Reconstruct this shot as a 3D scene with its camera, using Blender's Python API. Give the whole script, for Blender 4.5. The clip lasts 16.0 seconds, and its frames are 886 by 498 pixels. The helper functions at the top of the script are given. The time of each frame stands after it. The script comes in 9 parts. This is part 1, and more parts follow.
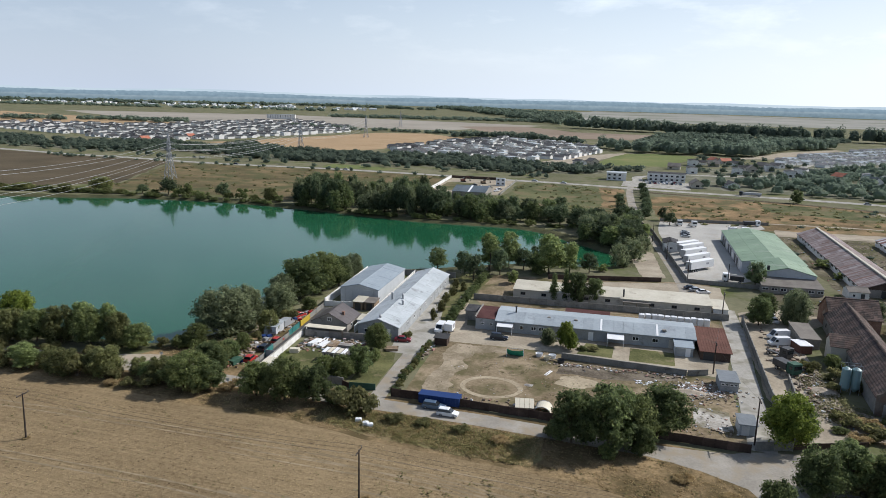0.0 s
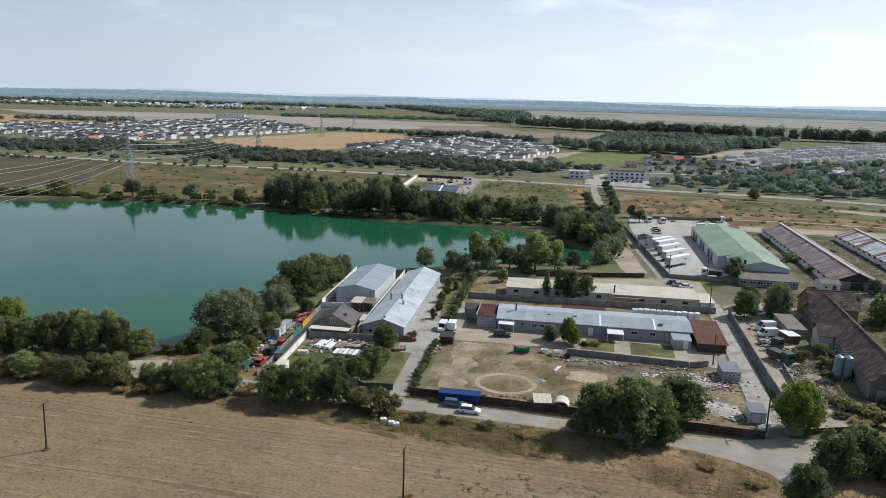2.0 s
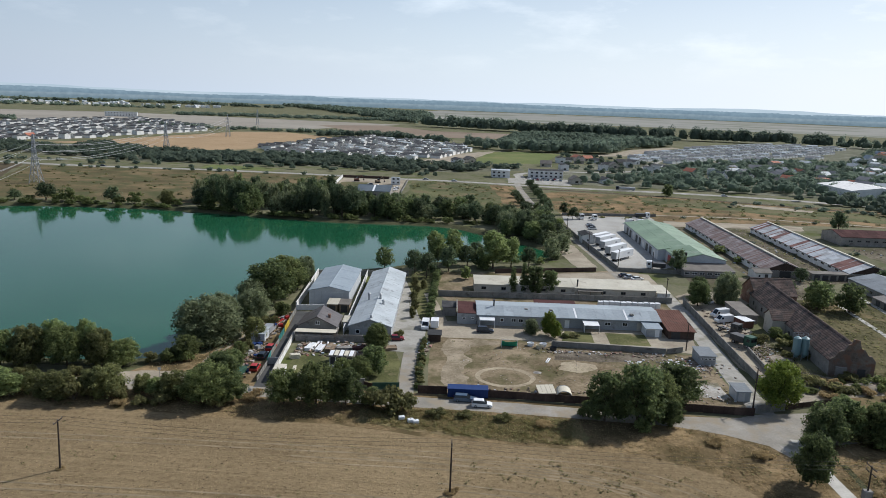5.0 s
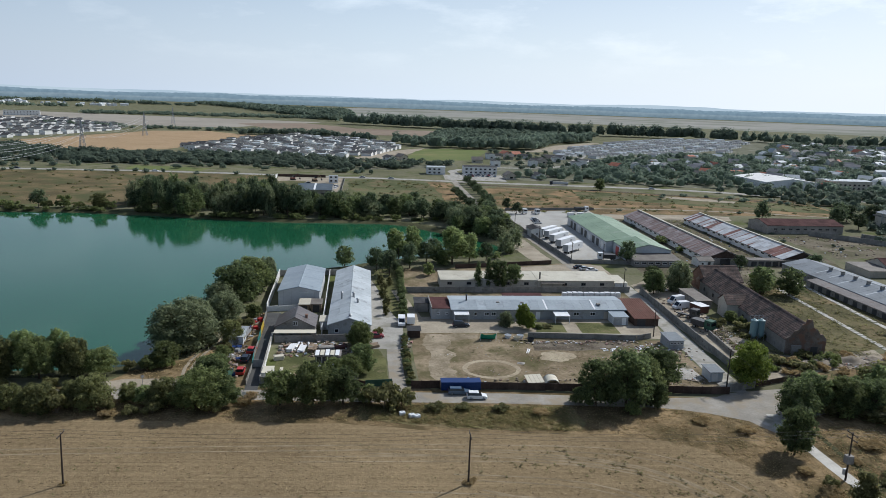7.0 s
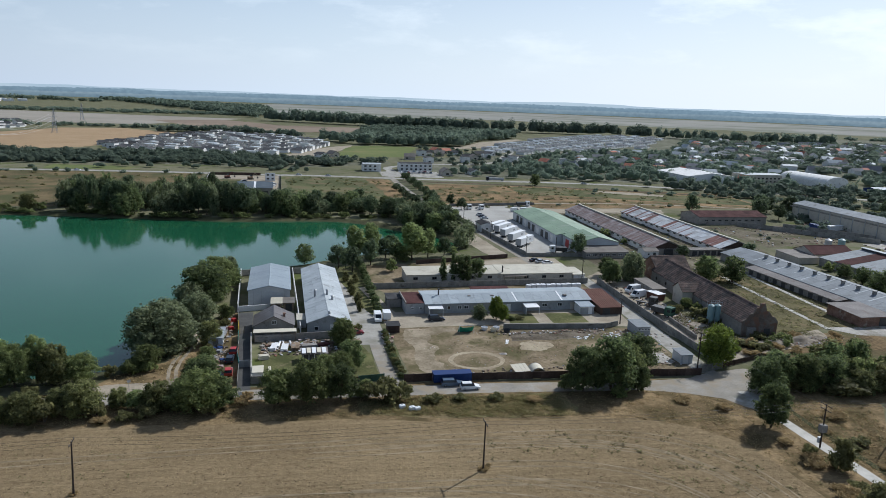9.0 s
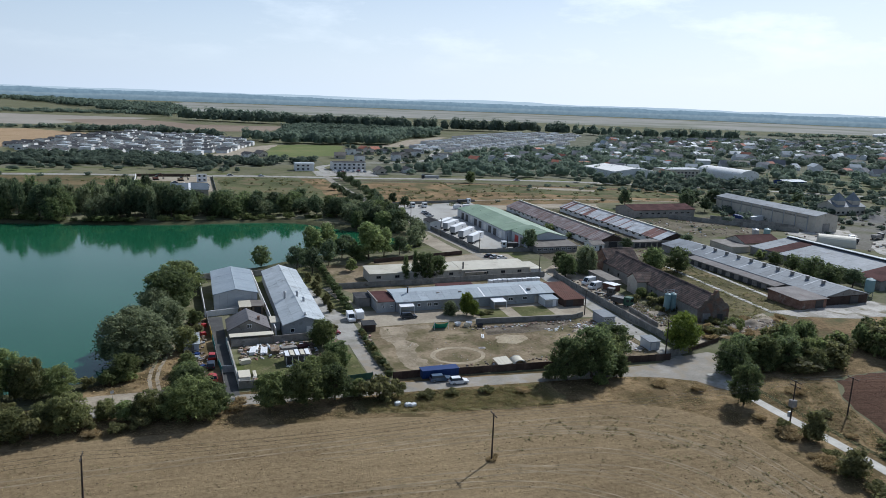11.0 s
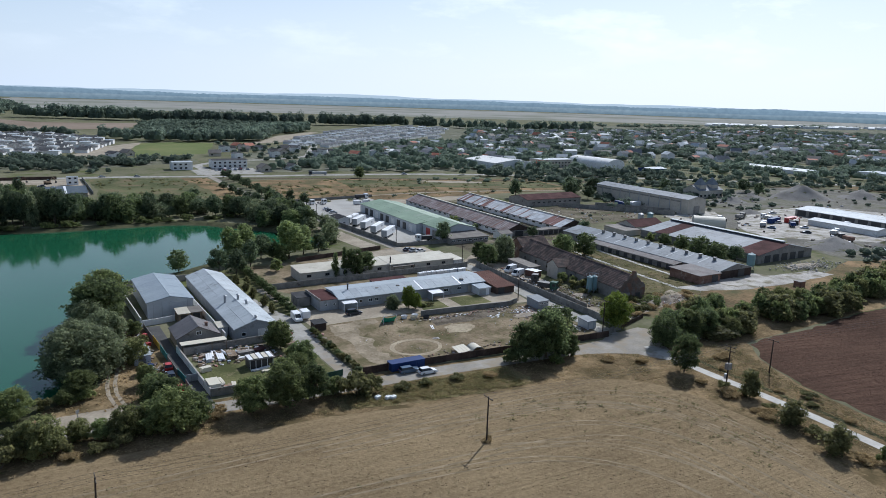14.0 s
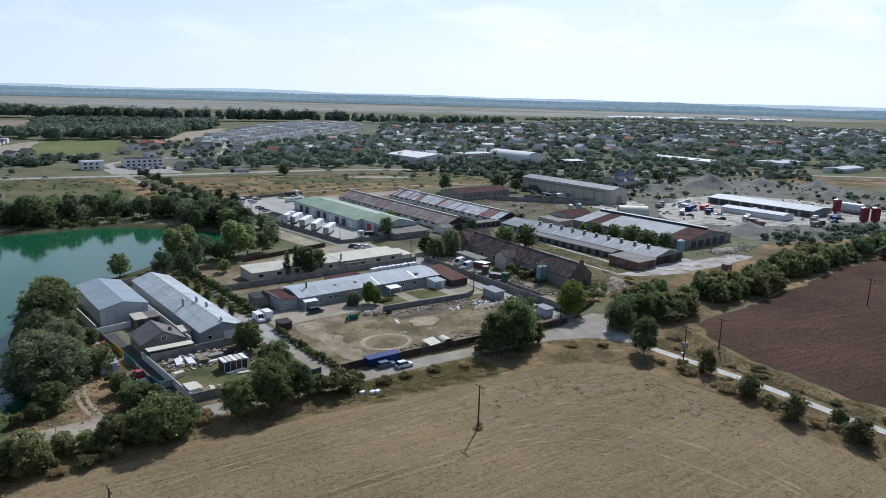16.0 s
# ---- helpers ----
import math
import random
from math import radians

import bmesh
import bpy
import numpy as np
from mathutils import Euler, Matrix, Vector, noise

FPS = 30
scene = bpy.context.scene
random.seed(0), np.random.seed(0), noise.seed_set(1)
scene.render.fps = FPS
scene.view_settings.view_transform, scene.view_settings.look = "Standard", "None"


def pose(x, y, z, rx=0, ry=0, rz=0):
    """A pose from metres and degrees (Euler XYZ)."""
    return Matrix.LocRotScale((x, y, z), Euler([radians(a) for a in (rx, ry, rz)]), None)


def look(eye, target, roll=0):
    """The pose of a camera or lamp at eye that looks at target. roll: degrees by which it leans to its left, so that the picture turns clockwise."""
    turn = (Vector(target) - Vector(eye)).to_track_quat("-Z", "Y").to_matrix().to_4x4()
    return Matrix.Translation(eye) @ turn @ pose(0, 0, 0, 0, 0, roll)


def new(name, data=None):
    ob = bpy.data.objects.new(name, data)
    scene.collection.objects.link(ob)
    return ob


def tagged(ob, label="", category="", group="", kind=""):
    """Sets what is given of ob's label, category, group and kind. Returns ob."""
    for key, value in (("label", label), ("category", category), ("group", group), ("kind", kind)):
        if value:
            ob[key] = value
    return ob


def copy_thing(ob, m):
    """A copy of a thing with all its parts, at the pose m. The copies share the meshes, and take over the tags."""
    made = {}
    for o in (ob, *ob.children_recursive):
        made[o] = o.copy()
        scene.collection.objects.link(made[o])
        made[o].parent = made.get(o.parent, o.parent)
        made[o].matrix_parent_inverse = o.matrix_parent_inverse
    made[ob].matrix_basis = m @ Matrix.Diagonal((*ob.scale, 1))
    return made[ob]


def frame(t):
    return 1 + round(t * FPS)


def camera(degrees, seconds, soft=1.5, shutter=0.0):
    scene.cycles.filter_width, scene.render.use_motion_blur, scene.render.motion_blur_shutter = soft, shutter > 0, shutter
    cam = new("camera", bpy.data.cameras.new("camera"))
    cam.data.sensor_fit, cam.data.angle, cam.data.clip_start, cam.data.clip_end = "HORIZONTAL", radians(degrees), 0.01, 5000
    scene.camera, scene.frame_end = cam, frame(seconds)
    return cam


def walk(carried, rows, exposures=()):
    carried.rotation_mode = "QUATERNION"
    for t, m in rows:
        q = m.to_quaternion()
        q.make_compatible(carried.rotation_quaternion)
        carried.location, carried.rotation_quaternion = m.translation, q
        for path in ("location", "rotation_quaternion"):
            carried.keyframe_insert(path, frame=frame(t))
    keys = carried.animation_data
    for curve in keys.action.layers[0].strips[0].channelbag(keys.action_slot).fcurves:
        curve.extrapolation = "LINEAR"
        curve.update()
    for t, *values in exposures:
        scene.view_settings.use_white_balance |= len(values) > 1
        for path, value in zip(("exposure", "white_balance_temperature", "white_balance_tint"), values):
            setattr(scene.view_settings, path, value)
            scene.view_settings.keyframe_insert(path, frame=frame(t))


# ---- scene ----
cam = camera(64.78, 16.0, soft=0.65)
PATH = [
    (0, (1.214, -0.774, 60.569), (0.772, 1.131, 60.145), 1.46),
    (0.5, (-2.000, -1.853, 60.608), (-2.408, 0.059, 60.184), 1.36),
    (1, (-5.324, -2.939, 60.638), (-5.697, -1.020, 60.214), 1.56),
    (1.5, (-8.751, -4.043, 60.654), (-9.087, -2.117, 60.232), 1.56),
    (2, (-12.211, -5.069, 60.683), (-12.509, -3.136, 60.260), 1.56),
    (2.5, (-15.742, -5.960, 60.670), (-15.999, -4.021, 60.250), 1.56),
    (3, (-19.302, -6.748, 60.710), (-19.515, -4.804, 60.291), 1.67),
    (5.5, (-37.651, -10.040, 60.308), (-37.604, -8.084, 59.894), 2.01),
    (6, (-41.371, -10.434, 60.263), (-41.265, -8.480, 59.848), 1.92),
    (6.5, (-45.065, -10.681, 60.195), (-44.902, -8.732, 59.780), 1.93),
    (7, (-48.750, -10.915, 60.101), (-48.531, -8.971, 59.686), 1.94),
    (7.5, (-52.483, -11.119, 59.998), (-52.208, -9.182, 59.583), 1.85),
    (8, (-56.336, -11.307, 59.880), (-56.003, -9.379, 59.465), 1.96),
    (8.5, (-60.228, -11.455, 59.812), (-59.837, -9.538, 59.397), 2.07),
    (9, (-64.006, -11.350, 59.772), (-63.560, -9.445, 59.356), 2.18),
    (11.5, (-82.009, -9.008, 59.692), (-81.283, -7.191, 59.278), 1.95),
    (12, (-85.652, -8.365, 59.724), (-84.867, -6.573, 59.308), 1.87),
    (12.5, (-89.199, -7.593, 59.769), (-88.354, -5.828, 59.352), 2.08),
    (13, (-92.739, -6.682, 59.816), (-91.835, -4.947, 59.400), 2.00),
    (13.5, (-96.333, -5.582, 59.894), (-95.372, -3.878, 59.479), 2.01),
    (14, (-99.959, -4.317, 59.984), (-98.941, -2.647, 59.566), 1.82),
    (14.5, (-103.511, -2.972, 60.074), (-102.436, -1.339, 59.651), 1.84),
    (15, (-106.844, -1.631, 60.152), (-105.718, -0.033, 59.729), 1.65),
    (15.5, (-110.046, -0.231, 60.195), (-108.869, 1.329, 59.770), 1.55),
    (16, (-113.232, 1.229, 60.237), (-112.005, 2.750, 59.811), 1.65),
]
walk(cam, [(t, look(eye, target, roll)) for t, eye, target, roll in PATH], [(0, 0.17, 6200, 11), (5.5, -0.01, 6060, 9.5), (9, -0.07, 5830, 8.5), (16, -0.03, 5660, 10.2)])

# ---- light ----
SUN_AZ, SUN_EL = 55.5, 40.0
world = bpy.data.worlds.new("sky")
scene.world = world
world.use_nodes = True
wn = world.node_tree
wn.nodes.clear()
w_out = wn.nodes.new("ShaderNodeOutputWorld")
w_bg = wn.nodes.new("ShaderNodeBackground")
w_sky = wn.nodes.new("ShaderNodeTexSky")
w_sky.sky_type = "NISHITA"
w_sky.sun_disc = False
w_sky.sun_elevation, w_sky.sun_rotation = radians(SUN_EL), radians(SUN_AZ)
w_sky.altitude, w_sky.air_density, w_sky.dust_density, w_sky.ozone_density = 130, 1.0, 1.0, 2.5
# thin high cloud, thicker towards the horizon
w_co = wn.nodes.new("ShaderNodeTexCoord")
w_map = wn.nodes.new("ShaderNodeMapping")
w_map.inputs["Scale"].default_value = (1.6, 1.6, 6.0)
w_noise = wn.nodes.new("ShaderNodeTexNoise")
w_noise.inputs["Scale"].default_value, w_noise.inputs["Detail"].default_value = 2.2, 7
w_noise.inputs["Roughness"].default_value = 0.55
w_ramp = wn.nodes.new("ShaderNodeValToRGB")
w_ramp.color_ramp.elements[0].position, w_ramp.color_ramp.elements[1].position = 0.50, 0.80
w_ramp.color_ramp.elements[0].color, w_ramp.color_ramp.elements[1].color = (0.04,) * 3 + (1,), (0.85,) * 3 + (1,)
w_sep = wn.nodes.new("ShaderNodeSeparateXYZ")
w_rise = wn.nodes.new("ShaderNodeValToRGB")
w_rise.color_ramp.elements.new(0.17)
for k_, (p_, v_) in enumerate(((0.0, 0.94), (0.17, 0.42), (0.55, 0.0))):
    w_rise.color_ramp.elements[k_].position, w_rise.color_ramp.elements[k_].color = p_, (v_, v_, v_, 1)
w_max = wn.nodes.new("ShaderNodeMixRGB")
w_max.blend_type = "LIGHTEN"
w_max.inputs[0].default_value = 1.0
w_mix = wn.nodes.new("ShaderNodeMixRGB")
w_dot = wn.nodes.new("ShaderNodeVectorMath")
w_dot.operation = "DOT_PRODUCT"
w_dot.inputs[1].default_value = (math.sin(radians(SUN_AZ)) * math.cos(radians(SUN_EL)), math.cos(radians(SUN_AZ)) * math.cos(radians(SUN_EL)), math.sin(radians(SUN_EL)))
w_glow = wn.nodes.new("ShaderNodeValToRGB")
w_glow.color_ramp.elements.new(0.55)
for k_, (p_, c_) in enumerate(((0.0, (0.50, 0.565, 0.655)), (0.5, (0.76, 0.825, 0.885)), (0.9, (0.985, 1.0, 1.0)))):
    w_glow.color_ramp.elements[k_].position, w_glow.color_ramp.elements[k_].color = p_, (*c_, 1)
w_gain = wn.nodes.new("ShaderNodeMixRGB")
w_gain.blend_type = "MULTIPLY"
w_gain.inputs[0].default_value = 1.0
w_gain.inputs[2].default_value = (12.8, 12.8, 12.8, 1)
wn.links.new(w_co.outputs["Generated"], w_dot.inputs[0])
wn.links.new(w_dot.outputs["Value"], w_glow.inputs["Fac"])
wn.links.new(w_glow.outputs["Color"], w_gain.inputs[1])
wn.links.new(w_gain.outputs["Color"], w_mix.inputs[2])
wn.links.new(w_co.outputs["Generated"], w_map.inputs["Vector"])
wn.links.new(w_co.outputs["Generated"], w_sep.inputs[0])
wn.links.new(w_sep.outputs["Z"], w_rise.inputs["Fac"])
wn.links.new(w_map.outputs["Vector"], w_noise.inputs["Vector"])
wn.links.new(w_noise.outputs["Fac"], w_ramp.inputs["Fac"])
wn.links.new(w_ramp.outputs["Color"], w_max.inputs[1])
wn.links.new(w_rise.outputs["Color"], w_max.inputs[2])
wn.links.new(w_max.outputs["Color"], w_mix.inputs[0])
wn.links.new(w_sky.outputs["Color"], w_mix.inputs[1])
# faint wisps of cirrus well above the horizon
w_map2 = wn.nodes.new("ShaderNodeMapping")
w_map2.inputs["Scale"].default_value = (1.0, 1.0, 3.2)
w_wisp = wn.nodes.new("ShaderNodeTexNoise")
w_wisp.inputs["Scale"].default_value, w_wisp.inputs["Detail"].default_value, w_wisp.inputs["Roughness"].default_value = 6.5, 8, 0.6
w_wramp = wn.nodes.new("ShaderNodeValToRGB")
w_wramp.color_ramp.elements[0].position, w_wramp.color_ramp.elements[1].position = 0.5, 0.72
w_high = wn.nodes.new("ShaderNodeMapRange")
w_high.inputs["From Min"].default_value, w_high.inputs["From Max"].default_value = 0.03, 0.13
w_amt = wn.nodes.new("ShaderNodeMath")
w_amt.operation = "MULTIPLY"
w_bright = wn.nodes.new("ShaderNodeMixRGB")
w_bright.blend_type = "MULTIPLY"
w_bright.inputs[2].default_value = (1.32, 1.25, 1.19, 1)
wn.links.new(w_co.outputs["Generated"], w_map2.inputs["Vector"])
wn.links.new(w_map2.outputs["Vector"], w_wisp.inputs["Vector"])
wn.links.new(w_wisp.outputs["Fac"], w_wramp.inputs["Fac"])
wn.links.new(w_sep.outputs["Z"], w_high.inputs["Value"])
wn.links.new(w_wramp.outputs["Color"], w_amt.inputs[0])
wn.links.new(w_high.outputs["Result"], w_amt.inputs[1])
wn.links.new(w_amt.outputs["Value"], w_bright.inputs[0])
wn.links.new(w_mix.outputs["Color"], w_bright.inputs[1])
wn.links.new(w_bright.outputs["Color"], w_bg.inputs["Color"])
w_bg.inputs["Strength"].default_value = 0.085
wn.links.new(w_bg.outputs["Background"], w_out.inputs["Surface"])

sun_data = bpy.data.lights.new("sun", "SUN")
sun_data.energy, sun_data.angle, sun_data.color = 4.3, radians(0.55), (1.0, 0.955, 0.89)
sun = new("sun", sun_data)
sun.matrix_world = look((400 * math.sin(radians(SUN_AZ)), 400 * math.cos(radians(SUN_AZ)), 400 * math.tan(radians(SUN_EL))), (0, 0, 0))


# ---- materials ----
def link(tree, a, b):
    tree.links.new(a, b)


def noise_node(tree, vec, scale, detail=4, rough=0.55):
    n = tree.nodes.new("ShaderNodeTexNoise")
    n.inputs["Scale"].default_value, n.inputs["Detail"].default_value, n.inputs["Roughness"].default_value = scale, detail, rough
    link(tree, vec, n.inputs["Vector"])
    return n.outputs["Fac"]


def ramp_node(tree, fac, stops):
    r = tree.nodes.new("ShaderNodeValToRGB")
    e = r.color_ramp.elements
    while len(e) < len(stops):
        e.new(0.5)
    for k, (p, c) in enumerate(stops):
        e[k].position, e[k].color = p, (*c, 1)
    link(tree, fac, r.inputs["Fac"])
    return r.outputs["Color"]


def mix_node(tree, fac, a, b, kind="MIX"):
    m = tree.nodes.new("ShaderNodeMixRGB")
    m.blend_type = kind
    for k, v in enumerate((fac, a, b)):
        if isinstance(v, (int, float)):
            m.inputs[k].default_value = v if k == 0 else (v, v, v, 1)
        elif isinstance(v, tuple):
            m.inputs[k].default_value = (*v, 1)
        else:
            link(tree, v, m.inputs[k])
    return m.outputs["Color"]


def math_node(tree, op, a, b=0.0):
    m = tree.nodes.new("ShaderNodeMath")
    m.operation = op
    for k, v in enumerate((a, b)):
        if isinstance(v, (int, float)):
            m.inputs[k].default_value = v
        else:
            link(tree, v, m.inputs[k])
    return m.outputs[0]


def shader(name):
    m = bpy.data.materials.new(name)
    m.use_nodes = True
    t = m.node_tree
    b = t.nodes["Principled BSDF"]
    pos = t.nodes.new("ShaderNodeNewGeometry")
    return m, t, b, pos


def bump_to(t, b, height, strength, dist):
    n = t.nodes.new("ShaderNodeBump")
    n.inputs["Strength"].default_value, n.inputs["Distance"].default_value = strength, dist
    link(t, height, n.inputs["Height"])
    link(t, n.outputs["Normal"], b.inputs["Normal"])


def surface(name, dark, light, big=0.15, fine=2.5, rough=0.85, metal=0.0, bump=0.3, dist=0.05, stain=None, stain_at=(0.58, 0.7), stain_scale=0.4, spread=0.0, stretch=None, spec=None, courses=0.0, soft=0.14):
    """Two-scale mottled surface; stain adds patches of a third colour, spread varies object by object."""
    m, t, b, pos = shader(name)
    vec = pos.outputs["Position"]
    if stretch:
        mp = t.nodes.new("ShaderNodeMapping")
        mp.inputs["Scale"].default_value = stretch
        link(t, vec, mp.inputs["Vector"])
        vec = mp.outputs["Vector"]
    n1, n2 = noise_node(t, vec, big, 5), noise_node(t, vec, fine, 6, 0.65)
    f = math_node(t, "ADD", math_node(t, "MULTIPLY", n1, 0.6), math_node(t, "MULTIPLY", n2, 0.4))
    col = ramp_node(t, f, [(0.5 - soft, dark), (0.5 + soft, light)])
    if stain:
        s = noise_node(t, vec, stain_scale, 6, 0.6)
        k = ramp_node(t, s, [(stain_at[0], (0, 0, 0)), (stain_at[1], (1, 1, 1))])
        col = mix_node(t, k, col, stain)
    if spread:
        oi = t.nodes.new("ShaderNodeObjectInfo")
        g = math_node(t, "ADD", math_node(t, "MULTIPLY", oi.outputs["Random"], 2 * spread), 1 - spread)
        col = mix_node(t, 1.0, col, g, "MULTIPLY")
    if courses:
        wv = t.nodes.new("ShaderNodeTexWave")
        wv.wave_type, wv.bands_direction = "BANDS", "Z"
        wv.inputs["Scale"].default_value, wv.inputs["Distortion"].default_value, wv.inputs["Detail"].default_value = courses, 0.6, 3.0
        link(t, pos.outputs["Position"], wv.inputs["Vector"])
        col = mix_node(t, 1.0, col, ramp_node(t, wv.outputs["Fac"], [(0.1, (0.62, 0.6, 0.6)), (0.5, (1.08, 1.08, 1.08))]), "MULTIPLY")
    link(t, col, b.inputs["Base Color"])
    b.inputs["Roughness"].default_value, b.inputs["Metallic"].default_value = rough, metal
    b.inputs["Specular IOR Level"].default_value = spec if spec is not None else 0.03 if rough >= 0.95 else 0.18 if rough >= 0.6 else 0.5
    if bump:
        bump_to(t, b, n2, bump, dist)
    return m


def foliage(name, dark, light, island=0.55, thin=0.45, spread=0.25, spec=0.15):
    m, t, b, pos = shader(name)
    f = pos.outputs["Random Per Island"]
    n1 = noise_node(t, pos.outputs["Position"], 0.35, 3)
    f = math_node(t, "ADD", math_node(t, "MULTIPLY", f, island), math_node(t, "MULTIPLY", n1, 1 - island))
    col = ramp_node(t, f, [(0.2, dark), (0.75, light)])
    oi = t.nodes.new("ShaderNodeObjectInfo")
    g = math_node(t, "ADD", math_node(t, "MULTIPLY", oi.outputs["Random"], 2 * spread), 1 - spread)
    col = mix_node(t, 1.0, col, g, "MULTIPLY")
    link(t, col, b.inputs["Base Color"])
    b.inputs["Roughness"].default_value = 0.65
    b.inputs["Specular IOR Level"].default_value = spec
    tr = t.nodes.new("ShaderNodeBsdfTranslucent")
    link(t, col, tr.inputs["Color"])
    mx = t.nodes.new("ShaderNodeMixShader")
    mx.inputs[0].default_value = thin
    link(t, b.outputs[0], mx.inputs[1])
    link(t, tr.outputs[0], mx.inputs[2])
    link(t, mx.outputs[0], t.nodes["Material Output"].inputs["Surface"])
    return m


def ploughed(name, dark, light, furrow, angle, stubble=None, width=0.9):
    """A worked field: clods, furrow lines along one direction and pale dry patches."""
    m, t, b, pos = shader(name)
    mp = t.nodes.new("ShaderNodeMapping")
    mp.inputs["Rotation"].default_value = (0, 0, radians(angle))
    link(t, pos.outputs["Position"], mp.inputs["Vector"])
    vec = mp.outputs["Vector"]
    st = t.nodes.new("ShaderNodeMapping")
    st.inputs["Scale"].default_value = (0.02, 1.0, 1.0)
    link(t, vec, st.inputs["Vector"])
    lines = noise_node(t, st.outputs["Vector"], width, 5, 0.7)
    patches = noise_node(t, vec, 0.028, 6, 0.6)
    clods = noise_node(t, vec, 1.5, 8, 0.8)
    f = math_node(t, "ADD", math_node(t, "MULTIPLY", lines, furrow), math_node(t, "MULTIPLY", patches, 0.66 - furrow))
    f = math_node(t, "ADD", f, math_node(t, "MULTIPLY", clods, 0.46))
    col = ramp_node(t, f, [(0.40, dark), (0.70, light)])
    # dark specks: clods with their small shadows, multiplied into the soil colour
    shade_specks = ramp_node(t, noise_node(t, vec, 0.8, 10, 0.85), [(0.35, (0.42, 0.40, 0.38)), (0.47, (1, 1, 1))])
    col = mix_node(t, 1.0, col, shade_specks, "MULTIPLY")
    if stubble:
        k = ramp_node(t, noise_node(t, vec, 0.9, 8, 0.8), [(0.5, (0, 0, 0)), (0.7, (1, 1, 1))])
        col = mix_node(t, math_node(t, "MULTIPLY", k, 0.55), col, stubble)
    link(t, col, b.inputs["Base Color"])
    b.inputs["Roughness"].default_value = 0.95
    b.inputs["Specular IOR Level"].default_value = 0.03
    bump_to(t, b, math_node(t, "ADD", math_node(t, "MULTIPLY", clods, 0.8), math_node(t, "MULTIPLY", lines, 0.8)), 0.85, 0.3)
    return m


M = {}
M["ground"] = surface("dry_grassland", (0.105, 0.105, 0.062), (0.20, 0.188, 0.118), 0.02, 0.5, 0.95, bump=0.5, dist=0.2, stain=(0.09, 0.105, 0.035), stain_at=(0.5, 0.66), stain_scale=0.06)
M["field"] = ploughed("harrowed_field", (0.118, 0.083, 0.046), (0.325, 0.243, 0.138), 0.26, 3, (0.345, 0.275, 0.155))
M["field_red"] = ploughed("red_brown_ploughed_field", (0.026, 0.0155, 0.0108), (0.132, 0.078, 0.053), 0.3, 12, (0.125, 0.081, 0.056))
M["field_dark"] = ploughed("dark_ploughed_field", (0.06, 0.05, 0.034), (0.135, 0.108, 0.07), 0.3, -20)
M["field_tan"] = ploughed("stubble_field", (0.29, 0.20, 0.115), (0.42, 0.305, 0.185), 0.3, 25)
M["field_dry"] = surface("dry_brown_meadow", (0.105, 0.078, 0.042), (0.30, 0.205, 0.112), 0.05, 0.9, 0.95, bump=0.4, dist=0.2, stain=(0.1, 0.1, 0.05), stain_at=(0.48, 0.64), stain_scale=0.06, soft=0.095)
M["field_green"] = surface("green_field", (0.105, 0.13, 0.048), (0.165, 0.185, 0.075), 0.01, 0.3, 0.95, bump=0.2, stain=(0.2, 0.185, 0.085), stain_at=(0.52, 0.68), stain_scale=0.02)
M["field_brown"] = surface("brown_fallow_field", (0.2, 0.155, 0.115), (0.27, 0.215, 0.165), 0.006, 0.06, 0.95, bump=0)
M["roof_navy"] = surface("dark_slate_blue_sheet_roof", (0.085, 0.105, 0.125), (0.14, 0.165, 0.185), 0.15, 1.5, 0.95, bump=0.06, dist=0.02, spec=0.02)
M["meadow_green"] = surface("green_brown_meadow", (0.06, 0.07, 0.032), (0.15, 0.15, 0.075), 0.03, 0.6, 0.95, bump=0.4, dist=0.2, stain=(0.16, 0.128, 0.075), stain_at=(0.5, 0.66), stain_scale=0.06, soft=0.095)
M["field_pale"] = surface("pale_harvested_field", (0.25, 0.225, 0.185), (0.34, 0.31, 0.26), 0.004, 0.05, 0.95, bump=0)
# far fallow: pale soil, greyed by distance haze put into the colour
M["fallow"] = surface("hazed_fallow_field", (0.225, 0.222, 0.195), (0.315, 0.305, 0.268), 0.003, 0.03, 0.95, bump=0, stain=(0.19, 0.195, 0.15), stain_at=(0.5, 0.6), stain_scale=0.0022)
M["grass"] = surface("worn_lawn", (0.074, 0.08, 0.034), (0.16, 0.155, 0.07), 0.12, 2.0, 0.95, bump=0.4, dist=0.05, stain=(0.20, 0.165, 0.10), stain_scale=0.25, soft=0.095)
# weedy soil, with shade under the growth included in its dark colour
M["bank"] = surface("weedy_shaded_bank", (0.045, 0.05, 0.026), (0.11, 0.105, 0.058), 0.1, 1.2, 0.95, bump=0.5, dist=0.15)
M["dirt"] = surface("dry_bare_earth", (0.135, 0.104, 0.062), (0.30, 0.238, 0.158), 0.08, 1.2, 0.95, bump=0.5, dist=0.08, stain=(0.115, 0.102, 0.052), stain_at=(0.48, 0.64), stain_scale=0.13, soft=0.095)
M["field_track"] = surface("pale_pressed_soil", (0.195, 0.153, 0.097), (0.328, 0.261, 0.17), 0.15, 1.5, 0.95, bump=0.4, dist=0.08, stain=(0.185, 0.145, 0.09), stain_at=(0.46, 0.6), stain_scale=0.25)
# dark asphalt, deepened by the wall's shadow painted into its colour
M["asphalt_shaded"] = surface("dark_shaded_asphalt", (0.05, 0.05, 0.05), (0.10, 0.098, 0.092), 0.2, 2.5, 0.9, bump=0.15, dist=0.02)
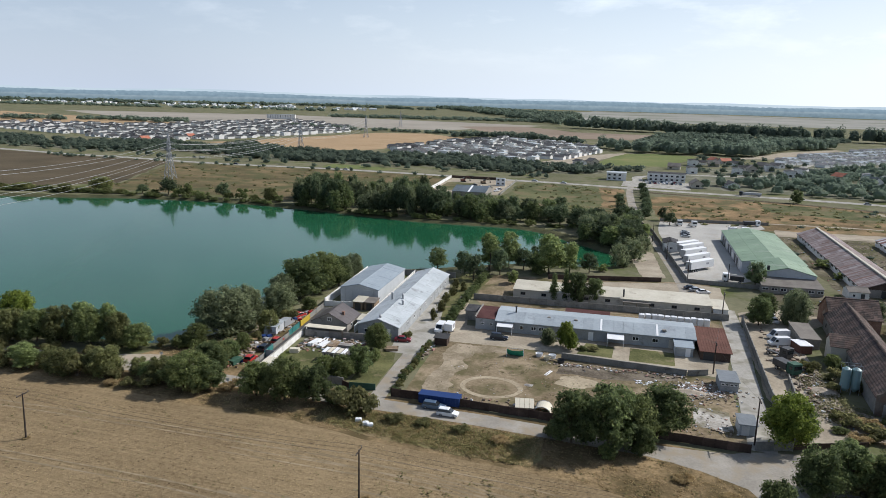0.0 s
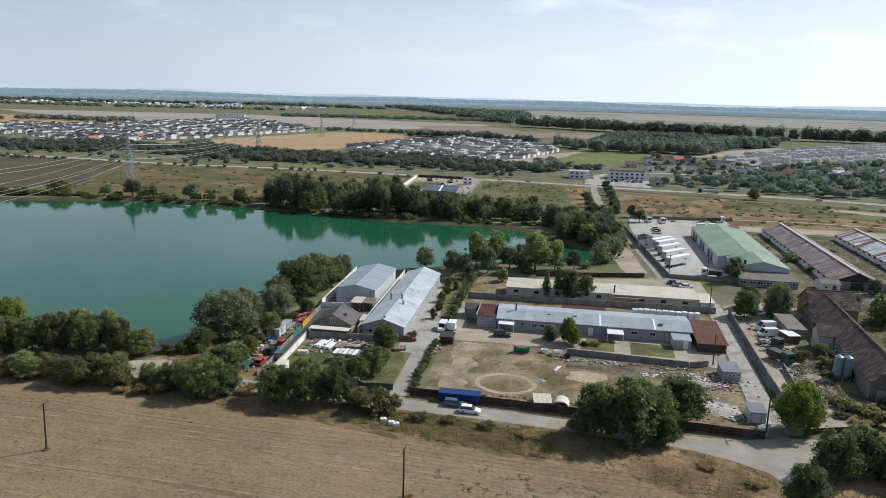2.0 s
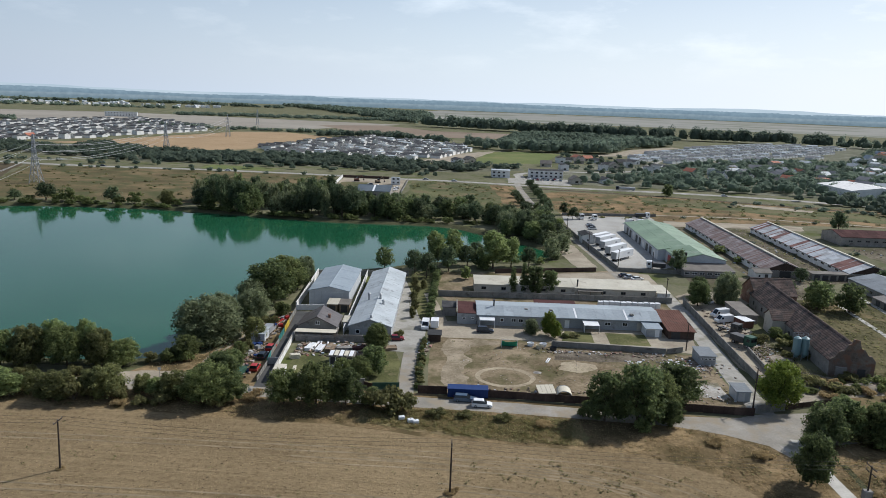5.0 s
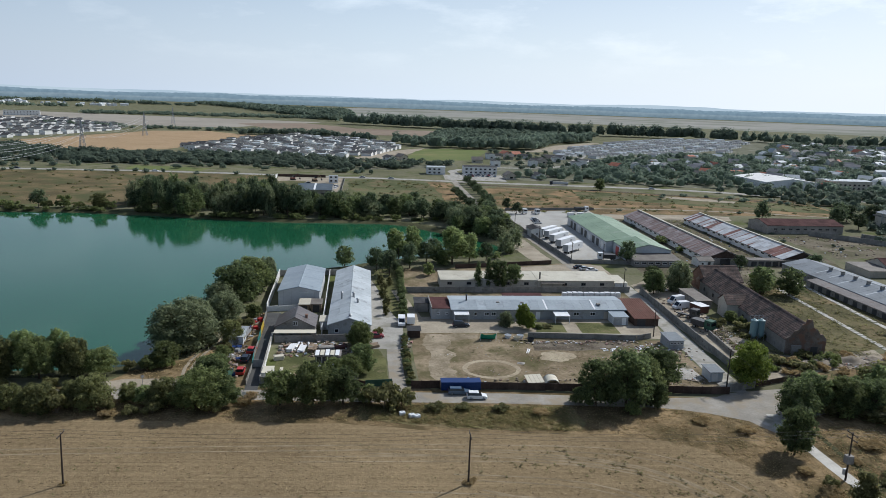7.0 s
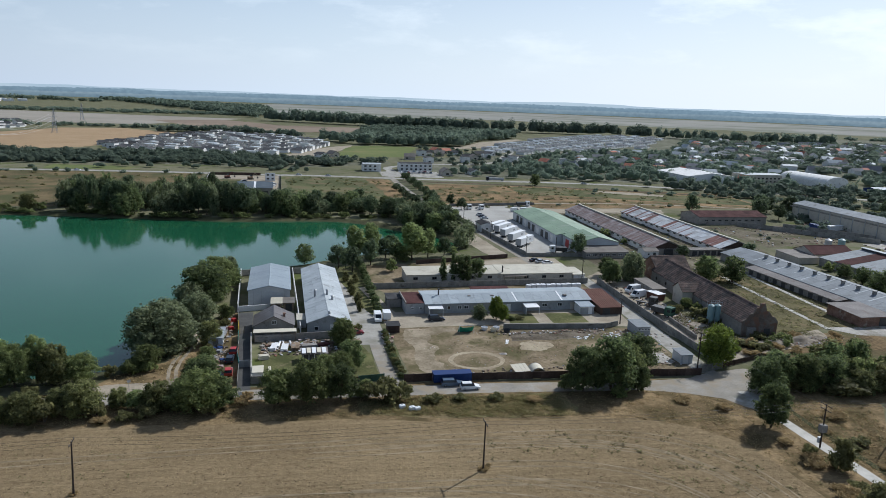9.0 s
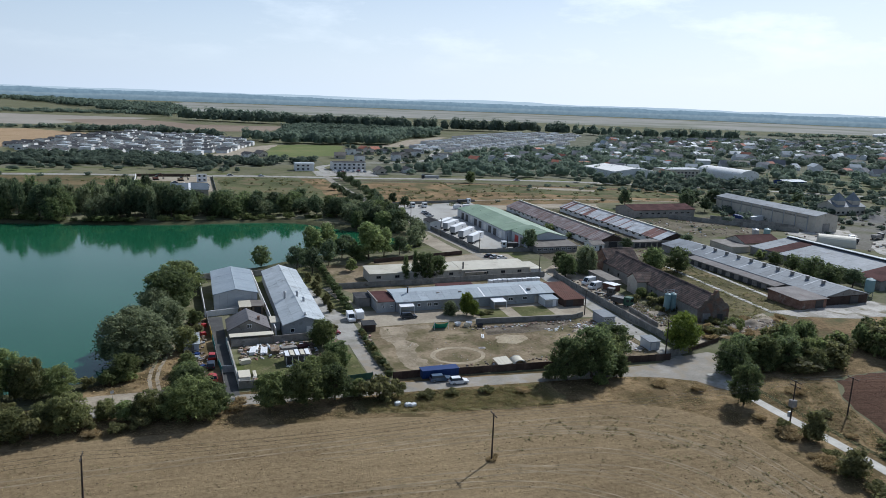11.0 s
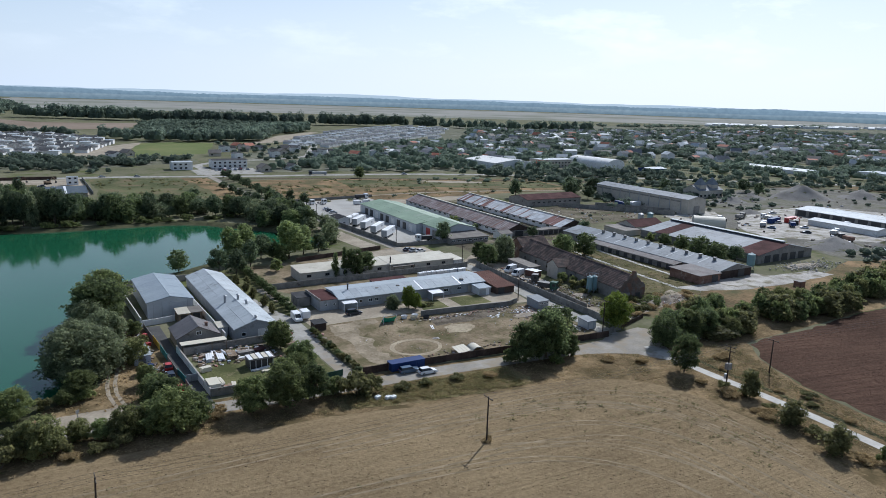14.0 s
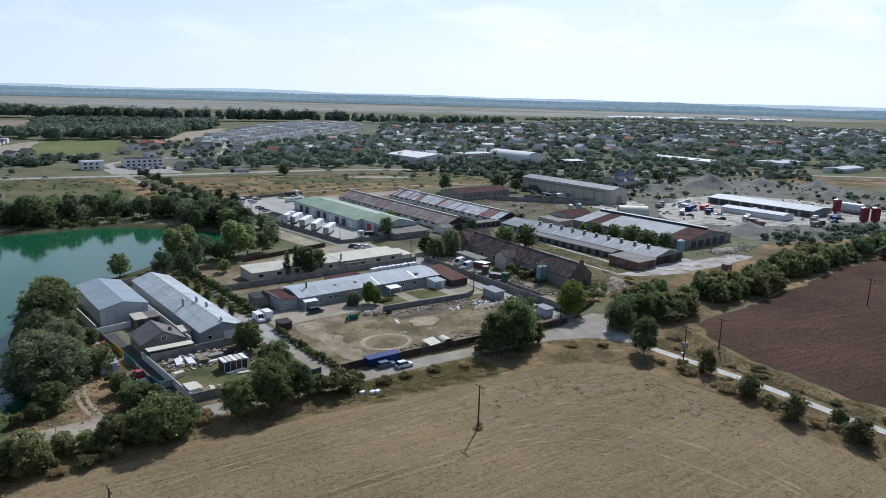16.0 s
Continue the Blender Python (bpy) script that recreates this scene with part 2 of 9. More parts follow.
M["track"] = surface("packed_pale_earth", (0.26, 0.22, 0.165), (0.39, 0.34, 0.26), 0.12, 1.5, 0.95, bump=0.3, dist=0.04, soft=0.095)
M["gravel"] = surface("pale_gravel", (0.29, 0.28, 0.25), (0.45, 0.43, 0.39), 0.05, 1.2, 0.9, bump=0.3, dist=0.05, stain=(0.33, 0.30, 0.25), stain_scale=0.08)
M["works"] = surface("dusty_works_ground", (0.13, 0.122, 0.10), (0.27, 0.255, 0.222), 0.03, 0.6, 0.95, bump=0.3, dist=0.1, stain=(0.10, 0.10, 0.055), stain_at=(0.46, 0.6), stain_scale=0.03, soft=0.095)
M["dirt_pale"] = surface("paler_bare_earth", (0.2, 0.163, 0.11), (0.36, 0.3, 0.215), 0.15, 1.5, 0.95, bump=0.4, dist=0.05, stain=(0.17, 0.14, 0.09), stain_at=(0.5, 0.68), stain_scale=0.22, soft=0.095)
M["ring_sand"] = surface("pale_sandy_earth", (0.27, 0.222, 0.152), (0.42, 0.355, 0.25), 0.2, 1.6, 0.95, bump=0.4, dist=0.05, soft=0.095)
M["dark_earth"] = surface("dark_bare_earth", (0.085, 0.07, 0.052), (0.2, 0.17, 0.13), 0.2, 1.5, 0.95, bump=0.5, dist=0.08, stain=(0.22, 0.185, 0.14), stain_scale=0.3, soft=0.095)
M["bank_field"] = surface("dull_brown_bank_meadow", (0.088, 0.075, 0.04), (0.2, 0.15, 0.082), 0.04, 0.8, 0.95, bump=0.4, dist=0.2, stain=(0.085, 0.088, 0.042), stain_at=(0.46, 0.62), stain_scale=0.05, soft=0.095)
M["weedy"] = surface("weedy_olive_grass", (0.1, 0.088, 0.042), (0.225, 0.19, 0.092), 0.12, 1.8, 0.95, bump=0.6, dist=0.15, stain=(0.26, 0.195, 0.11), stain_at=(0.5, 0.66), stain_scale=0.14, soft=0.1)
M["farm_earth"] = surface("trodden_farm_earth", (0.08, 0.068, 0.046), (0.215, 0.186, 0.135), 0.06, 1.0, 0.95, bump=0.4, dist=0.1, stain=(0.088, 0.085, 0.045), stain_at=(0.46, 0.62), stain_scale=0.08, soft=0.095)
M["alley_grass"] = surface("dry_farm_grass", (0.068, 0.064, 0.032), (0.165, 0.142, 0.075), 0.08, 1.4, 0.95, bump=0.5, dist=0.1, stain=(0.2, 0.152, 0.086), stain_at=(0.52, 0.66), stain_scale=0.1, soft=0.095)
M["verge"] = surface("dry_tan_verge", (0.125, 0.09, 0.048), (0.315, 0.228, 0.125), 0.1, 1.6, 0.95, bump=0.6, dist=0.15, stain=(0.105, 0.08, 0.04), stain_at=(0.46, 0.6), stain_scale=0.11, soft=0.095)
M["asphalt"] = surface("worn_grey_asphalt", (0.225, 0.206, 0.174), (0.36, 0.332, 0.285), 0.2, 2.5, 0.92, bump=0.15, dist=0.02, stain=(0.29, 0.245, 0.18), stain_at=(0.48, 0.64), stain_scale=0.22, spec=0.06)
M["concrete"] = surface("pale_weathered_concrete", (0.26, 0.246, 0.215), (0.41, 0.39, 0.345), 0.2, 2.0, 0.9, bump=0.15, dist=0.02, stain=(0.22, 0.205, 0.16), stain_at=(0.5, 0.64), stain_scale=0.25)
M["slab"] = surface("concrete_road_slab", (0.38, 0.36, 0.315), (0.54, 0.515, 0.46), 0.4, 3.0, 0.85, bump=0.15, dist=0.02, spread=0.12)
M["fence_concrete"] = surface("grey_concrete_panel", (0.17, 0.165, 0.15), (0.28, 0.27, 0.24), 0.5, 3.0, 0.9, bump=0.2, dist=0.02, spread=0.15, stain=(0.11, 0.10, 0.085), stain_scale=0.7)
M["white_wall"] = surface("whitewashed_wall", (0.62, 0.61, 0.58), (0.78, 0.77, 0.74), 0.4, 3.0, 0.85, bump=0.1, dist=0.02, stain=(0.45, 0.42, 0.37), stain_scale=0.6)
M["grey_wall"] = surface("grey_render", (0.27, 0.28, 0.28), (0.38, 0.39, 0.39), 0.3, 3.0, 0.85, bump=0.1, dist=0.02, stain=(0.22, 0.22, 0.21), stain_scale=0.5)
M["dull_wall"] = surface("dull_stained_render", (0.20, 0.185, 0.165), (0.33, 0.31, 0.28), 0.35, 2.5, 0.9, bump=0.15, dist=0.02, stain=(0.13, 0.115, 0.10), stain_scale=0.5)
M["beige_wall"] = surface("beige_render", (0.42, 0.38, 0.31), (0.55, 0.50, 0.42), 0.3, 2.5, 0.9, bump=0.1, dist=0.02, stain=(0.33, 0.29, 0.24), stain_scale=0.5)
M["gable_wall"] = surface("crumbling_render_over_brick", (0.115, 0.09, 0.072), (0.235, 0.195, 0.16), 0.4, 3.0, 0.92, bump=0.3, dist=0.04, stain=(0.2, 0.115, 0.08), stain_at=(0.5, 0.6), stain_scale=0.5)
M["brick_wall"] = surface("old_brick_wall", (0.16, 0.085, 0.06), (0.33, 0.21, 0.155), 0.5, 3.0, 0.9, bump=0.3, dist=0.03, stain=(0.38, 0.33, 0.27), stain_scale=0.35)
M["metal_wall"] = surface("pale_sheet_cladding", (0.42, 0.44, 0.45), (0.53, 0.55, 0.56), 0.2, 1.5, 0.5, bump=0.1, dist=0.02)
M["roof_white"] = surface("pale_grey_sheet_roof", (0.34, 0.37, 0.38), (0.46, 0.49, 0.50), 0.12, 1.5, 0.6, bump=0.08, dist=0.02, stain=(0.25, 0.26, 0.26), stain_scale=0.3, spread=0.07)
M["roof_pale"] = surface("dull_pale_grey_sheet_roof", (0.275, 0.31, 0.33), (0.385, 0.425, 0.445), 0.1, 1.4, 0.6, bump=0.08, dist=0.02, stain=(0.24, 0.255, 0.265), stain_scale=0.3, spread=0.08)
M["roof_blue"] = surface("pale_blue_grey_sheet_roof", (0.23, 0.27, 0.30), (0.315, 0.36, 0.39), 0.1, 1.2, 0.6, bump=0.06, dist=0.02, spread=0.03)
M["roof_slate"] = surface("weathered_grey_sheet_roof", (0.14, 0.158, 0.172), (0.225, 0.245, 0.26), 0.15, 1.5, 0.65, bump=0.1, dist=0.02, stain=(0.11, 0.115, 0.12), stain_scale=0.25, spread=0.1)
M["roof_cream"] = surface("cream_sheet_roof", (0.42, 0.385, 0.30), (0.56, 0.525, 0.43), 0.15, 1.5, 0.6, bump=0.1, dist=0.02, stain=(0.33, 0.285, 0.22), stain_scale=0.25, spread=0.05)
M["roof_green"] = surface("faded_green_sheet_roof", (0.13, 0.20, 0.12), (0.20, 0.28, 0.175), 0.1, 1.2, 0.55, bump=0.08, dist=0.02, stain=(0.25, 0.30, 0.22), stain_scale=0.15, spread=0.05)
M["roof_red"] = surface("dull_red_sheet_roof", (0.058, 0.029, 0.027), (0.108, 0.054, 0.05), 0.2, 2.0, 0.85, bump=0.1, dist=0.02, spread=0.16, spec=0.03)
M["apron"] = surface("broken_pale_concrete", (0.27, 0.25, 0.215), (0.47, 0.44, 0.39), 0.15, 1.5, 0.9, bump=0.2, dist=0.03, stain=(0.17, 0.15, 0.095), stain_at=(0.5, 0.62), stain_scale=0.16, soft=0.095)
M["roof_dusty"] = surface("dusty_grey_brown_sheet_roof", (0.15, 0.135, 0.125), (0.25, 0.23, 0.215), 0.2, 2.0, 0.8, bump=0.1, dist=0.02, spread=0.1, spec=0.08, stain=(0.17, 0.125, 0.1), stain_scale=0.35)
M["roof_rust"] = surface("rust_brown_sheet_roof", (0.115, 0.058, 0.045), (0.19, 0.098, 0.075), 0.2, 2.0, 0.8, bump=0.1, dist=0.02, spread=0.1, spec=0.06, stain=(0.13, 0.08, 0.062), stain_scale=0.35)
M["roof_grey"] = surface("mid_grey_tile_roof", (0.15, 0.15, 0.155), (0.25, 0.25, 0.255), 0.1, 1.0, 0.9, bump=0.1, dist=0.03, spec=0.04)
M["roof_dark"] = surface("dark_grey_tile_roof", (0.05, 0.05, 0.053), (0.10, 0.1, 0.1), 0.3, 3.0, 0.95, bump=0.2, dist=0.03, spread=0.3, spec=0.02)
M["roof_seam"] = surface("dark_brown_standing_seam_roof", (0.075, 0.062, 0.056), (0.125, 0.105, 0.095), 0.3, 3.0, 0.42, bump=0.06, dist=0.02, spread=0.06)
M["gardens"] = surface("garden_ground", (0.085, 0.092, 0.06), (0.19, 0.185, 0.13), 0.03, 0.4, 0.95, bump=0.3, dist=0.2, stain=(0.26, 0.24, 0.20), stain_at=(0.56, 0.66), stain_scale=0.05)
M["roof_brown"] = surface("grey_brown_shingle_roof", (0.13, 0.115, 0.10), (0.21, 0.19, 0.165), 0.3, 3.0, 0.8, bump=0.3, dist=0.03, spread=0.08)
M["roof_tile"] = surface("old_clay_tile_roof", (0.07, 0.05, 0.042), (0.205, 0.145, 0.12), 0.28, 3.0, 0.9, bump=0.5, dist=0.05, stain=(0.075, 0.062, 0.055), stain_at=(0.48, 0.58), stain_scale=0.5, spread=0.2, courses=0.85)
M["roof_terracotta"] = surface("terracotta_tile_roof", (0.30, 0.11, 0.07), (0.42, 0.17, 0.11), 0.2, 2.0, 0.8, bump=0.2, dist=0.03, spread=0.2)
M["fence_brown"] = surface("dark_brown_sheet_fence", (0.045, 0.03, 0.024), (0.095, 0.066, 0.052), 0.4, 2.0, 0.75, bump=0.1, dist=0.02, spread=0.2)
M["tarp_teal"] = surface("faded_teal_tarpaulin", (0.03, 0.14, 0.13), (0.07, 0.22, 0.2), 0.5, 3.0, 0.7, bump=0.2, dist=0.03)
M["fence_green"] = surface("dark_green_sheet_fence", (0.03, 0.075, 0.05), (0.06, 0.12, 0.085), 0.4, 2.0, 0.7, bump=0.1, dist=0.02)
M["timber"] = surface("weathered_timber", (0.17, 0.125, 0.085), (0.33, 0.25, 0.17), 0.6, 5.0, 0.85, bump=0.2, dist=0.01, spread=0.2)
M["pole"] = surface("dark_creosoted_pole", (0.035, 0.028, 0.022), (0.08, 0.062, 0.05), 0.8, 5.0, 0.85, bump=0.2, dist=0.01)
M["steel"] = surface("galvanised_steel", (0.30, 0.31, 0.32), (0.42, 0.43, 0.44), 0.5, 4.0, 0.5, 0.4, bump=0.1, dist=0.01)
M["dark_metal"] = surface("dark_painted_metal", (0.03, 0.03, 0.032), (0.06, 0.06, 0.06), 0.8, 5.0, 0.55, bump=0.1, dist=0.01)
M["rubber"] = surface("black_tyre_rubber", (0.015, 0.015, 0.016), (0.03, 0.03, 0.03), 2.0, 9.0, 0.85, bump=0.1, dist=0.01)
M["bark"] = surface("brown_bark", (0.06, 0.045, 0.032), (0.15, 0.12, 0.09), 1.0, 6.0, 0.95, bump=0.5, dist=0.03)
M["rubble"] = surface("broken_rubble", (0.21, 0.175, 0.13), (0.38, 0.33, 0.265), 0.6, 4.0, 0.95, bump=0.3, dist=0.03, spread=0.3)
M["heap"] = surface("grey_gravel_heap", (0.17, 0.16, 0.145), (0.28, 0.265, 0.24), 0.1, 2.0, 0.95, bump=0.4, dist=0.1, stain=(0.12, 0.12, 0.06), stain_at=(0.56, 0.66), stain_scale=0.15)
M["net"] = surface("green_net", (0.03, 0.25, 0.16), (0.06, 0.36, 0.24), 0.6, 4.0, 0.8, bump=0.2, dist=0.02)
M["leaf"] = foliage("mid_green_leaves", (0.090, 0.115, 0.045), (0.27, 0.305, 0.118), thin=0.64, spread=0.3)
M["leaf_dark"] = foliage("dark_green_leaves", (0.073, 0.10, 0.045), (0.215, 0.26, 0.105), thin=0.63, spread=0.3)
M["leaf_willow"] = foliage("silvery_willow_leaves", (0.1, 0.122, 0.062), (0.31, 0.345, 0.19), thin=0.6, spread=0.12)
M["leaf_olive"] = foliage("olive_green_leaves", (0.098, 0.112, 0.046), (0.30, 0.305, 0.125), thin=0.64, spread=0.25)
M["leaf_reed"] = foliage("tall_olive_grass", (0.14, 0.135, 0.055), (0.36, 0.33, 0.15), thin=0.6, spread=0.1, spec=0.03)
# wood leaves: the wood's deep shade is put into a darker leaf colour
M["leaf_wood"] = foliage("shaded_blue_green_leaves", (0.056, 0.08, 0.044), (0.168, 0.212, 0.106), thin=0.52, spread=0.35)
M["leaf_bright"] = foliage("yellow_green_leaves", (0.085, 0.12, 0.022), (0.26, 0.31, 0.06), spread=0.1)
M["leaf_dry"] = foliage("dry_yellow_grass", (0.29, 0.215, 0.11), (0.50, 0.385, 0.205), thin=0.55, spread=0.1, spec=0.03)
M["leaf_pale"] = foliage("pale_poplar_leaves", (0.13, 0.17, 0.062), (0.36, 0.42, 0.17), thin=0.6, spread=0.12)
M["leaf_weed"] = foliage("olive_green_weeds", (0.085, 0.088, 0.036), (0.255, 0.245, 0.105), thin=0.6, spread=0.15)
# far foliage: distance haze put into a paler, bluer leaf colour
M["leaf_hazed"] = foliage("hazed_woodland_leaves", (0.128, 0.168, 0.125), (0.19, 0.232, 0.17), thin=0.6, spec=0.03, island=0.25)


def paint(name, colour, rough=0.35, metal=0.0):
    return surface(name, tuple(0.9 * c for c in colour), colour, 0.8, 4.0, rough, metal, bump=0.03, dist=0.005)


M["car_white"] = paint("white_car_paint", (0.78, 0.78, 0.77))
M["car_blue"] = paint("steel_blue_car_paint", (0.10, 0.15, 0.22), 0.3, 0.3)
M["car_dark"] = paint("dark_blue_car_paint", (0.02, 0.028, 0.045), 0.3, 0.2)
M["car_red"] = paint("dark_red_car_paint", (0.2, 0.018, 0.03))
M["car_silver"] = paint("silver_car_paint", (0.50, 0.52, 0.54), 0.3, 0.4)
M["bright_red"] = paint("bright_red_paint", (0.42, 0.03, 0.025))
M["blue"] = paint("bright_blue_paint", (0.018, 0.044, 0.145), 0.6)
M["yellow"] = paint("yellow_paint", (0.5, 0.36, 0.05), 0.6)
M["cream"] = paint("cream_paint", (0.62, 0.57, 0.45), 0.6)
M["white"] = paint("white_paint", (0.80, 0.80, 0.79), 0.45)
M["silo_blue"] = paint("pale_blue_silo_paint", (0.2, 0.31, 0.32), 0.5)

mg, tg, bg, pg = shader("window_glass")
bg.inputs["Base Color"].default_value = (0.012, 0.016, 0.02, 1)
bg.inputs["Roughness"].default_value = 0.06
link(tg, ramp_node(tg, noise_node(tg, pg.outputs["Position"], 0.3, 2), [(0.3, (0.008, 0.01, 0.012)), (0.7, (0.03, 0.036, 0.04))]), bg.inputs["Base Color"])
M["glass"] = mg

# rusty sheets: bands of old and new sheets down the slope, with rust streaks over them
def banded_roof(name, stops, rust, rust_at, band):
    m, t, b, pos = shader(name)
    bands = t.nodes.new("ShaderNodeMapping")
    bands.inputs["Scale"].default_value = (0.012, band, 0.0)
    link(t, pos.outputs["Position"], bands.inputs["Vector"])
    base = ramp_node(t, noise_node(t, bands.outputs["Vector"], 1.0, 2, 0.8), stops)
    oi = t.nodes.new("ShaderNodeObjectInfo")
    base = mix_node(t, 1.0, base, ramp_node(t, oi.outputs["Random"], [(0.0, (0.78, 0.76, 0.75)), (1.0, (1.16, 1.16, 1.17))]), "MULTIPLY")
    mp = t.nodes.new("ShaderNodeMapping")
    mp.inputs["Scale"].default_value = (0.3, 1.8, 1.0)
    link(t, pos.outputs["Position"], mp.inputs["Vector"])
    k = ramp_node(t, noise_node(t, mp.outputs["Vector"], 0.55, 7, 0.68), [(rust_at, (0, 0, 0)), (rust_at + 0.14, (1, 1, 1))])
    link(t, mix_node(t, k, base, rust), b.inputs["Base Color"])
    b.inputs["Roughness"].default_value = 0.7
    b.inputs["Specular IOR Level"].default_value = 0.12
    bump_to(t, b, noise_node(t, pos.outputs["Position"], 3.0, 4), 0.1, 0.02)
    return m


M["roof_rusty"] = banded_roof("patched_rusty_sheet_roof", [(0.34, (0.19, 0.145, 0.135)), (0.46, (0.235, 0.195, 0.185)), (0.54, (0.29, 0.265, 0.26)), (0.66, (0.20, 0.12, 0.10))], (0.145, 0.09, 0.075), 0.47, 0.22)
M["roof_patched"] = banded_roof("white_and_rust_sheet_roof", [(0.38, (0.42, 0.44, 0.45)), (0.5, (0.50, 0.51, 0.51)), (0.535, (0.36, 0.35, 0.34)), (0.545, (0.20, 0.10, 0.085)), (0.62, (0.17, 0.085, 0.07))], (0.22, 0.13, 0.105), 0.56, 0.16)

# lake water: turbid green, mirror-like, with a light ripple
mw, tw, bw, pw = shader("green_lake_water")
c_ = ramp_node(tw, noise_node(tw, pw.outputs["Position"], 0.012, 4), [(0.3, (0.012, 0.074, 0.032)), (0.7, (0.018, 0.097, 0.047))])
link(tw, c_, bw.inputs["Base Color"])
bw.inputs["Roughness"].default_value = 0.07
bw.inputs["IOR"].default_value = 1.33
rip_ = tw.nodes.new("ShaderNodeMapping")
rip_.inputs["Scale"].default_value = (1.0, 0.6, 1.0)
link(tw, pw.outputs["Position"], rip_.inputs["Vector"])
bump_to(tw, bw, noise_node(tw, rip_.outputs["Vector"], 0.9, 4, 0.6), 0.10, 0.12)
M["water"] = mw

# distance: bluish woods and hills far behind everything, glowing with haze in their colour
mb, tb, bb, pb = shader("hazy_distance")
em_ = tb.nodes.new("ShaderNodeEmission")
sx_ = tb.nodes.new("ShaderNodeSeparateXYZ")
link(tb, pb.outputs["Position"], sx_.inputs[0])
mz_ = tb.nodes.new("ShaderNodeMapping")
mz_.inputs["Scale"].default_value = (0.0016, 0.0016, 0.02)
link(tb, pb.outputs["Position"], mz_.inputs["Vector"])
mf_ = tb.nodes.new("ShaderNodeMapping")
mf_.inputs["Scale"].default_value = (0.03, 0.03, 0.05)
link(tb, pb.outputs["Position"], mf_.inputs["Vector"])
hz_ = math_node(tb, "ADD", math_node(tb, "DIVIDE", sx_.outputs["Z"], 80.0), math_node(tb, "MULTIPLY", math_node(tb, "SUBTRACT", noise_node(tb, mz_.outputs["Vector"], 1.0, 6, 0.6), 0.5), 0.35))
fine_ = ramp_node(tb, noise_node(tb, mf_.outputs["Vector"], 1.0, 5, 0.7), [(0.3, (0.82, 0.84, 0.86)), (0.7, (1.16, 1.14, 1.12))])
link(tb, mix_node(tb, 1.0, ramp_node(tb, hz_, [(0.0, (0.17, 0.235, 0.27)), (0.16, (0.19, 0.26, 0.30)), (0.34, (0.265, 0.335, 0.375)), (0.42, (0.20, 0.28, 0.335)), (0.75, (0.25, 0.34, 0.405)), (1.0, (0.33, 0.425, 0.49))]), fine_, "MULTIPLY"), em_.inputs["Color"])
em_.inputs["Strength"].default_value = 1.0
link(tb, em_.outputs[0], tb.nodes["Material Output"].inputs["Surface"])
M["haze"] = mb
# hills emit a still paler haze colour
mh, th, bh, ph = shader("hazy_far_hills")
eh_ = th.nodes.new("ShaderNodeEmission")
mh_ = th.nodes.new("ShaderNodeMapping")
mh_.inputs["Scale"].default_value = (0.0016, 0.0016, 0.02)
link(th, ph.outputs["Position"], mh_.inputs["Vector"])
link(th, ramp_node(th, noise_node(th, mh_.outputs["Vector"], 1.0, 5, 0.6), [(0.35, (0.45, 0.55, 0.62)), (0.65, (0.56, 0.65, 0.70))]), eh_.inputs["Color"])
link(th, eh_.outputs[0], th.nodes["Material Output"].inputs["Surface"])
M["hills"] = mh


# ---- building helpers ----
def obj(name, verts, faces, material, parent=None, smooth=False):
    me = bpy.data.meshes.new(name)
    me.from_pydata(verts, [], faces)
    me.materials.append(material)
    if smooth:
        me.shade_smooth()
    ob = new(name, me)
    ob.parent = parent
    return ob


def part(name, bm, material, parent, label="", smooth=False):
    me = bpy.data.meshes.new(name)
    bmesh.ops.recalc_face_normals(bm, faces=bm.faces)
    bm.to_mesh(me)
    bm.free()
    me.materials.append(material)
    if smooth:
        me.shade_smooth()
    ob = new(name, me)
    ob.parent = parent
    if label:
        tagged(ob, label)
    return ob


def piece(name, me, parent, m):
    """A further object on an existing mesh, as a part of parent."""
    ob = new(name, me)
    ob.parent = parent
    ob.matrix_basis = m
    return ob


def thing(name, label, category, x=0.0, y=0.0, z=0.0, rz=0.0, group="", kind=""):
    e = new(name)
    e.matrix_basis = pose(x, y, z, 0, 0, rz)
    return tagged(e, label, category, group, kind)


def hexa(bm, pts):
    """A solid of eight corners: four below, four above, in the same order."""
    v = [bm.verts.new(p) for p in pts]
    for f in ((3, 2, 1, 0), (4, 5, 6, 7), (0, 1, 5, 4), (1, 2, 6, 5), (2, 3, 7, 6), (3, 0, 4, 7)):
        bm.faces.new([v[i] for i in f])


def box(bm, x0, x1, y0, y1, z0, z1):
    hexa(bm, [(x0, y0, z0), (x1, y0, z0), (x1, y1, z0), (x0, y1, z0), (x0, y0, z1), (x1, y0, z1), (x1, y1, z1), (x0, y1, z1)])


def boxm(x0, x1, y0, y1, z0, z1, bevel=0.0):
    bm = bmesh.new()
    box(bm, x0, x1, y0, y1, z0, z1)
    if bevel:
        bmesh.ops.bevel(bm, geom=bm.edges[:], offset=bevel, segments=2, affect="EDGES", profile=0.6)
    return bm


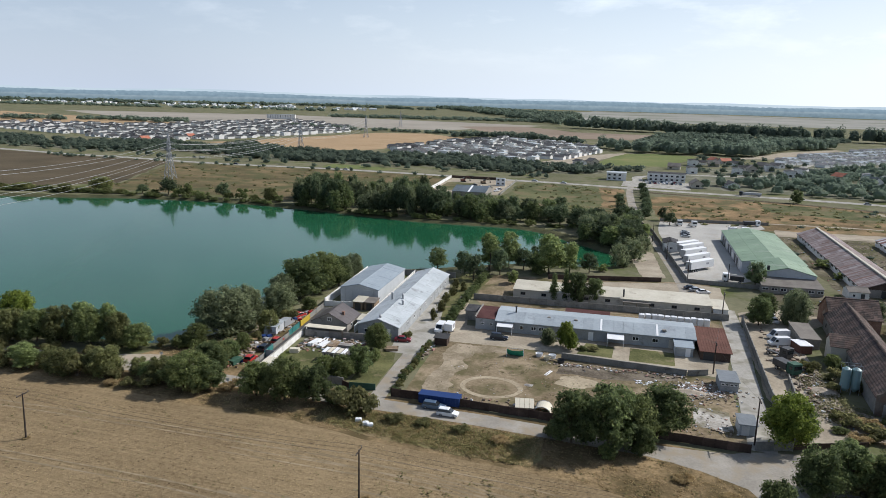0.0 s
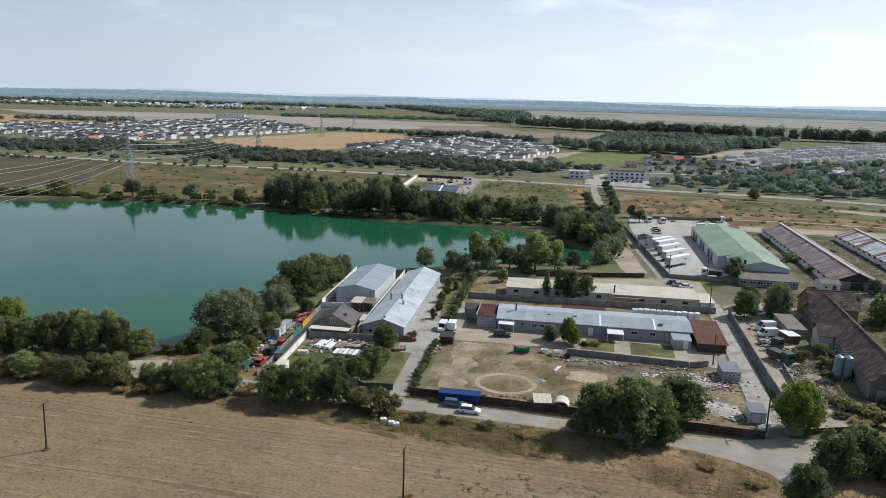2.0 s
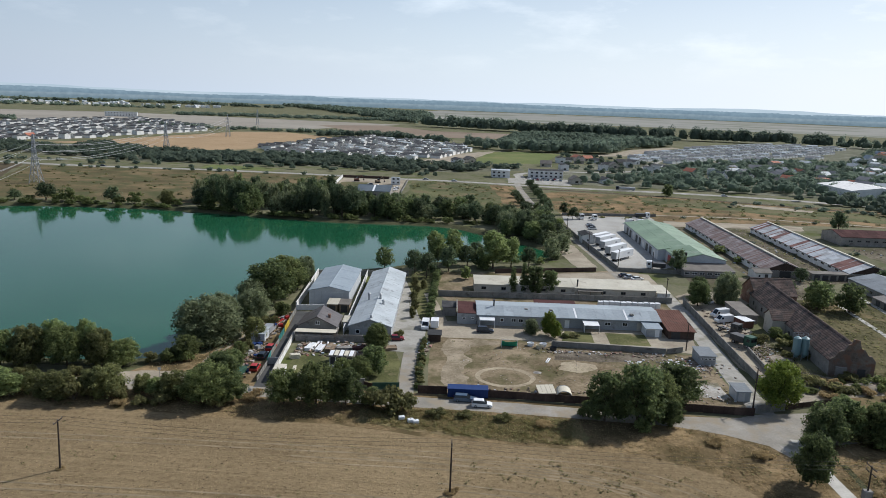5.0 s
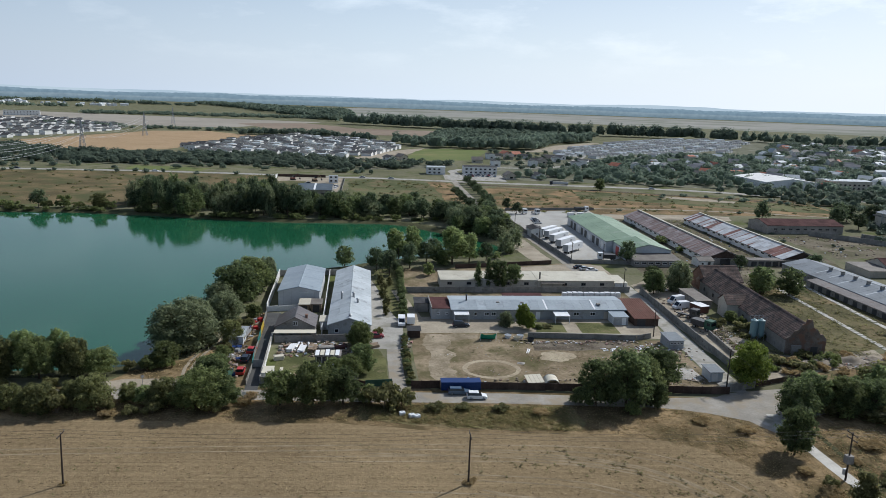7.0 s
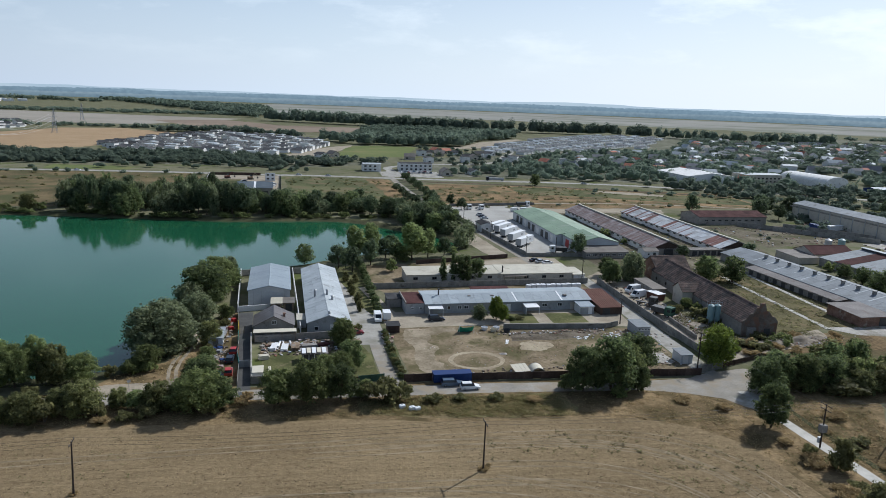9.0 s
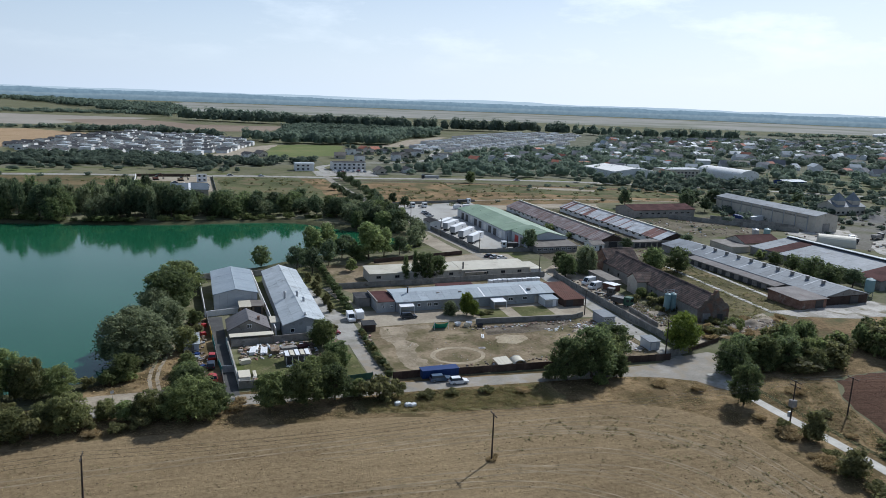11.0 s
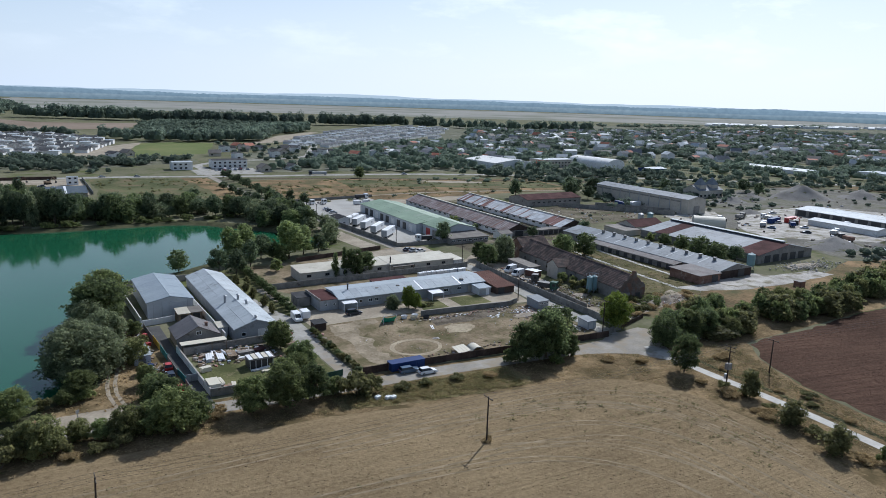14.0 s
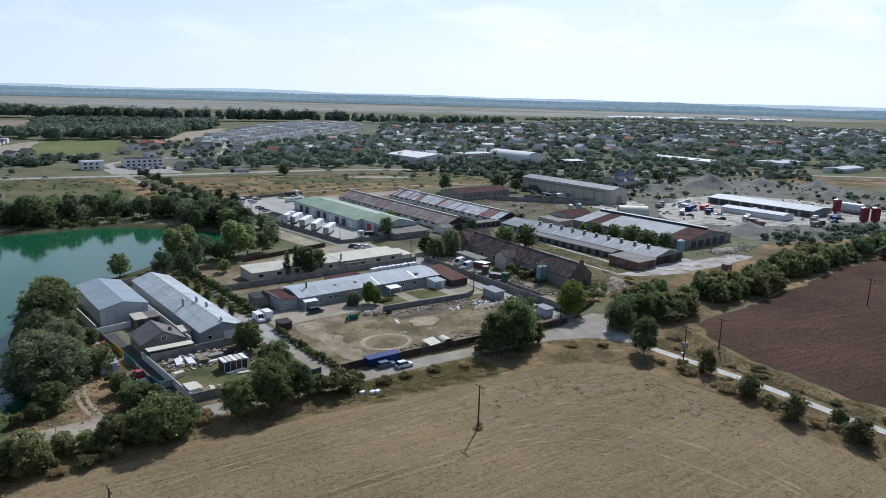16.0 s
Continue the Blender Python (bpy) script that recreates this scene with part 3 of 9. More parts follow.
def tube(bm, a, b, r0, r1=None, n=8, caps=True):
    """A tapered tube from a to b."""
    r1 = r0 if r1 is None else r1
    a, b = Vector(a), Vector(b)
    d = (b - a).normalized()
    u = d.orthogonal().normalized()
    w = d.cross(u)
    rings = []
    for p, r in ((a, r0), (b, r1)):
        rings.append([bm.verts.new(p + r * (math.cos(2 * math.pi * k / n) * u + math.sin(2 * math.pi * k / n) * w)) for k in range(n)])
    for k in range(n):
        bm.faces.new((rings[0][k], rings[0][(k + 1) % n], rings[1][(k + 1) % n], rings[1][k]))
    if caps == "fan":
        for ring, p in ((rings[0][::-1], a), (rings[1], b)):
            c = bm.verts.new(p)
            for k in range(n):
                bm.faces.new((ring[k], ring[(k + 1) % n], c))
    elif caps:
        bm.faces.new(rings[0][::-1])
        bm.faces.new(rings[1])


def prism(bm, outline, along, d0, d1):
    """Extrude a closed outline of (across, z) along 'x' or 'y' from d0 to d1."""
    def at(c, z, d):
        return (c, d, z) if along == "y" else (d, c, z)
    r0 = [bm.verts.new(at(c, z, d0)) for c, z in outline]
    r1 = [bm.verts.new(at(c, z, d1)) for c, z in outline]
    n = len(outline)
    bm.faces.new(r0)
    bm.faces.new(r1[::-1])
    for k in range(n):
        bm.faces.new((r0[k], r1[k], r1[(k + 1) % n], r0[(k + 1) % n]))


_shared = {}


def window(parent, x, y, z, w, h, face, frame_mat="white"):
    """A framed pane on a wall that faces '-y', '+y', '-x' or '+x'."""
    key = (round(w, 2), round(h, 2), frame_mat)
    if key not in _shared:
        bm = bmesh.new()
        f = 0.09
        box(bm, -w / 2, w / 2, -0.05, 0.04, -h / 2, -h / 2 + f)
        box(bm, -w / 2, w / 2, -0.05, 0.04, h / 2 - f, h / 2)
        box(bm, -w / 2, -w / 2 + f, -0.05, 0.04, -h / 2 + f, h / 2 - f)
        box(bm, w / 2 - f, w / 2, -0.05, 0.04, -h / 2 + f, h / 2 - f)
        if w > 1.1:
            box(bm, -0.04, 0.04, -0.05, 0.04, -h / 2 + f, h / 2 - f)
        a = bpy.data.meshes.new("window")
        bm.to_mesh(a)
        bm.free()
        a.materials.append(M[frame_mat])
        bm = boxm(-w / 2 + f, w / 2 - f, -0.012, 0.03, -h / 2 + f, h / 2 - f)
        g = bpy.data.meshes.new("pane")
        bm.to_mesh(g)
        bm.free()
        g.materials.append(M["glass"])
        _shared[key] = (a, g)
    rz = {"-y": 0, "+x": 90, "+y": 180, "-x": 270}[face]
    a, g = _shared[key]
    o = piece("window", a, parent, pose(x, y, z, 0, 0, rz))
    piece("pane", g, o, Matrix.Identity(4))
    return o


def door(parent, x, y, z0, w, h, face, material="dull_wall", name="door"):
    rz = {"-y": 0, "+x": 90, "+y": 180, "-x": 270}[face]
    bm = boxm(-w / 2, w / 2, -0.05, 0.05, 0, h)
    box(bm, -w / 2 - 0.08, -w / 2, -0.07, 0.05, 0, h + 0.08)
    box(bm, w / 2, w / 2 + 0.08, -0.07, 0.05, 0, h + 0.08)
    box(bm, -w / 2, w / 2, -0.07, 0.05, h, h + 0.08)
    o = part(name, bm, M[material], parent)
    o.matrix_basis = pose(x, y, z0, 0, 0, rz)
    return o


def gabled(name, label, category, x0, x1, y0, y1, eave, ridge, wall_mat, roof_mat, along="y", over=0.3, sheets=None, sheet_mat=None, ridge_at=None, group="", cap=True):
    """A gabled building with its ridge along x or y. sheets=(n_along, n_down) covers the slopes with separate sheets."""
    cx, cy = (x0 + x1) / 2, (y0 + y1) / 2
    t = thing(name, label, category, cx, cy, group=group)
    hx, hy = (x1 - x0) / 2, (y1 - y0) / 2
    hw, hl = (hx, hy) if along == "y" else (hy, hx)
    rc = 0.0 if ridge_at is None else ridge_at
    bm = bmesh.new()
    prism(bm, [(-hw, 0), (hw, 0), (hw, eave), (rc, ridge - 0.02), (-hw, eave)], along, -hl, hl)
    part("wall", bm, M[wall_mat], t)
    th = 0.12
    for s in (-1, 1):
        run = hw - s * rc
        drop = (ridge - eave) / run
        e = s * (hw + over)
        bm = bmesh.new()
        lift = 0.0 if not sheets else -0.02
        prism(bm, [(rc, ridge + lift), (e, ridge - drop * (run + over) + lift), (e, ridge - drop * (run + over) + th + lift), (rc, ridge + th + lift)], along, -hl - over, hl + over)
        r = part("roof", bm, M[roof_mat], t)
        if sheets:
            na, nd = sheets
            la, ld = 2 * (hl + over) / na, (run + over) / nd
            me = None
            slope = math.hypot(1, drop)
            for i in range(na):
                for j in range(nd):
                    if me is None:
                        bm = bmesh.new()
                        k = 0.02
                        c1 = s * (ld - k)
                        if along == "y":
                            hexa(bm, [(s * k, -la / 2 + k, -drop * k), (c1, -la / 2 + k, -drop * (ld - k)), (c1, la / 2 - k, -drop * (ld - k)), (s * k, la / 2 - k, -drop * k),
                                      (s * k, -la / 2 + k, 0.05 - drop * k), (c1, -la / 2 + k, 0.05 - drop * (ld - k)), (c1, la / 2 - k, 0.05 - drop * (ld - k)), (s * k, la / 2 - k, 0.05 - drop * k)])
                        else:
                            hexa(bm, [(-la / 2 + k, s * k, -drop * k), (-la / 2 + k, c1, -drop * (ld - k)), (la / 2 - k, c1, -drop * (ld - k)), (la / 2 - k, s * k, -drop * k),
                                      (-la / 2 + k, s * k, 0.05 - drop * k), (-la / 2 + k, c1, 0.05 - drop * (ld - k)), (la / 2 - k, c1, 0.05 - drop * (ld - k)), (la / 2 - k, s * k, 0.05 - drop * k)])
                        bmesh.ops.recalc_face_normals(bm, faces=bm.faces)
                        me = bpy.data.meshes.new("roof_sheet")
                        bm.to_mesh(me)
                        bm.free()
                        me.materials.append(M[sheet_mat or roof_mat])
                    a = -hl - over + la * (i + 0.5)
                    c = rc + s * ld * j
                    zz = ridge + th - 0.02 - drop * ld * j + random.uniform(0, 0.03)
                    piece("roof_sheet", me, r, pose(c, a, zz) if along == "y" else pose(a, c, zz))
    if cap:
        bm = bmesh.new()
        prism(bm, [(rc - 0.28, ridge + th - 0.03), (rc + 0.28, ridge + th - 0.03), (rc, ridge + th + 0.09)], along, -hl - over, hl + over)
        part("ridge_cap", bm, M[roof_mat], t)
    return t


def monopitch(name, label, category, x0, x1, y0, y1, z_front, z_back, wall_mat, roof_mat, over=0.25, group=""):
    """A shed whose roof falls from back (y1) to front (y0)."""
    cx, cy = (x0 + x1) / 2, (y0 + y1) / 2
    t = thing(name, label, category, cx, cy, group=group)
    hx, hy = (x1 - x0) / 2, (y1 - y0) / 2
    bm = bmesh.new()
    prism(bm, [(-hy, 0), (hy, 0), (hy, z_back), (-hy, z_front)], "x", -hx, hx)
    part("wall", bm, M[wall_mat], t)
    s = (z_back - z_front) / (2 * hy)
    bm = bmesh.new()
    prism(bm, [(-hy - over, z_front - s * over), (hy + over, z_back + s * over), (hy + over, z_back + s * over + 0.1), (-hy - over, z_front - s * over + 0.1)], "x", -hx - over, hx + over)
    part("roof", bm, M[roof_mat], t)
    return t


# ---- ground, lake and fields ----
LAKE = [(-470, 300), (-400, 318), (-316, 330), (-272, 346), (-230, 352), (-190, 352), (-150, 345), (-115, 336), (-85, 331), (-55, 333), (-32, 330), (-18, 312), (-6, 300), (8, 282), (6, 266),
        (-8, 262), (-26, 262), (-44, 252), (-60, 241), (-76, 234), (-85, 226), (-93, 205), (-97, 185), (-95, 168), (-96, 152), (-103, 145), (-118, 143), (-135, 144), (-160, 146), (-230, 150), (-330, 160), (-430, 190), (-480, 240)]


def smooth_loop(pts, rounds=2):
    for _ in range(rounds):
        out = []
        for k in range(len(pts)):
            a, b = pts[k], pts[(k + 1) % len(pts)]
            out += [(0.75 * a[0] + 0.25 * b[0], 0.75 * a[1] + 0.25 * b[1]), (0.25 * a[0] + 0.75 * b[0], 0.25 * a[1] + 0.75 * b[1])]
        pts = out
    return pts


LAKE = smooth_loop(LAKE)
_lp = np.array(LAKE)
_lq = np.roll(_lp, -1, axis=0)


def lake_distance(x, y):
    """Metres outside the lake's shore (negative inside)."""
    p = np.stack([x, y], -1)[:, None, :]
    d = _lq - _lp
    u = np.clip(((p - _lp) * d).sum(-1) / (d * d).sum(-1), 0, 1)
    dist = np.sqrt((((_lp + u[..., None] * d) - p) ** 2).sum(-1)).min(1)
    cross = ((_lp[:, 1] > y[:, None]) != (_lq[:, 1] > y[:, None])) & (x[:, None] < (_lq[:, 0] - _lp[:, 0]) * (y[:, None] - _lp[:, 1]) / (_lq[:, 1] - _lp[:, 1] + 1e-9) + _lp[:, 0])
    return np.where(cross.sum(1) % 2 == 1, -dist, dist)


gx = np.concatenate([-np.geomspace(4950, 500, 14), np.arange(-490, 20, 4.0), np.arange(20, 420, 12.0), np.geomspace(430, 4950, 14)])
gy = np.concatenate([-np.geomspace(1500, 60, 6), np.arange(-50, 130, 15.0), np.arange(132, 372, 4.0), np.geomspace(376, 4950, 22)])
GX, GY = np.meshgrid(gx, gy)
gd = np.concatenate([lake_distance(a, b) for a, b in zip(np.array_split(GX.ravel(), 40), np.array_split(GY.ravel(), 40))])
gz = np.clip((gd - 3.5) * 0.45, -3.0, 0.0)
gverts = np.stack([GX.ravel(), GY.ravel(), gz], 1)
nx, ny = len(gx), len(gy)
gi = (np.arange(ny - 1)[:, None] * nx + np.arange(nx - 1)[None, :]).ravel()
gfaces = np.stack([gi, gi + 1, gi + nx + 1, gi + nx], 1)
ground = obj("ground", gverts.tolist(), gfaces.tolist(), M["ground"], smooth=True)
ground.data.materials.append(M["bank"])
# faces near the shore take the dark bank colour, painted shade included
near_shore = gd[gfaces].mean(1) < 9.0
ground.data.polygons.foreach_set("material_index", near_shore.astype(int))
tagged(ground, "dry grassland ground reaching to the horizon", "ground", kind="structure")

lk = bmesh.new()
lf = lk.faces.new([lk.verts.new((x, y, -1.0)) for x, y in smooth_loop([(a + (a + 200) * 0.012, b + (b - 245) * 0.03) for a, b in LAKE], 0)])
bmesh.ops.triangulate(lk, faces=[lf])
lake = part("water", lk, M["water"], None)
tagged(lake, "calm turbid green lake water", "lake", kind="structure")


def patch(name, label, category, pts, z, material, rough=0.0, step=6.0, closed=True):
    """A flat area of ground with an uneven edge."""
    out = []
    n = len(pts)
    for k in range(n):
        a, b = Vector(pts[k]), Vector(pts[(k + 1) % n])
        m = max(1, int((b - a).length / step))
        for j in range(m):
            p = a.lerp(b, j / m)
            if rough:
                p += Vector((noise.noise((p.x * 0.12, p.y * 0.12, 3.1)) + 0.6 * noise.noise((p.x * 0.6, p.y * 0.6, 7.7)), noise.noise((p.x * 0.12, p.y * 0.12, 9.4)) + 0.6 * noise.noise((p.x * 0.6, p.y * 0.6, 1.3)))) * rough
            out.append((p.x, p.y, 0))
    bm = bmesh.new()
    face = bm.faces.new([bm.verts.new(p) for p in out])
    face.normal_update()
    bmesh.ops.triangulate(bm, faces=[face])
    for f in bm.faces:
        f.normal_update()
        if f.normal.z < 0:
            f.normal_flip()
    me = bpy.data.meshes.new(name)
    bm.to_mesh(me)
    bm.free()
    me.materials.append(M[material])
    ob = new(name, me)
    ob.location.z = z
    return tagged(ob, label, category, kind="structure")


def strip(name, label, category, line, width, z, material, rough=0.0, kind="structure", ends=None):
    """A road or track of that width along a line."""
    pts = [Vector(p) for p in line]
    fine = []
    for a, b in zip(pts[:-1], pts[1:]):
        m = max(1, int((b - a).length / 5))
        fine += [a.lerp(b, j / m) for j in range(m)]
    fine.append(pts[-1])
    for _ in range(4):
        fine = [fine[0]] + [(fine[k - 1] + 2 * fine[k] + fine[k + 1]) / 4 for k in range(1, len(fine) - 1)] + [fine[-1]]
    verts, faces = [], []
    for k, p in enumerate(fine):
        d = (fine[min(k + 1, len(fine) - 1)] - fine[max(k - 1, 0)]).normalized()
        nrm = Vector((-d.y, d.x))
        for s in (1, -1):
            w = width / 2 * (1 + rough * (noise.noise((p.x * 0.2 + s * 30, p.y * 0.2, 0.5)) + 0.5 * noise.noise((p.x * 0.9 + s * 30, p.y * 0.9, 0.5))))
            q = p + s * w * nrm
            verts.append((q.x, q.y, z))
        if k:
            faces.append((2 * k - 2, 2 * k - 1, 2 * k + 1, 2 * k))
    ob = obj(name, verts, faces, M[material])
    return tagged(ob, label, category, kind=kind)


patch("near_field", "harrowed brown field with stubble and wheel tracks", "field",
      [(-420, 118), (-260, 116), (-180, 117), (-115, 116), (-95, 115), (-74, 113), (-53, 112), (-38, 109), (-22, 107), (-1, 105), (8, 102.5), (13, 99), (17, 93), (19.5, 84), (20, 68), (17, 50), (14, 35), (8, 0), (0, -50), (-420, -50)], 0.03, "field", 0.7, 2.5)
patch("ploughed_field", "red-brown freshly ploughed field", "field",
      [(60, 102), (92, 103), (128, 104), (165, 108), (230, 108), (420, 95), (700, 40), (700, -300), (60, -300), (42, -40), (41.5, 40), (43.5, 62), (46, 78), (52, 93)], 0.03, "field_red", 1.6, 2.2)
patch("dry_meadow", "dry brown meadow", "field", [(30, 372), (110, 366), (150, 372), (240, 372), (250, 440), (160, 462), (120, 474), (45, 486), (26, 470)], 0.04, "field_dry", 1.5, 8)
patch("meadow_patch", "grey-green weedy part of the dry meadow", "field", [(92, 436), (140, 418), (190, 396), (240, 384), (244, 418), (180, 444), (120, 468), (96, 470)], 0.055, "meadow_green", 3, 4)
patch("meadow_patch", "pale trampled earth behind the sheds", "field", [(82, 352), (104, 356), (150, 352), (160, 366), (130, 372), (96, 368), (84, 372)], 0.058, "track", 2, 3)
patch("meadow_patch", "pale rubble-strewn earth beside the railway", "field", [(150, 446), (172, 434), (196, 424), (200, 432), (176, 446), (156, 454)], 0.06, "track", 4, 2)
strip("meadow_track", "pale worn track across the dry meadow", "path", [(30, 384), (80, 390), (130, 392), (180, 384), (240, 366)], 2.6, 0.062, "track", 0.8)
patch("bank_meadow", "dry brown meadow above the lake", "field", [(-318, 372), (-180, 372), (-150, 382), (-119, 450), (-121, 533), (-224, 540), (-320, 534), (-366, 536), (-312, 400)], 0.04, "bank_field", 2, 10)
patch("dark_field", "dark ploughed field", "field", [(-800, 380), (-480, 360), (-345, 366), (-314, 400), (-370, 538), (-420, 549), (-480, 552), (-800, 610)], 0.05, "field_dark", 2, 12)
patch("green_meadow", "green meadow behind the road", "field", [(-62, 392), (-40, 378), (-8, 372), (2, 440), (-2, 505), (-40, 520), (-62, 522)], 0.045, "meadow_green", 2, 8)
patch("brown_meadow", "reddish dry meadow beside the lane", "field", [(-6, 374), (12, 376), (14, 450), (14, 508), (-4, 512), (0, 440)], 0.048, "field_dry", 2, 6)
patch("crop_strip", "bright yellow-green crop strip behind the road", "field", [(-236, 557), (-178, 553), (-176, 577), (-238, 588)], 0.05, "field_green", 2, 8)
patch("stubble_field", "orange-tan harvested stubble field", "field", [(-497, 762), (-462, 806), (-437, 903), (-400, 1040), (-381, 1125), (-304, 1160), (-187, 1040), (-218, 985), (-262, 765), (-343, 702), (-425, 778)], 0.1, "field_tan", 3, 20)
patch("green_field", "green crop field", "field", [(-14, 705), (16, 868), (60, 884), (104, 872), (84, 800), (60, 715), (20, 700)], 0.1, "field_green", 3, 20)
patch("dirt_margin", "pale bare earth beside the new houses", "field", [(-72, 680), (-30, 810), (14, 872), (24, 880), (-14, 735), (-44, 680)], 0.105, "track", 2, 10)
patch("dirt_margin", "pale bare earth before the terraced rows", "field", [(128, 842), (190, 880), (250, 985), (330, 1112), (320, 1122), (225, 1010), (170, 905)], 0.105, "track", 2, 10)
patch("pale_field", "pale harvested field far off", "field", [(-900, 1250), (-300, 1300), (-160, 1700), (-900, 1900), (-1500, 1700)], 0.15, "field_pale", 8, 60)
patch("tan_field_far", "tan harvested field far off", "field", [(-1500, 1000), (-900, 980), (-760, 1200), (-1500, 1500)], 0.2, "field_tan", 8, 60)
patch("wide_field", "wide pale field behind the woods", "field", [(-200, 2300), (700, 2300), (1500, 1900), (2600, 1500), (4200, 1200), (4200, 2300), (3000, 3300), (1500, 4200), (-100, 4500), (-300, 3000)], 0.2, "fallow", 10, 100)
patch("meadow_far", "dry meadow between woods and houses", "field", [(-170, 1200), (-67, 1165), (45, 1190), (95, 1400), (-70, 1410), (-110, 1495), (-195, 1620), (-320, 1500)], 0.18, "field_brown", 5, 40)
patch("east_field", "reddish fallow field behind the gravel works", "field", [(470, 330), (560, 255), (760, 120), (760, 60), (620, 130), (470, 240)], 0.06, "field_dry", 3, 20)

patch("verge", "dry tan grass verge along the lane", "verge", [(-420, 116), (-260, 114), (-115, 114), (-95, 113), (-53, 110), (-22, 105), (-1, 103), (8, 100), (13, 97), (17, 91), (18, 84), (18.6, 68), (15, 46), (9, 10), (44, 10), (41, 40), (42.8, 62), (45.4, 78), (51.4, 93.5), (60, 104), (62, 112), (46, 116), (20, 122), (-38, 128), (-100, 131), (-420, 130)], 0.02, "verge", 0.4, 3)
patch("belt_verge", "dry tan grass between scrub belt and ploughed field", "verge", [(46, 80), (52, 94), (60, 103), (92, 104), (128, 105), (165, 109), (230, 109), (420, 96), (420, 112), (230, 122), (160, 124), (110, 122), (62, 112), (56, 104), (44, 82)], 0.024, "verge", 0.8, 3)
patch("farm_edge", "dry tan grass behind the scrub belt", "verge", [(62, 112), (110, 122), (160, 124), (230, 122), (240, 135), (190, 150), (160, 141), (110, 141), (92, 147), (70, 147), (52, 133)], 0.021, "field_dry", 1.0, 3)
patch("town_gardens", "shady gardens and streets of the town", "ground", [(250, 650), (420, 560), (640, 520), (720, 410), (900, 290), (1500, 100), (2600, 300), (2700, 1300), (1800, 1560), (900, 1460), (540, 1300), (300, 900)], 0.12, "gardens", 8, 50)
patch("village_gardens", "shady gardens between the village houses", "ground", [(10, 545), (120, 530), (240, 500), (330, 470), (430, 560), (400, 800), (220, 900), (130, 760), (60, 640)], 0.055, "gardens", 3, 20)
patch("thicket_floor", "shady ground under the roadside thicket", "ground", [(-800, 750), (-598, 692), (-527, 733), (-480, 735), (-434, 715), (-425, 775), (-346, 708), (-245, 702), (-164, 720), (-82, 675), (-20, 650), (36, 665), (36, 636), (-17, 606), (-73, 582), (-142, 607), (-213, 601), (-294, 594), (-338, 606), (-436, 640), (-472, 610), (-531, 610), (-800, 660)], 0.05, "gardens", 4, 20)
# roads
strip("lane", "worn grey asphalt lane along the field", "road", [(-420, 128), (-260, 127), (-160, 126.5), (-118, 127), (-92, 127), (-76, 126.2), (-48, 123.8), (-25, 122.8), (-7, 121.2), (16, 118.6), (30, 116.5), (46, 116)], 5.0, 0.05, "asphalt", 0.08)
patch("road_junction", "worn grey asphalt road junction", "road", [(10, 121.3), (26, 121.8), (33, 124.3), (43, 125), (47, 120), (46, 113), (37.5, 110.5), (34, 104), (30.5, 104), (27, 110), (20, 113.8), (10, 117)], 0.055, "asphalt", 0.4, 2)
strip("side_lane", "narrow concrete lane beside the ditch", "road", [(33.5, 113), (32.5, 106), (31.8, 99), (32.3, 92), (32.9, 84), (33, 74), (32.2, 62), (31, 50), (30, 30), (26, -60)], 2.5, 0.06, "slab", 0.14)
# no hollow here: the ditch's shadow line is laid flat as dark colour
strip("ditch", "weedy ditch drawn as a flat dark strip of shade", "ditch", [(37.5, 104), (36.2, 96), (36.4, 84), (36.6, 72), (35.8, 60), (34.6, 46), (33, 25)], 1.3, 0.035, "bank", 0.5)
patch("concrete_patch", "broken pale concrete at the lane's mouth", "pavement", [(29, 111), (35, 112.5), (36, 107), (34, 103.5), (30.5, 103.5)], 0.075, "concrete", 0.3, 1.5)
strip("main_road", "grey main road behind the lake", "road", [(-1000, 655), (-493, 561), (-420, 556), (-369, 547), (-320, 543), (-224, 547), (-152, 542), (-68, 530), (-38, 529), (5, 521), (45, 512), (86, 508), (123, 503), (161, 497), (194, 489), (300, 446), (400, 386), (490, 326), (550, 277), (760, 110), (1100, -120)], 9.0, 0.08, "concrete", 0.02)
strip("north_lane", "narrow grey lane past the truck yard", "road", [(30, 216), (29, 250), (26.5, 290), (23.5, 330), (18.5, 370), (17, 440), (17, 490), (18, 519), (20, 545)], 4.6, 0.06, "asphalt", 0.1)
strip("yard_lane", "worn concrete lane between walls", "road", [(32, 124), (33.5, 140), (35, 160), (37, 180), (38.5, 200), (39, 216)], 5.0, 0.062, "concrete", 0.08)
strip("village_street", "pale village street", "road", [(20, 545), (26, 575), (24, 600), (60, 640), (105, 640), (150, 672), (180, 745), (212, 818)], 8.0, 0.08, "concrete", 0.05)
patch("office_yard", "pale paved yard before the office", "pavement", [(12, 530), (60, 524), (64, 570), (14, 566)], 0.085, "concrete", 0.6, 5)
strip("railway_bed", "dark railway ballast bed", "railway", [(24, 499), (60, 493), (95, 484), (130, 474), (165, 460), (230, 432), (320, 390), (420, 330), (500, 272), (700, 110)], 6.0, 0.07, "field_dark", 0.1)
patch("truck_yard", "pale gravel truck yard", "pavement", [(30, 249), (45, 249), (54, 256), (53, 330), (62, 336), (62, 352), (80, 372), (80, 382), (30, 376), (27, 345), (29, 300)], 0.062, "gravel", 0.4, 4)
patch("yard_dirt", "dry bare earth yard with wheel tracks", "pavement", [(-37, 128.5), (30, 124.5), (31, 157), (22, 158.5), (-5, 161), (-8, 165), (-37, 165)], 0.03, "dirt", 0.3, 2)
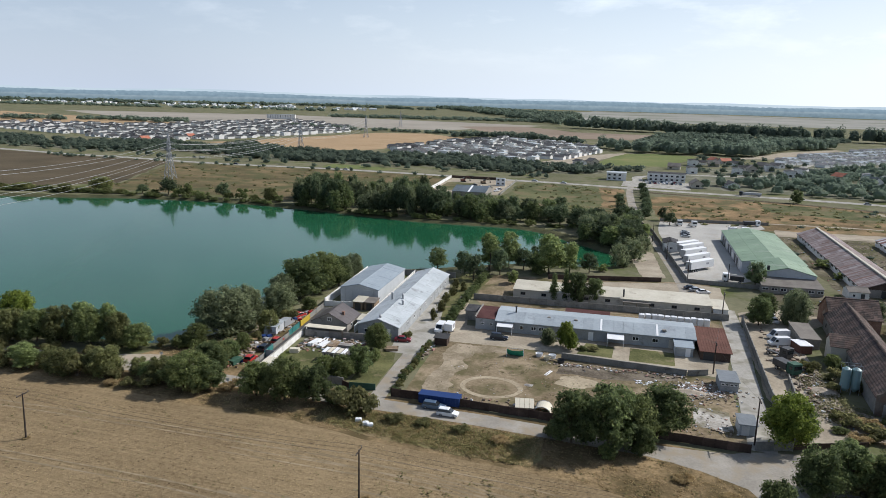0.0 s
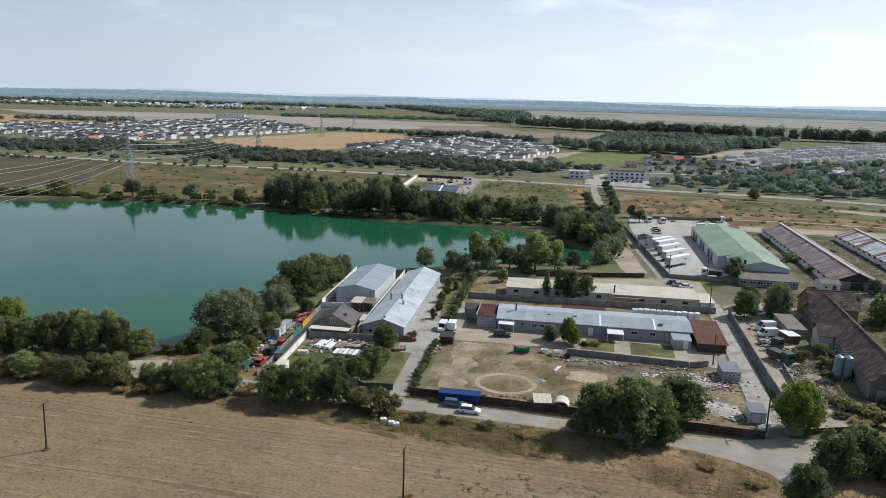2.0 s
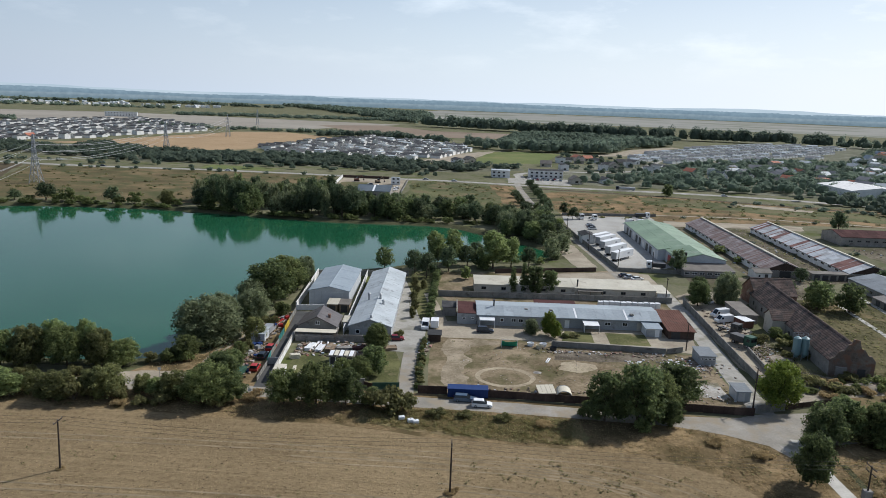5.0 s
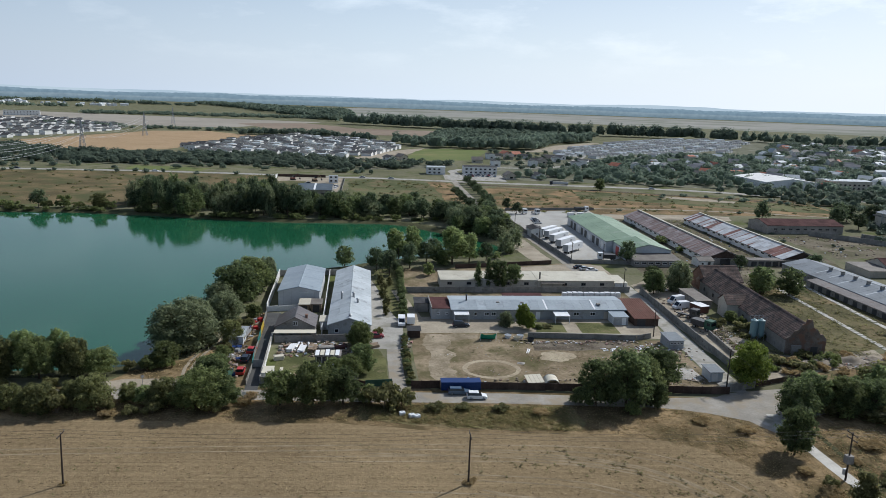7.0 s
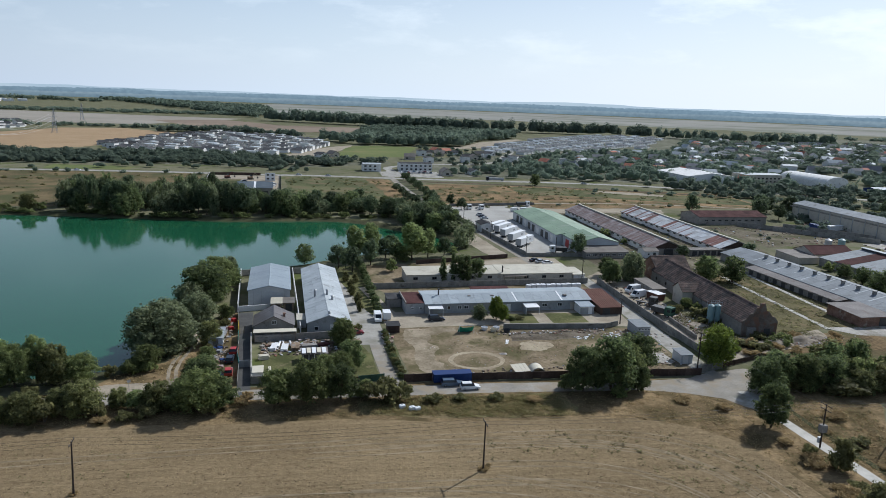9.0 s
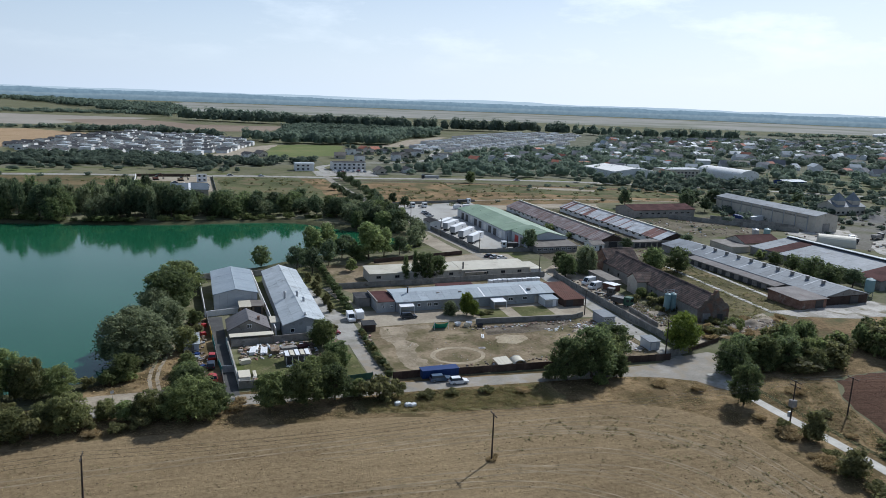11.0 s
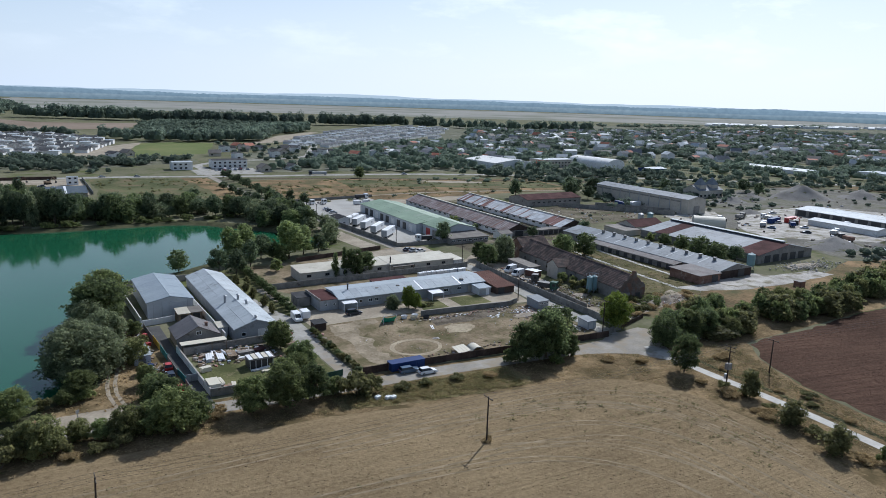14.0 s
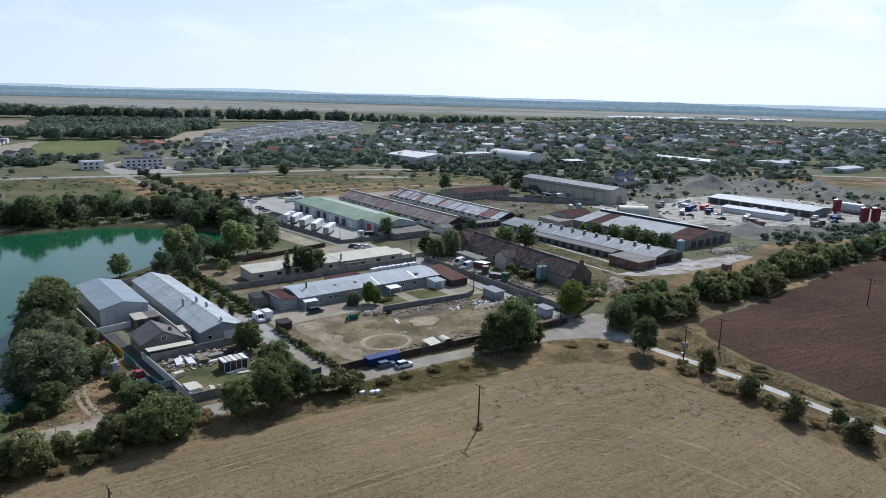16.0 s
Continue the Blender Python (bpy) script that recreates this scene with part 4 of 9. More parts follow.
patch("yard_court", "pale concrete courtyard of the long house", "pavement", [(-37, 164), (-8, 164), (-5, 162), (22, 160), (31, 158), (34, 176), (-30, 178), (-38, 178)], 0.05, "track", 0.3, 2)
strip("hedge_path", "pale worn path behind the annex", "path", [(-34.5, 176), (-36, 186), (-37.5, 197), (-39, 206)], 3.0, 0.052, "track", 0.4)
patch("barn_court", "pale concrete courtyard beside the barn", "pavement", [(-47, 152.5), (-39, 152), (-38.6, 172), (-41, 180), (-44.5, 205), (-47.2, 220), (-48, 222), (-48, 160)], 0.057, "concrete", 0.2, 2)
strip("drive", "grey asphalt drive to the gate", "road", [(-41.4, 124), (-41.6, 132), (-42, 140), (-41.8, 153)], 3.4, 0.055, "asphalt", 0.08)
patch("lawn", "patchy lawn beside the drive", "lawn", [(-50, 131), (-43.6, 131.5), (-44, 146), (-45.5, 152), (-50, 152)], 0.035, "grass", 0.2, 2)
patch("garden_lawn", "worn garden lawn in the walled yard", "lawn", [(-69, 132), (-51, 132), (-51, 157), (-69, 157)], 0.035, "grass", 0.2, 2)
patch("strip_lawn", "grass strip along the hedge", "lawn", [(-43.5, 175), (-39, 175), (-35, 235), (-46, 235), (-46, 222)], 0.035, "grass", 0.3, 2)
patch("front_lawn", "dry front lawn of the long house", "lawn", [(9.5, 163.5), (20, 163), (20.5, 172), (10, 172.5)], 0.07, "grass", 0.1, 2)
patch("front_lawn", "dry front lawn of the long house", "lawn", [(-3, 164.5), (5.5, 164), (6, 172), (-1, 173)], 0.07, "grass", 0.2, 2)
patch("back_yard", "bare earth yard behind the long house", "pavement", [(-27, 188), (34, 188), (38, 206), (38, 246), (28, 246), (-26, 236), (-36, 236), (-36, 204)], 0.03, "dirt", 0.4, 3)
patch("concrete_yard", "pale concrete yard below the truck park", "pavement", [(-6, 221), (28, 219), (40, 214), (41, 243), (30, 245), (-4, 236)], 0.05, "track", 0.4, 3)
patch("vehicle_yard", "bare earth yard with parked wrecks", "pavement", [(40, 128), (50, 133), (80, 139), (84, 150), (60, 144), (52, 150), (53, 196), (70, 214), (52, 222), (42, 214), (39.5, 180), (38, 150)], 0.03, "track", 0.6, 2)
patch("farm_ground", "dusty ground among the farm sheds", "pavement", [(52, 216), (86, 214), (110, 240), (140, 240), (145, 258), (140, 352), (104, 356), (80, 352), (79, 244), (54, 240)], 0.028, "farm_earth", 0.8, 4)
patch("grass_alley", "dry grass between the slab paths", "lawn", [(74, 210), (112, 226), (113, 168), (100, 150), (86, 150), (70, 146), (72, 190)], 0.04, "alley_grass", 0.6, 3)
patch("apron", "pale concrete apron before the sheds", "pavement", [(86, 152), (100, 149), (112, 152), (131, 153), (136, 147), (158, 146), (160, 138), (132, 137), (110, 138), (92, 144)], 0.06, "apron", 0.6, 2)
patch("gravel_works", "pale dusty ground of the gravel works", "pavement", [(185, 240), (230, 260), (262, 290), (292, 300), (360, 330), (440, 330), (470, 250), (440, 120), (330, 110), (230, 135), (190, 150), (200, 185), (235, 200)], 0.03, "works", 3, 6)
patch("works_yard", "pale concrete yard of the gravel works", "pavement", [(206, 196), (246, 168), (330, 142), (362, 156), (360, 204), (340, 250), (288, 258), (262, 246), (236, 236), (214, 222)], 0.06, "apron", 3, 5)
patch("works_yard", "pale concrete yard of the gravel works", "pavement", [(205, 240), (238, 246), (250, 262), (236, 272), (206, 262)], 0.06, "apron", 2, 4)
patch("sports_ground", "weedy ground beside the grey hall", "lawn", [(150, 258), (240, 270), (258, 300), (245, 345), (210, 312), (150, 312)], 0.034, "farm_earth", 2, 6)
patch("weedy_verge", "olive weeds and dry grass between lane and field", "verge", [(-50, 113.4), (-38, 110.6), (-22, 108.6), (-8, 107.4), (-6, 111), (-7, 117.6), (-25, 119.2), (-42, 120.2), (-50, 119.6)], 0.05, "weedy", 1.0, 1.5)
patch("shore_ground", "dry tan grass around the shore track", "verge", [(-104, 130), (-74, 129.5), (-73.5, 182), (-80, 182), (-82, 160), (-90, 146), (-100, 139)], 0.03, "verge", 0.8, 2)
for off in (-0.75, 0.75):
    strip("shore_track", "pale wheel rut of the track to the lake", "path", [(-86.2 + off, 131), (-88.3 + off, 136), (-88.9 + off, 146), (-86.8 + off, 152), (-84.4 + off, 158), (-84.6 + off, 168)], 0.7, 0.06, "track", 0.4)
patch("shore_clearing", "pale bare clearing on the shore", "path", [(-108, 128.6), (-80, 129), (-82, 133), (-87, 135.5), (-97, 134.8), (-106, 132.6)], 0.045, "track", 0.8, 1.5)
patch("dirt_slope", "sandy bank beside the lane", "path", [(16, 250), (24, 250), (22, 292), (16, 300), (13, 275)], 0.05, "track", 0.7, 2)
patch("worn_ground", "pale trodden earth along the yard's edge", "path", [(-33, 129.6), (-28.6, 129.2), (-27.6, 136), (-28.8, 141), (-27.4, 147), (-28.6, 152), (-26.6, 157), (-20, 159.4), (-20, 162.6), (-33.4, 162.6), (-34, 155), (-33, 147), (-34, 140)], 0.047, "dirt_pale", 1.7, 0.9)
# training ring worn into the yard
ring_pts = [(-19.7 + 6.3 * math.cos(a), 138.6 + 5.4 * math.sin(a)) for a in np.linspace(0, 2 * math.pi, 41)]
strip("worn_ring", "pale ring worn into the yard's earth", "path", ring_pts, 1.15, 0.05, "ring_sand", 0.45)
patch("pale_patch", "pale rubble-strewn patch of the yard", "path", [(-7, 144.6), (-4, 143.2), (-0.5, 143.6), (2.4, 145.6), (2.0, 148.6), (-1.6, 150.2), (-5.6, 149.2)], 0.045, "ring_sand", 1.3, 0.8)
patch("dark_patch", "dark earth before the courtyard wall", "path", [(-7, 151), (2, 150.4), (12, 151.6), (20, 153.6), (20, 156.6), (6, 157.4), (-6, 157)], 0.043, "dark_earth", 0.9, 1.2)
patch("concrete_floor", "pale cracked concrete floor of a lost shed", "pavement", [(20.6, 131.4), (28.2, 130.8), (28.4, 139.4), (22, 140.4)], 0.06, "apron", 0.35, 1.0)
patch("tan_ground", "bare tan earth below the ruin", "pavement", [(42, 132), (50, 134), (60, 136.6), (74, 139), (72, 142), (58, 140), (46, 138)], 0.05, "track", 0.8, 1.4)

# wheel tracks in the field
for k, line in enumerate(([(-60, 99), (-20, 97.6), (-2, 94.5), (6, 89), (10, 78), (9.5, 40)], [(-30, 87), (-10, 79), (-3, 66), (-6, 30)],
                          [(-220, 104), (-100, 103.5), (-40, 102.4), (-8, 100.5), (8, 96), (15, 85), (15.5, 60)], [(-34, 92), (-12, 89.5), (0, 83), (4, 70), (2, 40)], [(-120, 88), (-60, 86.5), (-26, 82), (-12, 70), (-10, 44)])):
    for off in (-0.9, 0.9):
        strip("tyre_track", "pale tyre track in the harrowed field", "path", [(x + (off if k in (0, 2) else 0) * 0.7, y + off) for x, y in line], 0.38, 0.034 + 0.003 * (2 * k + (off > 0)), "field_track", 0.8)

for k, d in enumerate((6.0, 7.8, 19.5, 21.3)):
    strip("headland_track", "faint curved headland track in the harrowed field", "path", [(-45 - 3 * k, 108.2 - d), (-30, 106.6 - d), (-12 - 0.35 * d, 104.4 - d), (2 - 0.6 * d, 101.6 - 0.95 * d), (11 - 0.8 * d, 96.5 - 0.75 * d), (16.5 - d, 87 - 0.5 * d), (18.6 - d, 72 - 0.2 * d), (16 - d, 42)], 0.42, 0.0355 + 0.003 * k, "field_track", 1.0)

# far backdrop: low hazy woods on the horizon, paler hills behind them, both self-lit
for nm, mt, lab, rad, lo, top, seed, rough in (("backdrop", "hills", "hazy pale blue hills on the horizon", 4850, 58, 76, 5, 0.0), ("backdrop", "haze", "hazy blue-green woods along the horizon", 4750, 44, 66, 2, 3.2)):
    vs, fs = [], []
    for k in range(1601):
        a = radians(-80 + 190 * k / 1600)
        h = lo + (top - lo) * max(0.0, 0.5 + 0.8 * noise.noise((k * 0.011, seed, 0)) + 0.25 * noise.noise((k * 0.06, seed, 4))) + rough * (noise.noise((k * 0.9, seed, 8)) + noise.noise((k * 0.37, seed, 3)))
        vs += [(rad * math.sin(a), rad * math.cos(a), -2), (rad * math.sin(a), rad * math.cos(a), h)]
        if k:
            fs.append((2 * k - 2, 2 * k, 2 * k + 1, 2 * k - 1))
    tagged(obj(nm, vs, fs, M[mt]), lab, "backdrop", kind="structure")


# ---- the walled yard by the lake ----
b1 = gabled("storage_barn", "modern storage barn with pale blue-grey sheet roof", "barn", -74, -62.2, 189, 216.6, 4.4, 5.7, "metal_wall", "roof_blue", sheets=(9, 1))
for k in range(5):
    bmw = boxm(-0.04, 0.04, -0.04, 0.02, 0, 4.35)
    part("wall_seam", bmw, M["steel"], b1).location = (-4.4 + 2.2 * k, -13.86, 0)
door(b1, 2.0, -13.88, 0, 4.2, 4.0, "-y", "metal_wall", "sliding_door")
b2 = gabled("long_barn", "long low barn with patched pale grey sheet roof", "barn", -58.2, -47.4, 161, 218.4, 3.3, 5.1, "grey_wall", "roof_white", sheets=(20, 2))
for k in range(8):
    window(b2, 5.41, -20 + 6.2 * k, 1.9, 1.0, 0.9, "+x")
door(b2, 1.8, -28.73, 0, 2.8, 2.6, "-y", "white_wall")
window(b2, -3.2, -28.73, 1.8, 1.1, 1.0, "-y")
for x, y, h in ((0.7, -9, 1.5), (-2.6, -8.2, 2.0), (1.9, -13, 1.2), (0.2, -27.5, 0.7)):
    bmv = bmesh.new()
    z = 5.1 - 0.33 * abs(x)
    tube(bmv, (0, 0, -0.2), (0, 0, h), 0.32, n=10)
    tube(bmv, (0, 0, h), (0, 0, h + 0.25), 0.5, 0.2, n=10)
    part("roof_vent", bmv, M["steel"], b2).location = (x, y, z)

hs = gabled("cottage", "small cottage with dark brown seamed metal roof", "house", -71.5, -61.6, 162, 171.5, 2.5, 5.0, "dull_wall", "roof_seam", sheets=(6, 2))
window(hs, 0.1, -4.8, 3.4, 1.2, 1.0, "-y")
window(hs, 0.6, -4.8, 1.2, 0.9, 0.8, "-y")
window(hs, 4.97, -1.5, 1.5, 1.0, 1.0, "+x")
bmc = boxm(-0.3, 0.3, -0.3, 0.3, 0, 1.5)
box(bmc, -0.38, 0.38, -0.38, 0.38, 1.4, 1.55)
part("chimney", bmc, M["brick_wall"], hs, "short brick chimney").location = (2.6, -1.2, 3.2)
cn = thing("canopy", "long pale flat-roofed lean-to canopy", "canopy", -66.2, 158.6)
part("roof", boxm(-5.2, 5.2, -1.3, 1.3, 2.35, 2.47), M["cream"], cn)
for x in (-5, -1.7, 1.7, 5):
    part("post", boxm(x - 0.07, x + 0.07, -1.2, -1.06, 0, 2.35), M["timber"], cn)
part("back_wall", boxm(-5.2, 5.2, 1.1, 1.25, 0, 2.35), M["dull_wall"], cn)

for x0, x1, y0, y1, z, mt in ((-67.4, -64.6, 182, 187, 2.7, "roof_cream"), (-64.2, -61.2, 182.6, 187, 2.6, "roof_brown")):
    sh = monopitch("garden_shed", "small flat-roofed garden shed with dark front", "shed", x0, x1, y0, y1, z - 0.25, z, "timber", mt, group="sheds behind the cottage")
    door(sh, 0, -(y1 - y0) / 2 - 0.03, 0, 1.6, 2.0, "-y", "dark_metal")
monopitch("lean_to", "pale low lean-to against the barn", "shed", -60.6, -58.4, 167, 171, 2.3, 2.6, "white_wall", "roof_cream")


def wall_run(name, label, a, b, h, th, material, panel=2.5, post=True, z0=0.0, gap=0.0, cap=None):
    """A fence or wall from a to b of separate panels between posts."""
    a, b = Vector(a), Vector(b)
    d = b - a
    n = max(1, round(d.length / panel))
    w = d.length / n
    ang = math.degrees(math.atan2(d.y, d.x))
    t = thing(name, label, "fence" if "fence" in name else "wall", a.x, a.y, z0, ang)
    me = bpy.data.meshes.new("panel")
    bm = boxm(0.06, w - 0.06, -th / 2, th / 2, 0.03 + gap, h)
    bm.to_mesh(me)
    bm.free()
    me.materials.append(M[material])
    mp = bpy.data.meshes.new("post")
    bm = boxm(-0.09, 0.09, -th / 2 - 0.05, th / 2 + 0.05, 0, h + 0.06)
    bm.to_mesh(mp)
    bm.free()
    mp.materials.append(M[material])
    for k in range(n):
        piece("panel", me, t, pose(k * w, 0, random.uniform(-0.03, 0.03), 0, 0, random.uniform(-0.4, 0.4)))
    if post:
        for k in range(n + 1):
            piece("post", mp, t, pose(k * w, 0, 0))
    if cap:
        part("coping", boxm(0, d.length, -th / 2 - 0.06, th / 2 + 0.06, h + 0.06, h + 0.14), M[cap], t)
    return t


wall_run("yard_wall", "whitewashed panel wall along the lake side", (-76.5, 183), (-77.8, 224), 2.4, 0.2, "white_wall", 3)
wall_run("yard_wall", "low white wall before the barn's yard", (-76.5, 183), (-68, 184.5), 1.6, 0.2, "white_wall", 3)
wall_run("yard_wall", "grey wall along the shore behind the barns", (-77.8, 224), (-47, 227), 2.0, 0.2, "fence_concrete", 2.5)
wall_run("yard_wall", "pale wall between the two barns", (-59.9, 163), (-61, 226), 2.0, 0.2, "white_wall", 3)
wall_run("yard_wall", "pale capped wall along the alley", (-70.8, 131.6), (-72, 160), 1.6, 0.22, "white_wall", 2.5, cap="concrete")
wall_run("yard_wall", "grey block wall facing the lane", (-70.8, 131.4), (-50.5, 130.6), 1.7, 0.25, "fence_concrete", 2.5)
wall_run("yard_wall", "dark wall behind the lumber yard", (-71, 157.2), (-51, 158.4), 1.8, 0.2, "dull_wall", 2.5)
wall_run("alley_fence", "teal tarpaulin fence beside the alley", (-74.9, 155.6), (-75.2, 162.4), 1.6, 0.08, "tarp_teal", 2.2)
wall_run("alley_fence", "yellow sheet fence panel beside the alley", (-75.3, 163.6), (-75.6, 170), 1.6, 0.08, "yellow", 2.2)
wall_run("alley_fence", "grey fence beside the alley", (-74.5, 146), (-74.8, 155.4), 1.2, 0.08, "fence_concrete", 2.5)
wall_run("alley_fence", "grey fence beside the alley", (-75.7, 170.2), (-76.2, 181), 1.5, 0.08, "fence_concrete", 2.5)
wall_run("alley_fence", "teal tarpaulin fence beside the alley", (-73.9, 140.6), (-74.4, 145.8), 1.5, 0.08, "tarp_teal", 2.2)
wall_run("alley_fence", "low grey fence beside the alley", (-73.7, 131), (-73.9, 140.4), 1.1, 0.08, "fence_concrete", 2.5)
patch("alley", "shaded asphalt alley between the fences", "road", [(-73.6, 128), (-70.9, 128), (-72, 158), (-72.3, 182), (-76.2, 182), (-75.2, 168), (-74.3, 146)], 0.052, "asphalt_shaded", 0.0, 4)
gt = thing("alley_gate", "grey sheet gate across the alley", "gate", -72.6, 141)
part("gate_frame", boxm(-1.3, 1.3, -0.05, 0.05, 1.6, 1.7), M["steel"], gt)
for s in (-0.65, 0.65):
    part("leaf", boxm(s - 0.63, s + 0.63, -0.03, 0.03, 0.1, 1.6), M["steel"], gt)
wall_run("front_fence", "dark green sheet gate fence on the lane", (-48.5, 129.2), (-43, 129.8), 1.5, 0.06, "fence_green", 2.7)
wall_run("front_fence", "dark green low fence at the yard's corner", (-50.5, 130.4), (-48.6, 129.4), 1.2, 0.06, "fence_brown", 2)
wall_run("front_fence", "dark brown sheet fence along the lane", (-38.8, 128), (-32.8, 127.9), 1.8, 0.08, "fence_brown", 2)
wall_run("front_fence", "dark brown sheet fence along the lane", (-24.2, 127.2), (29.6, 122.9), 1.7, 0.08, "fence_brown", 2)
wall_run("front_fence", "grey sheet gate to the walled lane", (30.8, 124.4), (37.2, 126.0), 1.7, 0.08, "fence_concrete", 3.2)
wall_run("front_fence", "rusty red low fence by the junction", (37.5, 126.4), (51, 131), 1.2, 0.06, "fence_brown", 2.2)

# blue container by the lane
ct = thing("container", "bright blue steel skip container with ribbed sides", "container", -28.4, 127.6, 0, -1)
part("body", boxm(-4.2, 4.2, -1.2, 1.2, 0.15, 1.9, 0.03), M["blue"], ct)
for k in range(15):
    part("rib", boxm(-4.1 + 0.58 * k, -3.98 + 0.58 * k, -1.28, -1.2, 0.2, 1.85), M["blue"], ct)
part("rim", boxm(-4.28, 4.28, -1.29, 1.29, 1.88, 2.0), M["blue"], ct)

# ---- the long house and its yard ----
lh = thing("long_house", "long low grey house under one pale sheet roof", "house", 0.5, 180.6)
bm = bmesh.new()
prism(bm, [(-5, 0), (5, 0), (5, 3.9), (0, 4.1), (-5, 2.9)], "x", -25.2, 25.2)
part("wall", bm, M["grey_wall"], lh)
bm = bmesh.new()
prism(bm, [(-5.5, 2.88), (0.2, 4.22), (5.4, 3.95), (5.4, 4.05), (0.2, 4.34), (-5.5, 3.0)], "x", -25.5, 25.5)
rf = part("roof", bm, M["roof_pale"], lh)
me = bpy.data.meshes.new("roof_sheet")
bm = bmesh.new()
hexa(bm, [(-1.25, -5.48, 3.02), (1.25, -5.48, 3.02), (1.25, 0.15, 4.345), (-1.25, 0.15, 4.345), (-1.25, -5.48, 3.06), (1.25, -5.48, 3.06), (1.25, 0.15, 4.385), (-1.25, 0.15, 4.385)])
bm.to_mesh(me)
bm.free()
me.materials.append(M["roof_pale"])
for k in range(20):
    piece("roof_sheet", me, rf, pose(-24.2 + 2.55 * k, 0, random.uniform(0, 0.02)))
for x in (1.8, 15.8):
    bm = bmesh.new()
    hexa(bm, [(x, -5.4, 3.1), (x + 0.5, -5.4, 3.1), (x + 0.5, 0.1, 4.4), (x, 0.1, 4.4), (x, -5.4, 3.16), (x + 0.5, -5.4, 3.16), (x + 0.5, 0.1, 4.46), (x, 0.1, 4.46)])
    part("flashing", bm, M["white"], lh, "bright white roof flashing")
for x, y in ((-11.5, -1.2), (-4.5, -1.4), (17.8, -2.8)):
    bm = boxm(-0.5, 0.5, -0.5, 0.5, 0, 0.35)
    box(bm, -0.35, 0.35, -0.35, 0.35, 0.35, 0.42)
    part("roof_hatch", bm, M["dull_wall"], lh).location = (x, y, 3.75)
bm = bmesh.new()
tube(bm, (0, 0, 0), (0, 0, 2.0), 0.22, n=10)
tube(bm, (0, 0, 2.0), (0, 0, 2.2), 0.35, 0.3, n=10)
part("chimney_pipe", bm, M["dark_metal"], lh, "black chimney pipe").location = (-20.5, -0.3, 3.9)
for x, w in ((-21, 1.2), (-18.4, 0.9), (-15.2, 1.3), (-13.2, 1.3), (6.2, 1.6), (10.8, 1.6), (15.6, 1.5)):
    window(lh, x, -5.03, 1.7, w, 1.0, "-y")
door(lh, -0.4, -5.03, 0, 1.1, 2.2, "-y", "white")
door(lh, 19.5, -5.03, 0, 1.0, 2.1, "-y", "beige_wall")
ap = gabled("side_annex", "annex with dull red roof and grey walls", "annex", -30.3, -24.9, 176, 187.4, 3.1, 3.35, "grey_wall", "roof_red", along="x", over=0.1, cap=False)
window(ap, -0.8, -5.73, 1.7, 0.8, 0.6, "-y")
window(ap, 1.6, -5.73, 1.7, 0.8, 0.6, "-y")
part("parapet", boxm(-2.9, -2.6, -5.9, 5.8, 3.0, 3.7), M["dull_wall"], ap)
monopitch("back_shed", "grey flat shed beside the annex", "shed", -34.5, -30.6, 183, 188.4, 2.6, 2.8, "dull_wall", "roof_dark")
for nm, x0, x1, y0, y1, z, lab in (("porch", 4.2, 8.4, 171.8, 175.3, 2.45, "white-roofed entrance porch with posts"), ("porch", -24.2, -20, 172.9, 175.3, 2.5, "white-roofed side porch with posts")):
    pr_ = thing(nm, lab, "porch", (x0 + x1) / 2, (y0 + y1) / 2)
    hx, hy = (x1 - x0) / 2, (y1 - y0) / 2
    bm = bmesh.new()
    hexa(bm, [(-hx, -hy, z - 0.3), (hx, -hy, z - 0.3), (hx, hy, z), (-hx, hy, z), (-hx, -hy, z - 0.2), (hx, -hy, z - 0.2), (hx, hy, z + 0.1), (-hx, hy, z + 0.1)])
    part("roof", bm, M["white"], pr_)
    for s in (-hx + 0.1, hx - 0.1):
        part("post", boxm(s - 0.06, s + 0.06, -hy + 0.06, -hy + 0.18, 0, z - 0.28), M["white"], pr_)
    part("side_wall", boxm(-hx + 0.1, -hx + 0.2, -hy + 0.3, hy, 0, z - 0.3), M["grey_wall"], pr_)
sm = monopitch("entrance_hut", "white flat-roofed entrance hut", "hut", 20.6, 24.8, 170.6, 175.2, 2.3, 2.6, "white_wall", "roof_blue")
part("cladding", boxm(-2.13, 2.13, -2.34, -2.305, 0.02, 2.0), M["grey_wall"], sm)
door(sm, 0.9, -2.37, 0, 1.0, 2.0, "-y", "white")
rs = monopitch("red_shed", "dark timber shed with red-brown sheet roof", "shed", 26.4, 33.2, 169.4, 184, 2.3, 3.7, "fence_brown", "roof_rust", over=0.4)
for k in range(12):
    x = -3.6 + 0.655 * k
    bm = bmesh.new()
    hexa(bm, [(x - 0.05, -7.68, 2.35), (x + 0.05, -7.68, 2.35), (x + 0.05, 7.68, 3.83), (x - 0.05, 7.68, 3.83), (x - 0.05, -7.68, 2.41), (x + 0.05, -7.68, 2.41), (x + 0.05, 7.68, 3.89), (x - 0.05, 7.68, 3.89)])
    part("roof_rib", bm, M["roof_rust"], rs)
door(rs, -1.6, -7.33, 0, 2.2, 2.0, "-y", "dark_metal")

l2 = thing("back_house", "long flat house with cream sheet roof", "house", 4.5, 213)
